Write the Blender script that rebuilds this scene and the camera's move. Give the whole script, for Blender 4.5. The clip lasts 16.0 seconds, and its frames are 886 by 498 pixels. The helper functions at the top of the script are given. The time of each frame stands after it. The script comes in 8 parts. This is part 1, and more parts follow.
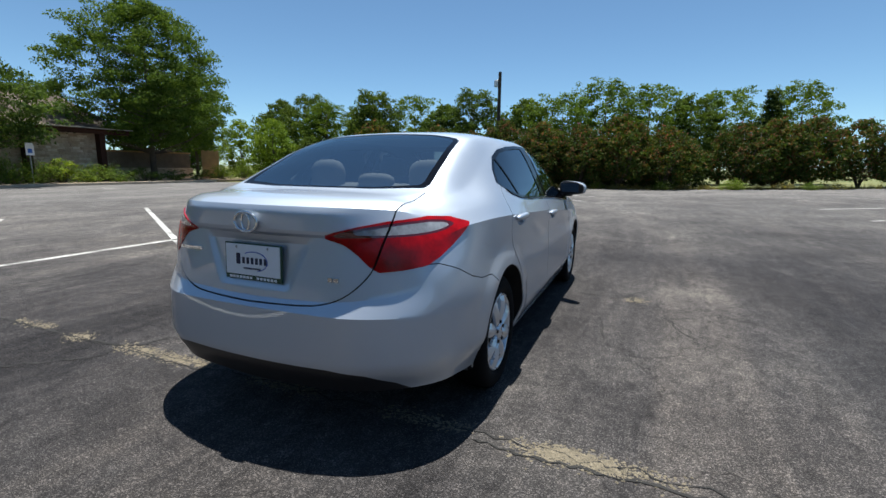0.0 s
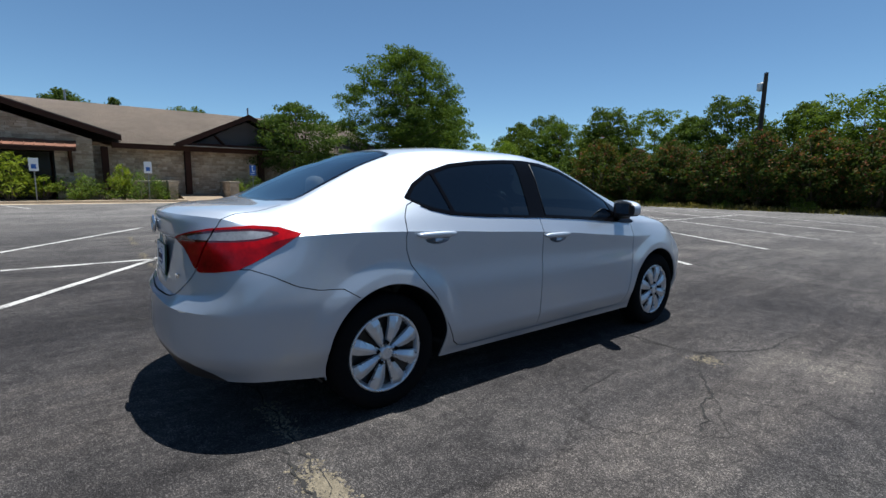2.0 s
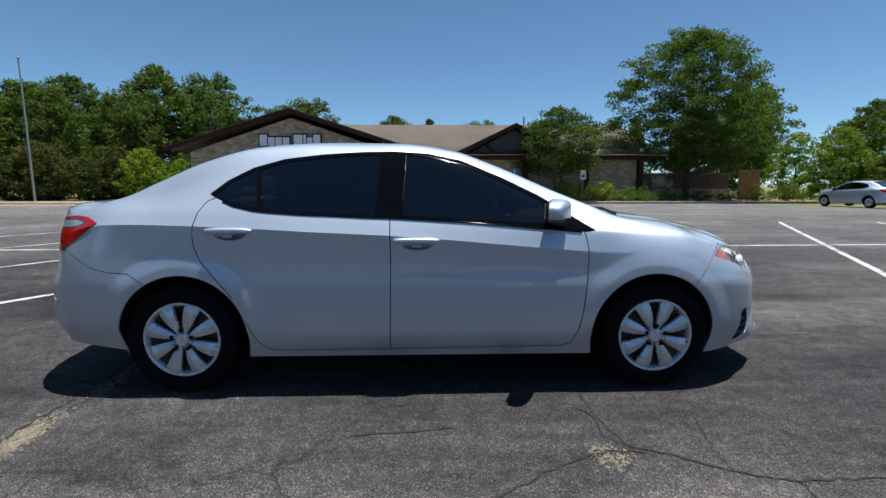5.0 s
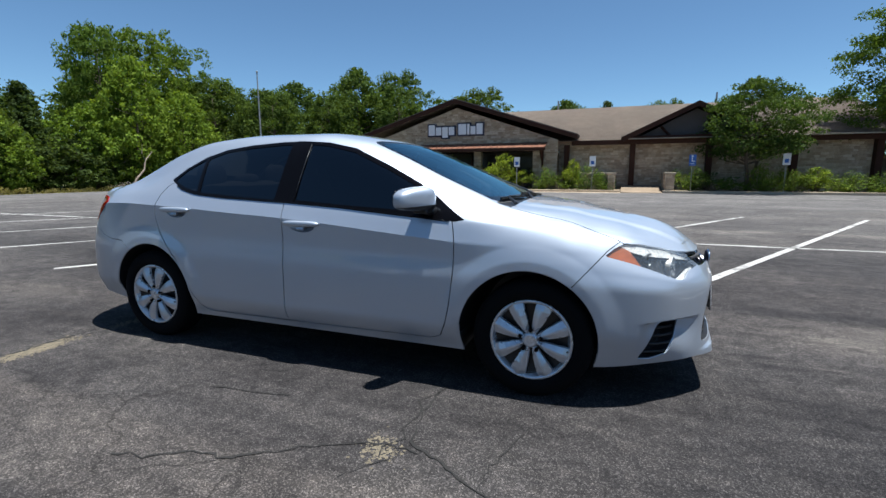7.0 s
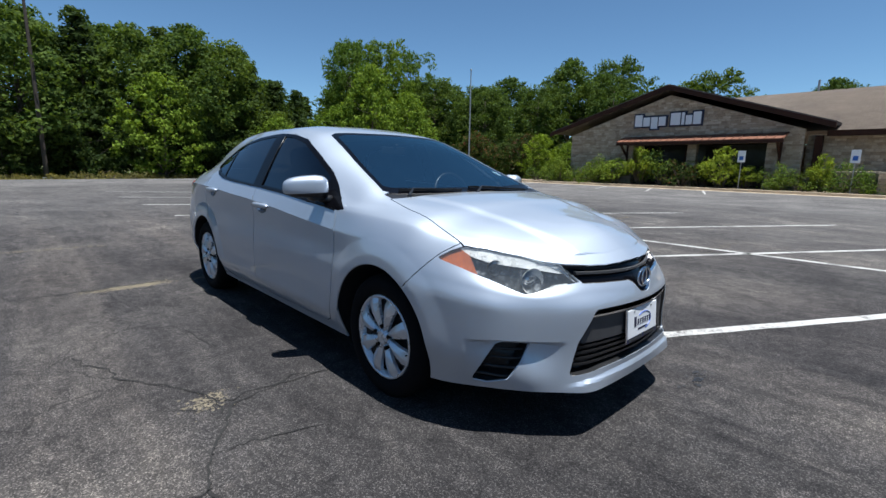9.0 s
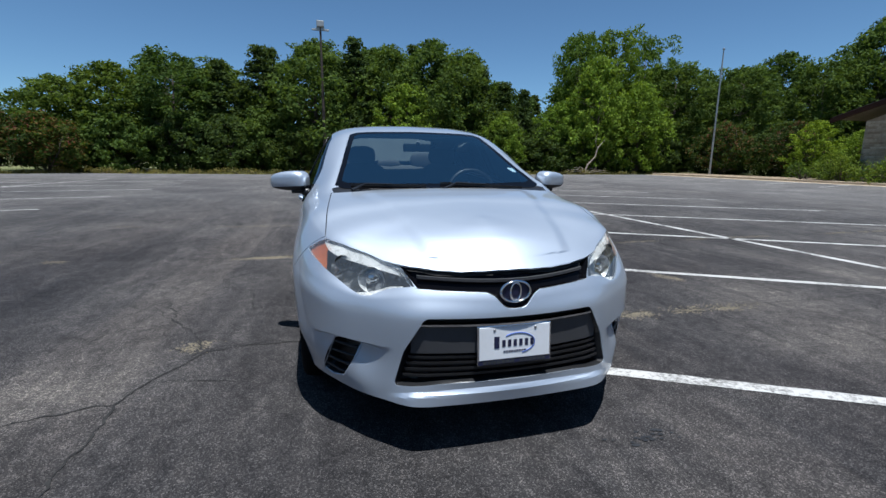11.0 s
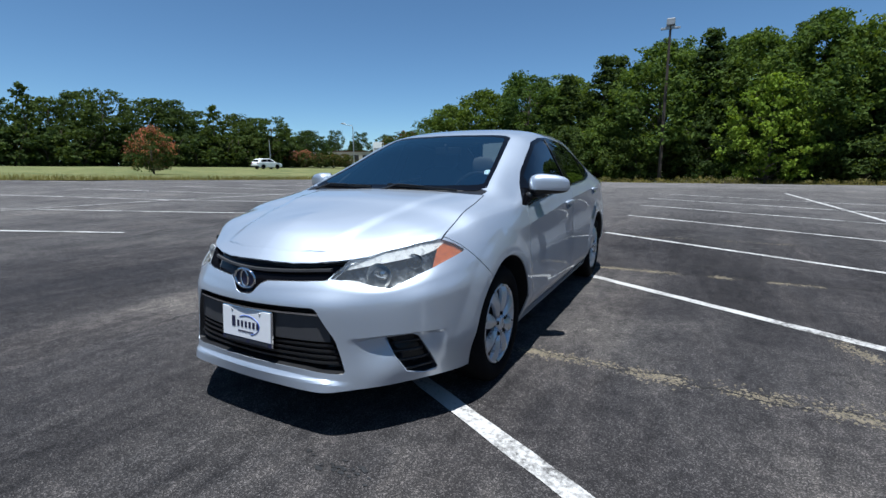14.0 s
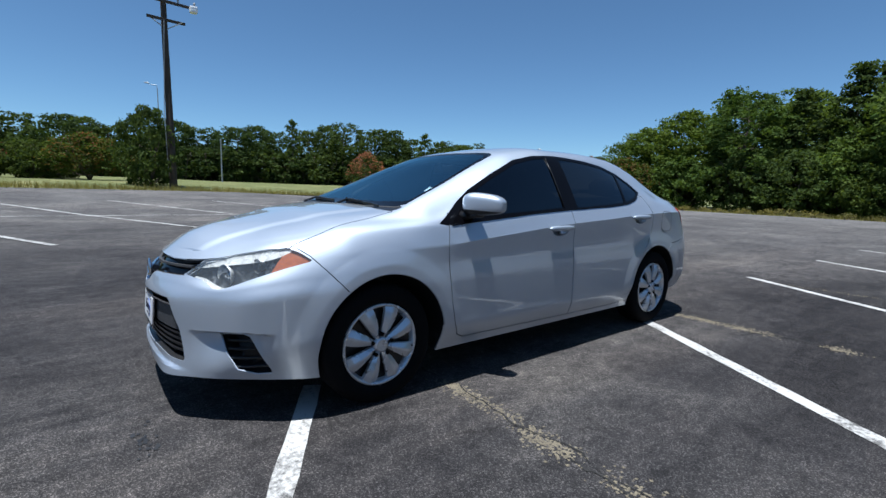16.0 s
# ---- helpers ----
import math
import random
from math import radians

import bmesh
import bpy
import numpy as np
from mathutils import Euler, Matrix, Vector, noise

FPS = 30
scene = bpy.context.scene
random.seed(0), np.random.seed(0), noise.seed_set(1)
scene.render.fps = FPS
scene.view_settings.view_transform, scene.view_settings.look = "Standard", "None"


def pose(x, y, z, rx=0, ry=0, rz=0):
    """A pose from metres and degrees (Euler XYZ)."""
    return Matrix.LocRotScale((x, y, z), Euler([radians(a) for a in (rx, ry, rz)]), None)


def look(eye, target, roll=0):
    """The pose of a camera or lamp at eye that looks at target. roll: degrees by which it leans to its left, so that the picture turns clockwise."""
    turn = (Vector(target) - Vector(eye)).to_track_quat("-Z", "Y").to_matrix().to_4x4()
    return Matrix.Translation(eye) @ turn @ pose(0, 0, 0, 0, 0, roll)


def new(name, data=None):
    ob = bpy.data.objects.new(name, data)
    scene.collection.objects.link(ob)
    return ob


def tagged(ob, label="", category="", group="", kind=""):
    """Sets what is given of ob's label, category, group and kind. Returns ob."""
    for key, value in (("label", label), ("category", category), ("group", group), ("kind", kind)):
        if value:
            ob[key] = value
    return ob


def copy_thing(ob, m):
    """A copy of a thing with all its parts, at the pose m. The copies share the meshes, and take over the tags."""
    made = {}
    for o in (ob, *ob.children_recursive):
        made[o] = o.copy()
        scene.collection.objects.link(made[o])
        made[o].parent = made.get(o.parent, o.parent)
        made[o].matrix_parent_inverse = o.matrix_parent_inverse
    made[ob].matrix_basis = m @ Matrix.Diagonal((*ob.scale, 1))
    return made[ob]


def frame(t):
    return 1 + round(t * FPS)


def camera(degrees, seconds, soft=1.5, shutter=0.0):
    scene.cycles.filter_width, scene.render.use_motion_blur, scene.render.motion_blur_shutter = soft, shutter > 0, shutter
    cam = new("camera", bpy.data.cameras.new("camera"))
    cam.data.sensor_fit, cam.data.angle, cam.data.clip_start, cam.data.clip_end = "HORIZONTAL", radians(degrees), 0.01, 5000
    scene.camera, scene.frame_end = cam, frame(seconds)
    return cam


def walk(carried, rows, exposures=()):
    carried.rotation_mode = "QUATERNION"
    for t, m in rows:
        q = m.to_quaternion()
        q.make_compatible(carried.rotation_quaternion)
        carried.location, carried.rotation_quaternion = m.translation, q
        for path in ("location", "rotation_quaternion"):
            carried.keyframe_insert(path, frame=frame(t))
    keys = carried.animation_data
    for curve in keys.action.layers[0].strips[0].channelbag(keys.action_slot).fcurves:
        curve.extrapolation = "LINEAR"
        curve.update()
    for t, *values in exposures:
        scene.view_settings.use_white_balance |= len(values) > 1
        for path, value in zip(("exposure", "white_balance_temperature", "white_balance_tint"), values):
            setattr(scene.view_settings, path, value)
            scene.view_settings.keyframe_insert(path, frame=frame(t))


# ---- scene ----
cam = camera(87.5, 16.0)
PATH = [
    (0, (1.529, -3.739, 1.211), (0.752, -1.929, 0.864), 0.6),
    (0.5, (1.937, -3.551, 1.21), (0.931, -1.854, 0.881), 0.5),
    (1, (2.33, -3.236, 1.208), (1.092, -1.694, 0.903), 0.5),
    (1.5, (2.66, -2.945, 1.202), (1.248, -1.557, 0.916), 0.5),
    (2, (2.91, -2.542, 1.205), (1.331, -1.346, 0.928), 0.7),
    (2.5, (3.129, -2.169, 1.19), (1.429, -1.152, 0.916), 0.6),
    (3, (3.253, -1.722, 1.176), (1.445, -0.913, 0.9), 0.7),
    (3.5, (3.365, -1.294, 1.167), (1.483, -0.671, 0.904), 0.4),
    (6, (3.404, 0.897, 1.173), (1.451, 0.587, 0.879), -0.1),
    (6.5, (3.32, 1.288, 1.161), (1.404, 0.801, 0.856), -0.1),
    (7, (3.155, 1.733, 1.167), (1.307, 1.039, 0.846), -0.1),
    (7.5, (2.998, 2.129, 1.17), (1.23, 1.256, 0.835), 0.1),
    (8, (2.719, 2.501, 1.174), (1.067, 1.428, 0.829), 0.5),
    (8.5, (2.492, 2.855, 1.171), (0.965, 1.611, 0.823), 0.7),
    (9, (2.148, 3.158, 1.167), (0.798, 1.726, 0.811), 1.0),
    (9.5, (1.837, 3.413, 1.178), (0.668, 1.831, 0.817), 1.3),
    (10, (1.477, 3.651, 1.187), (0.534, 1.927, 0.817), 1.2),
    (12.5, (-0.46, 3.97, 1.169), (-0.268, 2.016, 0.788), -0.2),
    (13, (-0.896, 3.889, 1.168), (-0.439, 1.98, 0.788), -0.2),
    (13.5, (-1.308, 3.823, 1.159), (-0.62, 1.982, 0.791), -0.4),
    (14, (-1.696, 3.604, 1.147), (-0.774, 1.864, 0.796), -0.2),
    (14.5, (-2.046, 3.423, 1.132), (-0.939, 1.788, 0.817), 0.1),
    (15, (-2.359, 3.134, 1.119), (-1.071, 1.629, 0.839), 0.7),
    (15.5, (-2.599, 2.849, 1.121), (-1.173, 1.472, 0.861), 1.0),
    (16, (-2.845, 2.527, 1.113), (-1.283, 1.304, 0.858), 1.5),
]
EXPOSURES = [(0.0, 0.95, 6450, 7), (1.0, 0.99, 6430, 7), (1.5, 0.99, 6550, 7), (2.0, 0.72, 6250, 8), (2.5, 0.73, 6200, 8), (3.0, 0.72, 6150, 8), (3.5, 0.71, 6150, 8), (6.0, 0.79, 6200, 8), (7.0, 0.87, 6200, 8), (9.0, 0.75, 6100, 8), (10.0, 0.52, 6000, 8), (12.5, 0.53, 5850, 8), (15.0, 0.67, 5870, 8), (16.0, 0.67, 5850, 8)]
walk(cam, [(t, look(e, g, r)) for t, e, g, r in PATH], EXPOSURES)

# ---- light: a high summer sun in a clear sky ----
SUN_FROM = Vector((-0.03, 0.185, 1.0)).normalized()
world = bpy.data.worlds.new("sky")
scene.world = world
world.use_nodes = True
wn = world.node_tree.nodes
sky = wn.new("ShaderNodeTexSky")
sky.sky_type = "NISHITA"
sky.sun_disc = False
sky.sun_elevation = math.asin(SUN_FROM.z)
sky.sun_rotation = math.atan2(SUN_FROM.x, SUN_FROM.y)
sky.altitude = 200
sky.air_density = 0.72
sky.dust_density = 0.2
sky.ozone_density = 3.2
wn["Background"].inputs["Strength"].default_value = 0.074
sky_hue = wn.new("ShaderNodeMix")
sky_hue.data_type, sky_hue.blend_type = "RGBA", "MULTIPLY"
sky_hue.inputs[0].default_value = 1.0
sky_hue.inputs[7].default_value = (0.862, 1.0, 0.985, 1)
world.node_tree.links.new(sky.outputs[0], sky_hue.inputs[6])
world.node_tree.links.new(sky_hue.outputs[2], wn["Background"].inputs["Color"])
sun_data = bpy.data.lights.new("sun", "SUN")
sun_data.energy, sun_data.angle, sun_data.color = 5.0, radians(0.53), (1.0, 0.97, 0.92)
sun = new("sun", sun_data)
sun.matrix_world = look(SUN_FROM * 60, (0, 0, 0))


# ---- materials ----
def material(name):
    m = bpy.data.materials.new(name)
    m.use_nodes = True
    return m, m.node_tree.nodes, m.node_tree.links, m.node_tree.nodes["Principled BSDF"]


def ramp(nodes, links, fac, stops):
    r = nodes.new("ShaderNodeValToRGB")
    els = r.color_ramp.elements
    while len(els) < len(stops):
        els.new(0.5)
    for e, (p, c) in zip(els, stops):
        e.position = p
        e.color = (*c, 1) if len(c) == 3 else c
    links.new(fac, r.inputs[0])
    return r.outputs[0]


def noise_node(nodes, links, scale, detail=4.0, rough=0.55, coord="Object", stretch=None, distort=0.0):
    t = nodes.new("ShaderNodeTexCoord")
    out = t.outputs[coord]
    if stretch:
        mp = nodes.new("ShaderNodeMapping")
        mp.inputs["Scale"].default_value = stretch
        links.new(out, mp.inputs[0])
        out = mp.outputs[0]
    n = nodes.new("ShaderNodeTexNoise")
    n.inputs["Scale"].default_value = scale
    n.inputs["Detail"].default_value = detail
    n.inputs["Roughness"].default_value = rough
    n.inputs["Distortion"].default_value = distort
    links.new(out, n.inputs["Vector"])
    return n.outputs["Fac"]


def mix(nodes, links, fac, a, b, mode="MIX"):
    n = nodes.new("ShaderNodeMix")
    n.data_type = "RGBA"
    n.blend_type = mode
    n.clamp_factor = True
    for socket, value in ((n.inputs[0], fac), (n.inputs[6], a), (n.inputs[7], b)):
        if isinstance(value, (int, float)):
            socket.default_value = value
        elif isinstance(value, tuple):
            socket.default_value = (*value, 1) if len(value) == 3 else value
        else:
            links.new(value, socket)
    return n.outputs[2]


def bump(nodes, links, bsdf, height, strength, distance):
    b = nodes.new("ShaderNodeBump")
    b.inputs["Strength"].default_value = strength
    b.inputs["Distance"].default_value = distance
    links.new(height, b.inputs["Height"])
    links.new(b.outputs[0], bsdf.inputs["Normal"])


def simple(name, color, rough, metal=0.0, spread=0.12, scale=6.0, grain=60.0, relief=0.15, depth=0.002, coat=0.0):
    """A surface with a slow and a fine variation of its colour and a fine relief."""
    m, n, l, b = material(name)
    slow = noise_node(n, l, scale, 3)
    fine = noise_node(n, l, grain, 3)
    lo = tuple(c * (1 - spread) for c in color)
    hi = tuple(min(1, c * (1 + spread)) for c in color)
    base = ramp(n, l, slow, [(0.3, lo), (0.7, hi)])
    base = mix(n, l, 0.35, base, ramp(n, l, fine, [(0.3, lo), (0.7, hi)]))
    l.new(base, b.inputs["Base Color"])
    r = n.new("ShaderNodeMapRange")
    r.inputs[3].default_value, r.inputs[4].default_value = max(0.02, rough - 0.06), min(1, rough + 0.06)
    l.new(slow, r.inputs[0])
    l.new(r.outputs[0], b.inputs["Roughness"])
    b.inputs["Metallic"].default_value = metal
    b.inputs["Coat Weight"].default_value = coat
    if relief:
        bump(n, l, b, fine, relief, depth)
    return m


def asphalt_material():
    m, n, l, b = material("weathered_asphalt")
    agg = noise_node(n, l, 150, 5, 0.8)
    grit = n.new("ShaderNodeTexVoronoi")
    grit.inputs["Scale"].default_value = 190
    tc = n.new("ShaderNodeTexCoord")
    l.new(tc.outputs["Object"], grit.inputs["Vector"])
    blot = noise_node(n, l, 0.55, 6, 0.62, distort=0.6)
    broad = noise_node(n, l, 0.13, 4, 0.6, distort=0.8)
    streak = noise_node(n, l, 0.5, 4, 0.6, stretch=(1.6, 0.16, 1.0), distort=0.5)
    base = ramp(n, l, blot, [(0.3, (0.039, 0.0375, 0.040)), (0.5, (0.060, 0.058, 0.061)), (0.66, (0.088, 0.085, 0.086))])
    wide = ramp(n, l, broad, [(0.36, (0.72, 0.72, 0.74)), (0.62, (1.36, 1.32, 1.27))])
    base = mix(n, l, 1.0, base, wide, "MULTIPLY")
    base = mix(n, l, 0.75, base, ramp(n, l, streak, [(0.36, (0.55, 0.55, 0.56)), (0.5, (1, 1, 1)), (0.62, (1.5, 1.45, 1.37))]), "MULTIPLY")
    # darker strips on both sides of the paler lane under the car
    sx = n.new("ShaderNodeSeparateXYZ")
    l.new(tc.outputs["Object"], sx.inputs[0])
    wob = n.new("ShaderNodeMath")
    wob.operation = "MULTIPLY_ADD"
    l.new(blot, wob.inputs[0])
    wob.inputs[1].default_value = 2.4
    l.new(sx.outputs[0], wob.inputs[2])
    off = n.new("ShaderNodeMath")
    off.operation = "SUBTRACT"
    l.new(wob.outputs[0], off.inputs[0])
    off.inputs[1].default_value = 2.0
    far_off = n.new("ShaderNodeMath")
    far_off.operation = "ABSOLUTE"
    l.new(off.outputs[0], far_off.inputs[0])
    lane = (1.02, 1.01, 0.99)
    strip_ramp = n.new("ShaderNodeMapRange")
    strip_ramp.interpolation_type = "SMOOTHSTEP"
    strip_ramp.inputs[1].default_value, strip_ramp.inputs[2].default_value = 1.7, 2.5
    l.new(far_off.outputs[0], strip_ramp.inputs[0])
    fade = n.new("ShaderNodeMapRange")
    fade.inputs[1].default_value, fade.inputs[2].default_value = 7.0, 4.0
    l.new(far_off.outputs[0], fade.inputs[0])
    strip_mask = n.new("ShaderNodeMath")
    strip_mask.operation = "MULTIPLY"
    l.new(strip_ramp.outputs[0], strip_mask.inputs[0])
    l.new(fade.outputs[0], strip_mask.inputs[1])
    base = mix(n, l, strip_mask.outputs[0], mix(n, l, 1.0, base, lane, "MULTIPLY"), mix(n, l, 1.0, base, (0.72, 0.72, 0.73), "MULTIPLY"))
    # the slab behind the cross seam is a shade darker
    slab = n.new("ShaderNodeMapRange")
    slab.inputs[1].default_value, slab.inputs[2].default_value = -1.88, -1.96
    l.new(sx.outputs[1], slab.inputs[0])
    base = mix(n, l, slab.outputs[0], base, mix(n, l, 1.0, base, (0.80, 0.80, 0.81), "MULTIPLY"))
    stones = ramp(n, l, grit.outputs["Color"], [(0.15, (0.5, 0.5, 0.5)), (0.6, (0.9, 0.9, 0.9)), (0.92, (3.4, 3.35, 3.25))])
    base = mix(n, l, 0.7, base, stones, "MULTIPLY")
    base = mix(n, l, 0.55, base, ramp(n, l, agg, [(0.36, (0.12, 0.12, 0.12)), (0.64, (2.1, 2.07, 2.0))]), "MULTIPLY")
    # older, paler paving along the far side of the lot
    sep = n.new("ShaderNodeSeparateXYZ")
    l.new(tc.outputs["Object"], sep.inputs[0])
    mr = n.new("ShaderNodeMapRange")
    mr.inputs[1].default_value, mr.inputs[2].default_value = -13.5, -16.5
    l.new(sep.outputs[0], mr.inputs[0])
    my = n.new("ShaderNodeMapRange")
    my.inputs[1].default_value, my.inputs[2].default_value = 18.0, 21.0
    l.new(sep.outputs[1], my.inputs[0])
    ms = n.new("ShaderNodeMapRange")
    ms.inputs[1].default_value, ms.inputs[2].default_value = -22.0, -25.0
    l.new(sep.outputs[1], ms.inputs[0])
    mx = n.new("ShaderNodeMath")
    mx.operation = "MAXIMUM"
    l.new(mr.outputs[0], mx.inputs[0])
    l.new(my.outputs[0], mx.inputs[1])
    mx2 = n.new("ShaderNodeMath")
    mx2.operation = "MAXIMUM"
    l.new(mx.outputs[0], mx2.inputs[0])
    l.new(ms.outputs[0], mx2.inputs[1])
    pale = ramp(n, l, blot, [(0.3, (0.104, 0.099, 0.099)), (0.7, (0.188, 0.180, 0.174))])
    half = n.new("ShaderNodeMath")
    half.operation = "MULTIPLY"
    half.inputs[1].default_value = 0.75
    l.new(mx2.outputs[0], half.inputs[0])
    base = mix(n, l, half.outputs[0], base, pale)
    # brightening at grazing angles put into the colour: paler away from the lot's middle
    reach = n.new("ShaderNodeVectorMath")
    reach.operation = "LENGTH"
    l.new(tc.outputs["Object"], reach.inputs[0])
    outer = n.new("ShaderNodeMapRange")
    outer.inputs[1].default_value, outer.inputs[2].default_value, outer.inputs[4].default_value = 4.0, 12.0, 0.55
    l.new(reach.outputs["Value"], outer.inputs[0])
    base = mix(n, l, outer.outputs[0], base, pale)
    # mottling a hand's width across, scuffs along the lanes, and a net of hairline cracks
    mott = noise_node(n, l, 9.0, 8, 0.75, distort=0.6)
    base = mix(n, l, 0.8, base, ramp(n, l, mott, [(0.32, (0.5, 0.5, 0.51)), (0.5, (0.98, 0.98, 0.98)), (0.68, (1.5, 1.46, 1.42))]), "MULTIPLY")
    scuff = noise_node(n, l, 2.2, 6, 0.75, stretch=(2.6, 0.5, 1.0), distort=1.2)
    base = mix(n, l, 0.7, base, ramp(n, l, scuff, [(0.36, (0.62, 0.62, 0.63)), (0.52, (1, 1, 1)), (0.64, (1.28, 1.26, 1.22))]), "MULTIPLY")
    net = n.new("ShaderNodeTexVoronoi")
    net.feature = "DISTANCE_TO_EDGE"
    net.inputs["Scale"].default_value = 0.8
    warp = n.new("ShaderNodeTexNoise")
    warp.inputs["Scale"].default_value = 2.4
    warp.inputs["Detail"].default_value = 6
    l.new(tc.outputs["Object"], warp.inputs["Vector"])
    shift = n.new("ShaderNodeVectorMath")
    shift.operation = "MULTIPLY_ADD"
    l.new(warp.outputs["Color"], shift.inputs[0])
    shift.inputs[1].default_value = (0.7, 0.7, 0.0)
    l.new(tc.outputs["Object"], shift.inputs[2])
    l.new(shift.outputs[0], net.inputs["Vector"])
    line = ramp(n, l, net.outputs["Distance"], [(0.0, (1, 1, 1)), (0.0065, (0, 0, 0))])
    some = ramp(n, l, noise_node(n, l, 0.7, 3, 0.5), [(0.47, (0, 0, 0)), (0.57, (0.75, 0.75, 0.75))])
    gate = mix(n, l, 1.0, line, some, "MULTIPLY")
    base = mix(n, l, gate, base, (0.016, 0.015, 0.014))
    l.new(base, b.inputs["Base Color"])
    b.inputs["Roughness"].default_value = 0.82
    b.inputs["Specular IOR Level"].default_value = 0.15
    h = n.new("ShaderNodeMath")
    h.operation = "ADD"
    l.new(agg, h.inputs[0])
    l.new(grit.outputs["Distance"], h.inputs[1])
    bump(n, l, b, h.outputs[0], 0.85, 0.010)
    return m


def paint_line_material():
    m, n, l, b = material("worn_white_line_paint")
    wear = noise_node(n, l, 34, 6, 0.72)
    wear2 = noise_node(n, l, 2.2, 4, 0.6)
    s = n.new("ShaderNodeMath")
    s.operation = "ADD"
    l.new(wear, s.inputs[0])
    l.new(wear2, s.inputs[1])
    base = ramp(n, l, s.outputs[0], [(0.80, (0.07, 0.066, 0.062)), (0.90, (0.24, 0.232, 0.22)), (1.0, (0.37, 0.362, 0.345)), (1.2, (0.45, 0.44, 0.42))])
    l.new(base, b.inputs["Base Color"])
    b.inputs["Roughness"].default_value = 0.72
    bump(n, l, b, wear, 0.5, 0.004)
    return m


def grass_material():
    m, n, l, b = material("dry_summer_grass")
    a = noise_node(n, l, 0.35, 5, 0.6)
    f = noise_node(n, l, 9, 5, 0.7)
    base = ramp(n, l, a, [(0.3, (0.060, 0.080, 0.020)), (0.55, (0.125, 0.132, 0.040)), (0.75, (0.215, 0.19, 0.085))])
    base = mix(n, l, 0.7, base, ramp(n, l, f, [(0.3, (0.5, 0.5, 0.5)), (0.7, (1.5, 1.5, 1.4))]), "MULTIPLY")
    l.new(base, b.inputs["Base Color"])
    b.inputs["Roughness"].default_value = 0.95
    bump(n, l, b, f, 0.8, 0.05)
    return m


def leaf_material(name, dark, light, tip=None):
    m, n, l, b = material(name)
    g = n.new("ShaderNodeNewGeometry")
    stops = [(0.0, tuple(c * 1.25 for c in dark)), (0.7, tuple(c * 0.86 for c in light))] + ([(0.97, tip)] if tip else [(1.0, light)])
    base = ramp(n, l, g.outputs["Random Per Island"], stops)
    o = n.new("ShaderNodeObjectInfo")
    hue = ramp(n, l, o.outputs["Random"], [(0.0, (0.78, 0.84, 0.9)), (0.5, (1, 1, 1)), (1.0, (1.18, 1.1, 0.8))])
    base = mix(n, l, 0.8, base, hue, "MULTIPLY")
    big = noise_node(n, l, 0.55, 3, 0.6)
    base = mix(n, l, 0.6, base, ramp(n, l, big, [(0.32, (0.6, 0.66, 0.7)), (0.68, (1.35, 1.3, 1.1))]), "MULTIPLY")
    l.new(base, b.inputs["Base Color"])
    b.inputs["Roughness"].default_value = 0.75
    b.inputs["Specular IOR Level"].default_value = 0.08
    tr = n.new("ShaderNodeBsdfTranslucent")
    l.new(mix(n, l, 1.0, base, (1.25, 1.22, 0.55), "MULTIPLY"), tr.inputs["Color"])
    ms = n.new("ShaderNodeMixShader")
    ms.inputs[0].default_value = 0.38
    l.new(b.outputs[0], ms.inputs[1])
    l.new(tr.outputs[0], ms.inputs[2])
    l.new(ms.outputs[0], n["Material Output"].inputs["Surface"])
    return m


def stone_material():
    m, n, l, b = material("limestone_ashlar")
    tc = n.new("ShaderNodeTexCoord")
    sp = n.new("ShaderNodeSeparateXYZ")
    l.new(tc.outputs["Object"], sp.inputs[0])
    ad = n.new("ShaderNodeMath")
    ad.operation = "ADD"
    l.new(sp.outputs[0], ad.inputs[0])
    l.new(sp.outputs[1], ad.inputs[1])
    cb = n.new("ShaderNodeCombineXYZ")
    l.new(ad.outputs[0], cb.inputs[0])
    l.new(sp.outputs[2], cb.inputs[1])
    br = n.new("ShaderNodeTexBrick")
    br.offset, br.squash, br.squash_frequency = 0.37, 0.62, 3
    for key, val in (("Scale", 1.0), ("Mortar Size", 0.016), ("Mortar Smooth", 0.2), ("Bias", 0.1), ("Brick Width", 0.54), ("Row Height", 0.22)):
        br.inputs[key].default_value = val
    br.inputs["Color1"].default_value = (0.29, 0.21, 0.145, 1)
    br.inputs["Color2"].default_value = (0.56, 0.465, 0.35, 1)
    br.inputs["Mortar"].default_value = (0.36, 0.305, 0.245, 1)
    l.new(cb.outputs[0], br.inputs["Vector"])
    f = noise_node(n, l, 1.3, 5, 0.65)
    g = noise_node(n, l, 14, 4, 0.65)
    base = mix(n, l, 0.8, br.outputs["Color"], ramp(n, l, f, [(0.3, (0.66, 0.62, 0.58)), (0.7, (1.25, 1.25, 1.22))]), "MULTIPLY")
    base = mix(n, l, 0.5, base, ramp(n, l, g, [(0.3, (0.65, 0.65, 0.65)), (0.7, (1.3, 1.3, 1.3))]), "MULTIPLY")
    l.new(base, b.inputs["Base Color"])
    b.inputs["Roughness"].default_value = 0.9
    h = n.new("ShaderNodeMath")
    h.operation = "SUBTRACT"
    l.new(g, h.inputs[0])
    l.new(br.outputs["Fac"], h.inputs[1])
    bump(n, l, b, h.outputs[0], 0.7, 0.025)
    return m


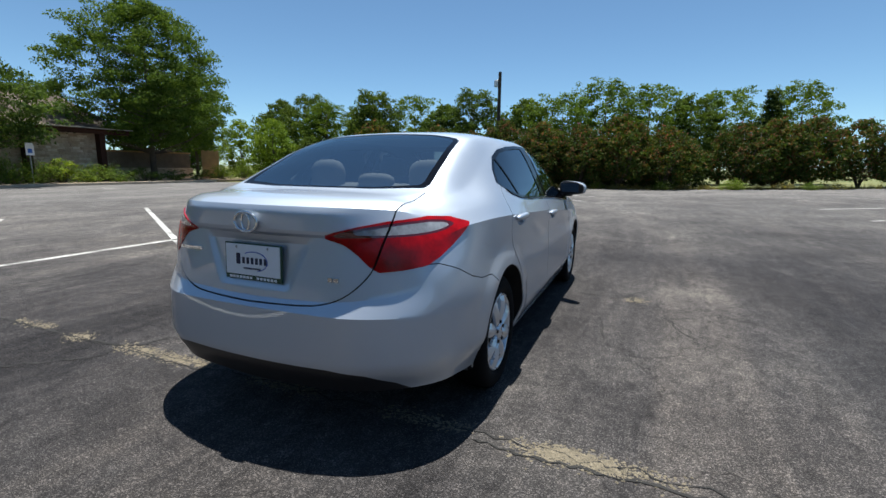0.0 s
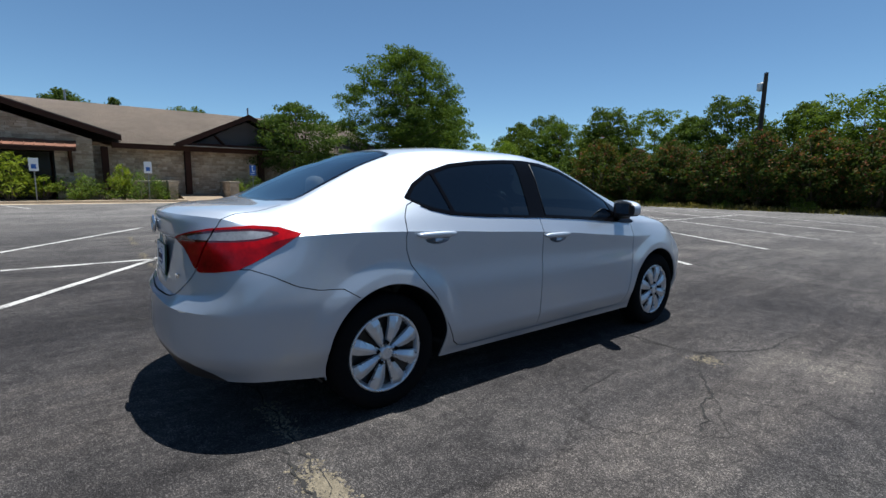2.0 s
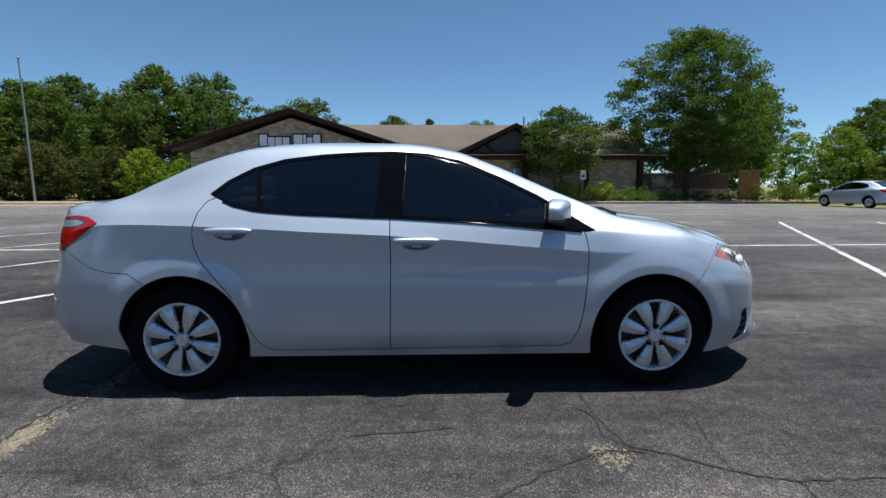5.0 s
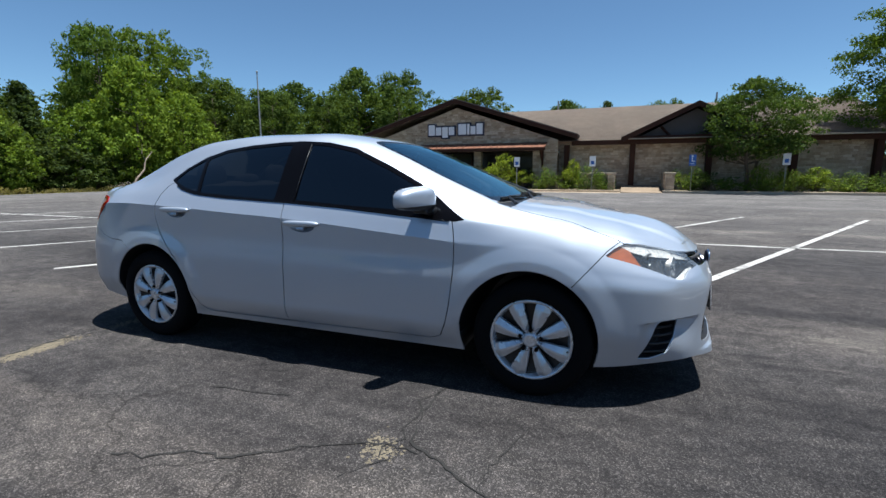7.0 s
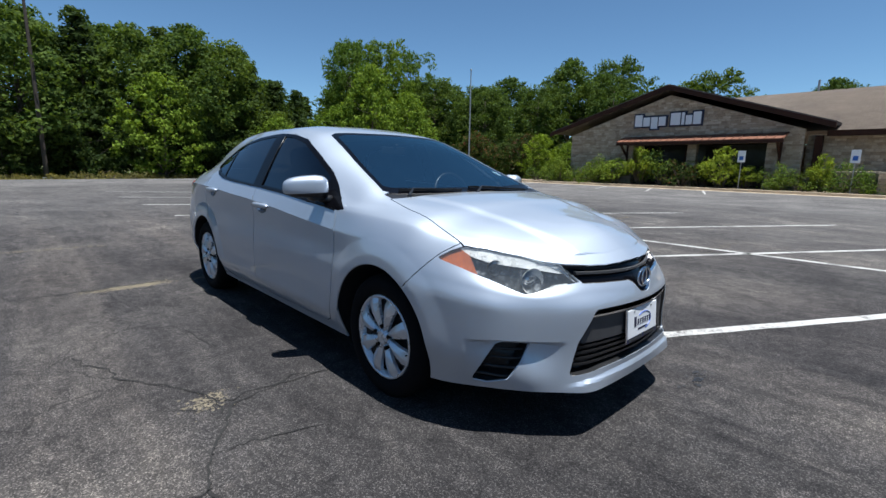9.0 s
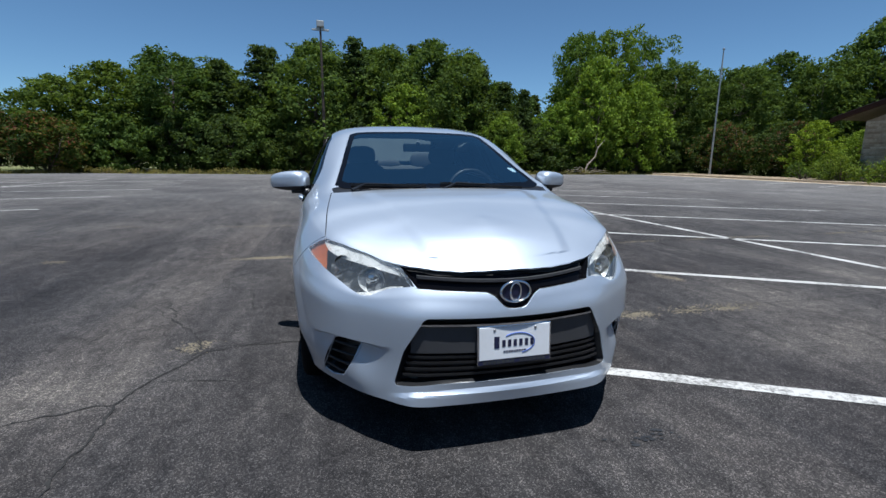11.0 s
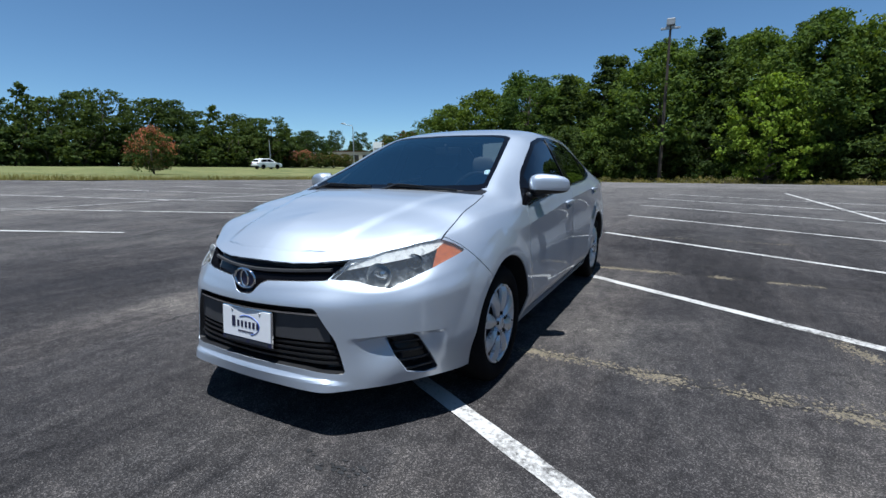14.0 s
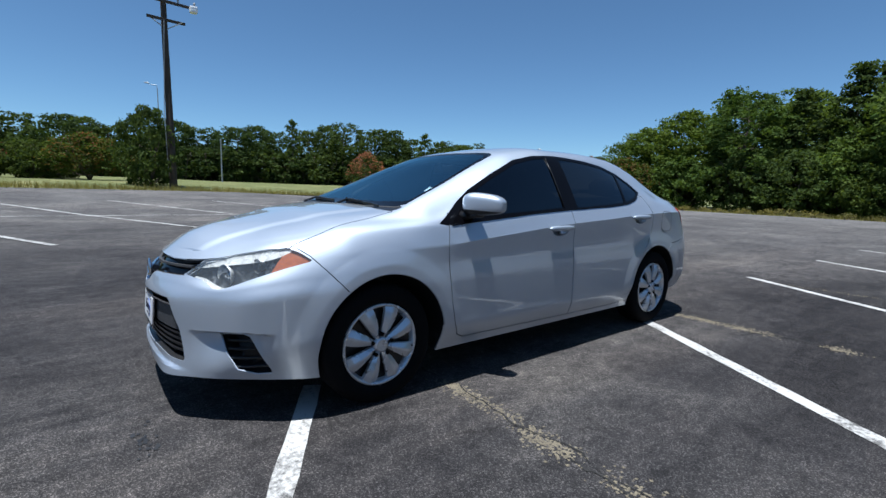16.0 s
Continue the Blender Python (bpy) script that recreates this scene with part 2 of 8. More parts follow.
def block_material():
    """One limestone block: its own tone, blotches and a pitted face."""
    m, n, l, b = material("limestone_block")
    g, o = n.new("ShaderNodeNewGeometry"), n.new("ShaderNodeObjectInfo")
    add, part_of = n.new("ShaderNodeMath"), n.new("ShaderNodeMath")
    l.new(g.outputs["Random Per Island"], add.inputs[0])
    l.new(o.outputs["Random"], add.inputs[1])
    part_of.operation = "FRACT"
    l.new(add.outputs[0], part_of.inputs[0])
    tone = ramp(n, l, part_of.outputs[0], [(0.0, (0.32, 0.24, 0.17)), (0.35, (0.41, 0.32, 0.23)), (0.7, (0.47, 0.38, 0.285)), (1.0, (0.57, 0.48, 0.37))])
    spots = noise_node(n, l, 5.0, 5, 0.7)
    fine = noise_node(n, l, 40.0, 4, 0.7)
    base = mix(n, l, 0.7, tone, ramp(n, l, spots, [(0.3, (0.68, 0.66, 0.63)), (0.7, (1.25, 1.24, 1.2))]), "MULTIPLY")
    l.new(base, b.inputs["Base Color"])
    b.inputs["Roughness"].default_value = 0.92
    bump(n, l, b, fine, 0.6, 0.012)
    return m


def shingle_material():
    m, n, l, b = material("asphalt_shingles")
    tc = n.new("ShaderNodeTexCoord")
    br = n.new("ShaderNodeTexBrick")
    for key, val in (("Scale", 1.0), ("Mortar Size", 0.012), ("Brick Width", 0.32), ("Row Height", 0.15)):
        br.inputs[key].default_value = val
    br.inputs["Color1"].default_value = (0.160, 0.128, 0.102, 1)
    br.inputs["Color2"].default_value = (0.196, 0.158, 0.127, 1)
    br.inputs["Mortar"].default_value = (0.125, 0.099, 0.079, 1)
    mp = n.new("ShaderNodeMapping")
    mp.inputs["Rotation"].default_value = (0, 0, radians(90))
    l.new(tc.outputs["Object"], mp.inputs[0])
    l.new(mp.outputs[0], br.inputs["Vector"])
    f = noise_node(n, l, 0.4, 5, 0.6)
    base = mix(n, l, 0.7, br.outputs["Color"], ramp(n, l, f, [(0.3, (0.8, 0.8, 0.8)), (0.7, (1.2, 1.18, 1.15))]), "MULTIPLY")
    l.new(base, b.inputs["Base Color"])
    b.inputs["Roughness"].default_value = 0.92
    bump(n, l, b, br.outputs["Fac"], 0.4, 0.01)
    return m


ASPHALT = asphalt_material()
LINE = paint_line_material()
GRASS = grass_material()
STONE = stone_material()
BLOCK = block_material()
SHINGLE = shingle_material()
CONCRETE = simple("kerb_concrete", (0.44, 0.36, 0.265), 0.9, spread=0.25, scale=1.5, grain=40, relief=0.4, depth=0.01)
GRAVEL = simple("seam_gravel", (0.176, 0.149, 0.105), 0.95, spread=0.5, scale=20, grain=90, relief=0.9, depth=0.012)
# dirt darkened to near black: the cracks' inner shade put into flat strips
CRACK = simple("shaded_crack_dirt", (0.019, 0.018, 0.017), 1.0, spread=0.4, scale=9, grain=60, relief=0.3)
OIL = simple("oil_stain", (0.02, 0.02, 0.021), 0.5, spread=0.3, scale=20, grain=60)
BROWN = simple("dark_brown_trim", (0.046, 0.021, 0.014), 0.75, spread=0.25, scale=1.2, grain=30)
BROWN.node_tree.nodes["Principled BSDF"].inputs["Specular IOR Level"].default_value = 0.15
# pale tone that stands for sun on the roof's edge
EAVE_LIT = simple("sunlit_eave_edge", (0.36, 0.33, 0.28), 0.6, spread=0.15, scale=1.5, grain=30)
WALK_CONCRETE = simple("sandy_walk_concrete", (0.235, 0.178, 0.122), 0.95, spread=0.35, scale=1.2, grain=40, relief=0.4, depth=0.01)
RUST_TIN = simple("rust_red_metal_roof", (0.180, 0.071, 0.038), 0.55, spread=0.25, scale=2.0, grain=30)
GREY_SIDING = simple("grey_gable_siding", (0.086, 0.075, 0.075), 0.7, spread=0.12, scale=1.0, grain=20)
DARK_DOOR = simple("dark_entry_glass", (0.02, 0.018, 0.017), 0.25, spread=0.3, scale=2, grain=20, relief=0)
SIGN_WHITE = simple("sign_white", (0.78, 0.79, 0.8), 0.5, spread=0.04)
SIGN_NAVY = simple("sign_navy_edge", (0.018, 0.022, 0.055), 0.5)
SIGN_BLUE = simple("sign_blue", (0.03, 0.12, 0.42), 0.5, spread=0.06)
STEEL = simple("galvanised_steel", (0.36, 0.36, 0.36), 0.5, 0.7, spread=0.15, scale=4)
POLE_WOOD = simple("creosote_pole_wood", (0.055, 0.042, 0.032), 0.9, spread=0.4, scale=3, grain=30, relief=0.5, depth=0.01)
FENCE_WOOD = simple("yellow_pine_fence", (0.315, 0.188, 0.075), 0.85, spread=0.25, scale=2, grain=25, relief=0.4, depth=0.004)
OLD_WOOD = simple("grey_weathered_fence", (0.15, 0.115, 0.085), 0.9, spread=0.3, scale=2, grain=25, relief=0.4, depth=0.004)
BARK = simple("tree_bark", (0.088, 0.068, 0.050), 0.95, spread=0.4, scale=3, grain=22, relief=0.8, depth=0.03)
DEADWOOD = simple("bleached_dead_wood", (0.27, 0.22, 0.17), 0.9, spread=0.25, scale=4, grain=20)
MULCH = simple("planting_bed_soil", (0.216, 0.162, 0.104), 0.95, spread=0.4, scale=2, grain=30, relief=0.7, depth=0.03)
LEAF_OAK = leaf_material("oak_leaves", (0.029, 0.055, 0.013), (0.102, 0.148, 0.034))
LEAF_DARK = leaf_material("cedar_leaves", (0.023, 0.040, 0.013), (0.074, 0.106, 0.029))
LEAF_BRIGHT = leaf_material("bright_green_leaves", (0.075, 0.125, 0.014), (0.185, 0.260, 0.038))
LEAF_LIME = leaf_material("nandina_leaves", (0.085, 0.128, 0.014), (0.235, 0.295, 0.045))
LEAF_LOW = leaf_material("juniper_leaves", (0.055, 0.095, 0.016), (0.165, 0.225, 0.045))
LEAF_CYPRESS = leaf_material("cypress_leaves", (0.037, 0.071, 0.011), (0.109, 0.163, 0.032))
LEAF_ELM = leaf_material("elm_leaves", (0.045, 0.085, 0.012), (0.125, 0.185, 0.034))
LEAF_MYRTLE = leaf_material("crape_myrtle_leaves", (0.022, 0.045, 0.011), (0.070, 0.100, 0.026), (0.150, 0.072, 0.040))
LEAF_CORAL = leaf_material("coral_blossom", (0.22, 0.065, 0.06), (0.55, 0.17, 0.155), (0.66, 0.32, 0.29))
LEAF_PINK = leaf_material("crape_myrtle_blossom", (0.084, 0.035, 0.025), (0.233, 0.071, 0.060), (0.317, 0.141, 0.120))
LEAF_FAR = leaf_material("far_oak_leaves", (0.022, 0.039, 0.012), (0.063, 0.090, 0.027))
LEAF_DRY = leaf_material("dry_weeds", (0.113, 0.106, 0.035), (0.254, 0.218, 0.092))
WHITE_WALL = simple("pale_render_wall", (0.413, 0.375, 0.330), 0.85)


# ---- small builders ----
def link_mesh(name, bm, mat, parent=None, label="", smooth=False):
    me = bpy.data.meshes.new(name)
    bm.to_mesh(me)
    bm.free()
    if mat:
        me.materials.append(mat)
    if smooth:
        for p in me.polygons:
            p.use_smooth = True
    ob = new(name, me)
    if parent:
        ob.parent = parent
    if label:
        ob["label"] = label
    return ob


def part(name, bm, mat, parent, label="", smooth=False):
    return link_mesh(name, bm, mat, parent, label, smooth)


def thing(name, label, category, at=(0, 0, 0), turn=0.0, group="", kind=""):
    e = new(name)
    e.matrix_basis = pose(*at, 0, 0, turn)
    return tagged(e, label, category, group, kind)


def add_box(bm, lo, hi, bevel=0.0, m=None):
    r = bmesh.ops.create_cube(bm, size=1.0)
    vs = r["verts"]
    for v in vs:
        v.co = Vector([lo[i] + (v.co[i] + 0.5) * (hi[i] - lo[i]) for i in range(3)])
    if bevel:
        es = list({e for v in vs for e in v.link_edges})
        out = bmesh.ops.bevel(bm, geom=es, offset=bevel, segments=2, affect="EDGES", profile=0.6)
        vs = list({v for f in out["faces"] for v in f.verts} | {v for v in vs if v.is_valid})
    if m is not None:
        for v in vs:
            v.co = m @ v.co
    return vs


def box(lo, hi, bevel=0.0):
    bm = bmesh.new()
    add_box(bm, lo, hi, bevel)
    return bm


def tube(bm, path, radii, sides=10, cap=True):
    """A round bar along a path of points, with its own radius at each."""
    rings, up = [], Vector((0.123, 0.31, 1)).normalized()
    path = [Vector(p) for p in path]
    for i, p in enumerate(path):
        d = (path[min(i + 1, len(path) - 1)] - path[max(i - 1, 0)]).normalized()
        a = d.cross(up if abs(d.dot(up)) < 0.97 else Vector((1, 0, 0))).normalized()
        b = d.cross(a).normalized()
        r = radii[i] if isinstance(radii, (list, tuple)) else radii
        rings.append([bm.verts.new(p + r * (math.cos(k * math.tau / sides) * a + math.sin(k * math.tau / sides) * b)) for k in range(sides)])
    for ra, rb in zip(rings, rings[1:]):
        for k in range(sides):
            bm.faces.new((ra[k], ra[(k + 1) % sides], rb[(k + 1) % sides], rb[k]))
    if cap:
        bm.faces.new(rings[0][::-1])
        bm.faces.new(rings[-1])
    return bm


def prism(bm, outline, depth, m):
    """A flat outline (2D points, counter-clockwise) given a thickness, laid by the matrix m."""
    a = [bm.verts.new(m @ Vector((x, y, 0))) for x, y in outline]
    b = [bm.verts.new(m @ Vector((x, y, depth))) for x, y in outline]
    n = len(outline)
    for i in range(n):
        bm.faces.new((a[i], a[(i + 1) % n], b[(i + 1) % n], b[i]))
    bm.faces.new(a[::-1])
    bm.faces.new(b)
    return bm


# ---- ground ----
RISE_X = [2, 6, 12, 18, 22, 26, 28, 30, 68]
RISE_Z = [0, 0.10, 0.235, 0.46, 0.59, 0.71, 0.95, 1.0, 1.65]


def rise(x, y):
    """The lot is level round the car and climbs towards the lawn, less so in its southern part."""
    if x <= 2:
        return 0.0
    less = 1 - float(np.interp(y, [-30, -16, -4], [0.25, 0.62, 1.0]))
    return float(np.interp(x, RISE_X, RISE_Z)) * (1 - less * float(np.interp(x, [28, 95], [1, 0])))


LOT = [(-27.3, 21.0), (-27.3, -31.5), (-6.0, -31.5), (16.6, -31.2), (20.0, -27.0), (21.8, -21.0), (23.0, -14.0), (24.0, -8.0), (24.9, -3.0), (25.5, 2.0), (25.8, 8.0), (26.5, 31.8), (14.0, 30.0), (-2.0, 27.0), (-16.0, 25.0)]


def in_poly(x, y, poly):
    c = False
    for (x0, y0), (x1, y1) in zip(poly, poly[1:] + poly[:1]):
        if (y0 > y) != (y1 > y) and x < (x1 - x0) * (y - y0) / (y1 - y0) + x0:
            c = not c
    return c


def sheet(name, xs, ys, height, mat):
    bm = bmesh.new()
    grid = [[bm.verts.new((x, y, height(x, y))) for y in ys] for x in xs]
    for i in range(len(xs) - 1):
        for j in range(len(ys) - 1):
            bm.faces.new((grid[i][j], grid[i + 1][j], grid[i + 1][j + 1], grid[i][j + 1]))
    return link_mesh(name, bm, mat, smooth=True)


steps = [-900, -500, -250, -140, -100] + [-80 + 4 * i for i in range(26)] + [22 + 2 * i for i in range(6)] + [36 + 4 * i for i in range(12)] + [100, 140, 250, 500, 900]
ground = sheet("ground", steps, steps, lambda x, y: rise(x, y) - (0.16 if in_poly(x, y, LOT) else 0.035) + (0.02 * noise.noise((x * 0.3, y * 0.3, 0)) if abs(x) < 90 else 0), GRASS)
tagged(ground, "dry green and straw coloured summer grass", "ground", kind="structure")


def lot_sheet():
    bm = bmesh.new()
    vs = [bm.verts.new((x, y, 0)) for x, y in LOT]
    bm.faces.new(vs)
    for k in range(-6, 10):
        for co, no in (((k * 4.0, 0, 0), (1, 0, 0)), ((0, k * 4.0, 0), (0, 1, 0))):
            bmesh.ops.bisect_plane(bm, geom=bm.verts[:] + bm.edges[:] + bm.faces[:], plane_co=co, plane_no=no)
    for x in (2, 6, 10, 14, 18, 22, 26):
        bmesh.ops.bisect_plane(bm, geom=bm.verts[:] + bm.edges[:] + bm.faces[:], plane_co=(x, 0, 0), plane_no=(1, 0, 0))
    bmesh.ops.triangulate(bm, faces=bm.faces[:])
    for v in bm.verts:
        v.co.z = rise(v.co.x, v.co.y)
    bmesh.ops.recalc_face_normals(bm, faces=bm.faces[:])
    return bm


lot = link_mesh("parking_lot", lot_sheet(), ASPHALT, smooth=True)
tagged(lot, "cracked grey weathered asphalt of a parking lot", "parking lot", kind="structure")


def stripe(x0, y0, x1, y1, width=0.10, wobble=0.004):
    """A painted line a few millimetres thick, with slightly uneven edges."""
    bm = bmesh.new()
    a, b = Vector((x0, y0, 0)), Vector((x1, y1, 0))
    d = (b - a).normalized()
    s = Vector((-d.y, d.x, 0))
    n = max(2, int((b - a).length / 0.12))
    rows = []
    for i in range(n + 1):
        p = a + (b - a) * (i / n)
        h = rise(p.x, p.y) + (0.004 if p.x < 2 else 0.012)
        w0 = width / 2 + random.uniform(-wobble, wobble)
        w1 = width / 2 + random.uniform(-wobble, wobble)
        rows.append((bm.verts.new((p.x + s.x * w0, p.y + s.y * w0, h)), bm.verts.new((p.x - s.x * w1, p.y - s.y * w1, h))))
    for (a0, a1), (b0, b1) in zip(rows, rows[1:]):
        bm.faces.new((a0, a1, b1, b0))
    bmesh.ops.recalc_face_normals(bm, faces=bm.faces[:])
    for f in bm.faces:
        if f.normal.z < 0:
            f.normal_flip()
    return bm


SLOPE = -0.60
def spine_x(y):
    return -5.45 - 0.012 * y


def road_mark(bm, label="worn white painted parking line on the asphalt"):
    ob = link_mesh("parking_line", bm, LINE)
    return tagged(ob, label, "road marking", group="parking lines", kind="structure")


for k in range(-6, 6):
    y0 = 1.64 + 3.23 * k
    xa, xb = -0.45, -11.3
    if k == 0:
        road_mark(stripe(xa, 1.56, xb, 1.56 - 0.555 * (xb - xa), 0.098))
    else:
        road_mark(stripe(xa, y0, xb, y0 + SLOPE * (xb - xa), 0.098))
road_mark(stripe(spine_x(-20), -20, spine_x(20.5), 20.5, 0.11), "long white painted line between the rows of bays")
for k in range(-5, 6):
    y0 = -3.9 + 3.39 * k
    road_mark(stripe(6.3, y0, 17.15, y0 + 0.53 * 10.85, 0.11))
road_mark(stripe(10.6, -22, 12.4, 20, 0.11), "long white painted line between the rows of bays")
for k in range(7):
    y0 = -23.5 + 2.9 * k
    road_mark(stripe(-26.9, y0, -22.6, y0 + 1.5, 0.10))
road_mark(stripe(-24.9, 7.5, -21.6, 13.5, 0.10))


# seams of crumbling gravel across the paving, and cracks that wander off them
def wander(points, step=0.06, shake=0.02, seed=1):
    rnd = random.Random(seed)
    out = []
    for (x0, y0), (x1, y1) in zip(points, points[1:]):
        n = max(1, int(math.hypot(x1 - x0, y1 - y0) / step))
        for i in range(n):
            t = i / n
            out.append((x0 + (x1 - x0) * t + rnd.gauss(0, shake), y0 + (y1 - y0) * t + rnd.gauss(0, shake)))
    return out + [points[-1]]


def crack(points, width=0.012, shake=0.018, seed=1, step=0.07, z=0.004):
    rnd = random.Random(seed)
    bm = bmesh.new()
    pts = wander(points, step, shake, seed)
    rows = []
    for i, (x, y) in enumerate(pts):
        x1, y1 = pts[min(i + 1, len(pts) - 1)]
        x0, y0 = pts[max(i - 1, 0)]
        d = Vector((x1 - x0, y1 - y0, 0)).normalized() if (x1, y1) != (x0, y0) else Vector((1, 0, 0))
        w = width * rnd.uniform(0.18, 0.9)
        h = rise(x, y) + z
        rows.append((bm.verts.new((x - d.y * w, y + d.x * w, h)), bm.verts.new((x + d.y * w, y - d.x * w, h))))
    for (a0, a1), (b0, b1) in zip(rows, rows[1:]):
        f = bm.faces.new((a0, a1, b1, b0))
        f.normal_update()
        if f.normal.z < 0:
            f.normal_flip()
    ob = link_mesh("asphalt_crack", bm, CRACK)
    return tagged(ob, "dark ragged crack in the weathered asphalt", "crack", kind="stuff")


def rubble(points, spread, count, seed, name="seam_gravel", bare=0.10):
    """Loose pale grit lying along a seam, denser in some stretches."""
    rnd = random.Random(seed)
    verts, faces = [], []
    for _ in range(count):
        k = rnd.randrange(len(points) - 1)
        t = rnd.random()
        x = points[k][0] + (points[k + 1][0] - points[k][0]) * t
        y = points[k][1] + (points[k + 1][1] - points[k][1]) * t
        if noise.noise((x * 1.9 + seed, y * 1.9, 0.3)) < bare:
            continue
        x += rnd.gauss(0, spread)
        y += rnd.gauss(0, spread)
        r = rnd.uniform(0.003, 0.0105)
        z = rise(x, y)
        a = rnd.random() * 6.3
        b = len(verts)
        for q in range(4):
            verts.append((x + r * math.cos(a + q * 1.57) * rnd.uniform(0.7, 1.2), y + r * math.sin(a + q * 1.57) * rnd.uniform(0.7, 1.2), z + 0.001))
        verts.append((x, y, z + r * 0.55))
        faces += [(b + q, b + (q + 1) % 4, b + 4) for q in range(4)]
    me = bpy.data.meshes.new(name)
    me.from_pydata(verts, [], faces)
    me.materials.append(GRAVEL)
    ob = new(name, me)
    return tagged(ob, "pale tan grit crumbled out of a paving seam", "gravel", kind="stuff")


SEAMS = [[(-9, -1.95), (-3, -1.92), (-1.6, -1.87), (0.9, -1.86), (1.5, -1.88), (4.5, -1.95)], [(-7.5, 0.98), (-2.9, 0.95), (-1.6, 0.92), (-0.8, 0.90), (1.0, 0.87), (1.6, 0.86)],
         [(-6, -4.7), (0.5, -4.62), (4, -4.7)]]
for i, s in enumerate(SEAMS):
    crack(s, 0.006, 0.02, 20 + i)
    rubble(s[:4] if i == 1 else s, (0.032, 0.05, 0.04)[i], (9000, 1100, 2000)[i], 40 + i)
# the open crack beside the front wheel, with its branches
for i, (c, w) in enumerate((([(0.88, 0.90), (1.11, 0.89), (1.28, 0.91), (1.45, 0.94), (1.53, 1.09), (1.66, 1.30), (1.73, 1.51), (1.72, 1.72), (1.75, 2.05), (1.71, 2.3), (1.8, 2.46), (1.78, 2.7)], 0.0095),
                            ([(1.73, 1.51), (1.83, 1.52), (2.0, 1.57), (2.3, 1.66)], 0.006),
                            ([(1.51, 1.0), (1.51, 0.84), (1.56, 0.66), (1.68, 0.48), (1.75, 0.37), (1.83, 0.27), (1.84, 0.10), (1.93, -0.06), (1.97, -0.21)], 0.0085),
                            ([(1.25, 1.39), (1.42, 1.33), (1.53, 1.31), (1.66, 1.30)], 0.006), ([(1.34, -0.33), (1.32, -0.18), (1.31, -0.04), (1.28, 0.15)], 0.009),
                            ([(1.58, 0.92), (1.64, 0.86), (1.77, 0.77)], 0.004))):
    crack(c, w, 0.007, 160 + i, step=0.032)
# the seam behind the car has opened, with a branch; its ends and the seam beside the car too
for i, (c, w) in enumerate((([(-5.2, -2.0), (-4.2, -1.93), (-3.6, -1.95), (-3.05, -1.90), (-2.3, -1.90), (-1.97, -1.91), (-1.66, -1.87), (-1.52, -1.81), (-1.48, -1.63)], 0.015),
                            ([(-1.66, -1.87), (-1.58, -2.0), (-1.62, -2.09), (-1.74, -2.2), (-1.92, -2.36), (-2.1, -2.6), (-2.3, -2.7)], 0.013),
                            ([(-1.5, -1.90), (-1.35, -1.92), (-1.1, -1.91), (-0.8, -1.92)], 0.010), ([(0.9, -1.93), (1.15, -1.94), (1.45, -1.94), (1.72, -1.935), (2.1, -1.95)], 0.013),
                            ([(-1.76, 0.965), (-1.92, 0.97), (-2.03, 0.975), (-2.14, 1.0), (-2.3, 1.0)], 0.009))):
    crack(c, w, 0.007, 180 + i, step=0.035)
for i, (xa, xb, y, w, n) in enumerate(((-2.9, -2.45, -1.86, 0.03, 210), (-1.64, -1.33, -1.87, 0.036, 240), (-1.18, -0.84, -1.84, 0.032, 220), (1.08, 1.54, -1.885, 0.035, 420))):
    rubble([(xa, y), ((xa + xb) / 2, y - 0.01), (xb, y + 0.01)], w, n, 190 + i, bare=-2)
CRACKS = [[(-3.0, 0.95), (-3.4, 2.2), (-4.4, 3.0)],
          [(0.2, 5.4), (1.1, 6.8), (1.0, 9.2)], [(3.2, -3), (2.5, -4.6), (3.0, -7)], [(-3.2, -3.4), (-4.1, -5.0), (-3.6, -7.5)],
          [(2.6, 1.72), (2.9, 0.7), (3.6, 0.2)], [(0.4, 3.2), (1.0, 3.6), (1.6, 3.5), (2.4, 3.75)]]
for i, c in enumerate(CRACKS):
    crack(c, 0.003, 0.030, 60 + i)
rubble([(1.48, 0.80), (1.6, 0.86)], 0.045, 190, 77, bare=-2)
for i, (xa, xb, y, w, n) in enumerate(((-0.85, -1.0, 0.905, 0.022, 170), (-1.02, -1.4, 0.90, 0.032, 210), (-1.48, -1.75, 0.935, 0.036, 330), (-1.98, -2.2, 0.955, 0.03, 180), (-2.3, -2.56, 0.985, 0.026, 170))):
    rubble([(xa, y), ((xa + xb) / 2, y + 0.012), (xb, y + 0.006)], w, n, 80 + i, bare=-2)
rubble([(-2.64, -0.16), (-2.72, 0.04), (-2.76, 0.12)], 0.035, 260, 90, bare=-2)


def blot(x, y, r, seed):
    bm = bmesh.new()
    rnd = random.Random(seed)
    for _ in range(26):
        cx, cy, s = x + rnd.gauss(0, r), y + rnd.gauss(0, r * 0.4), r * rnd.uniform(0.06, 0.28)
        vs = [bm.verts.new((cx + s * math.cos(a) * rnd.uniform(0.7, 1.3), cy + s * 0.6 * math.sin(a) * rnd.uniform(0.7, 1.3), 0.0035 + rnd.random() * 0.0004)) for a in [k * math.tau / 9 for k in range(9)]]
        bm.faces.new(vs)
    return tagged(link_mesh("oil_spot", bm, OIL), "small dark oil drips on the asphalt", "stain", kind="stuff")


blot(-0.58, 2.36, 0.07, 5)


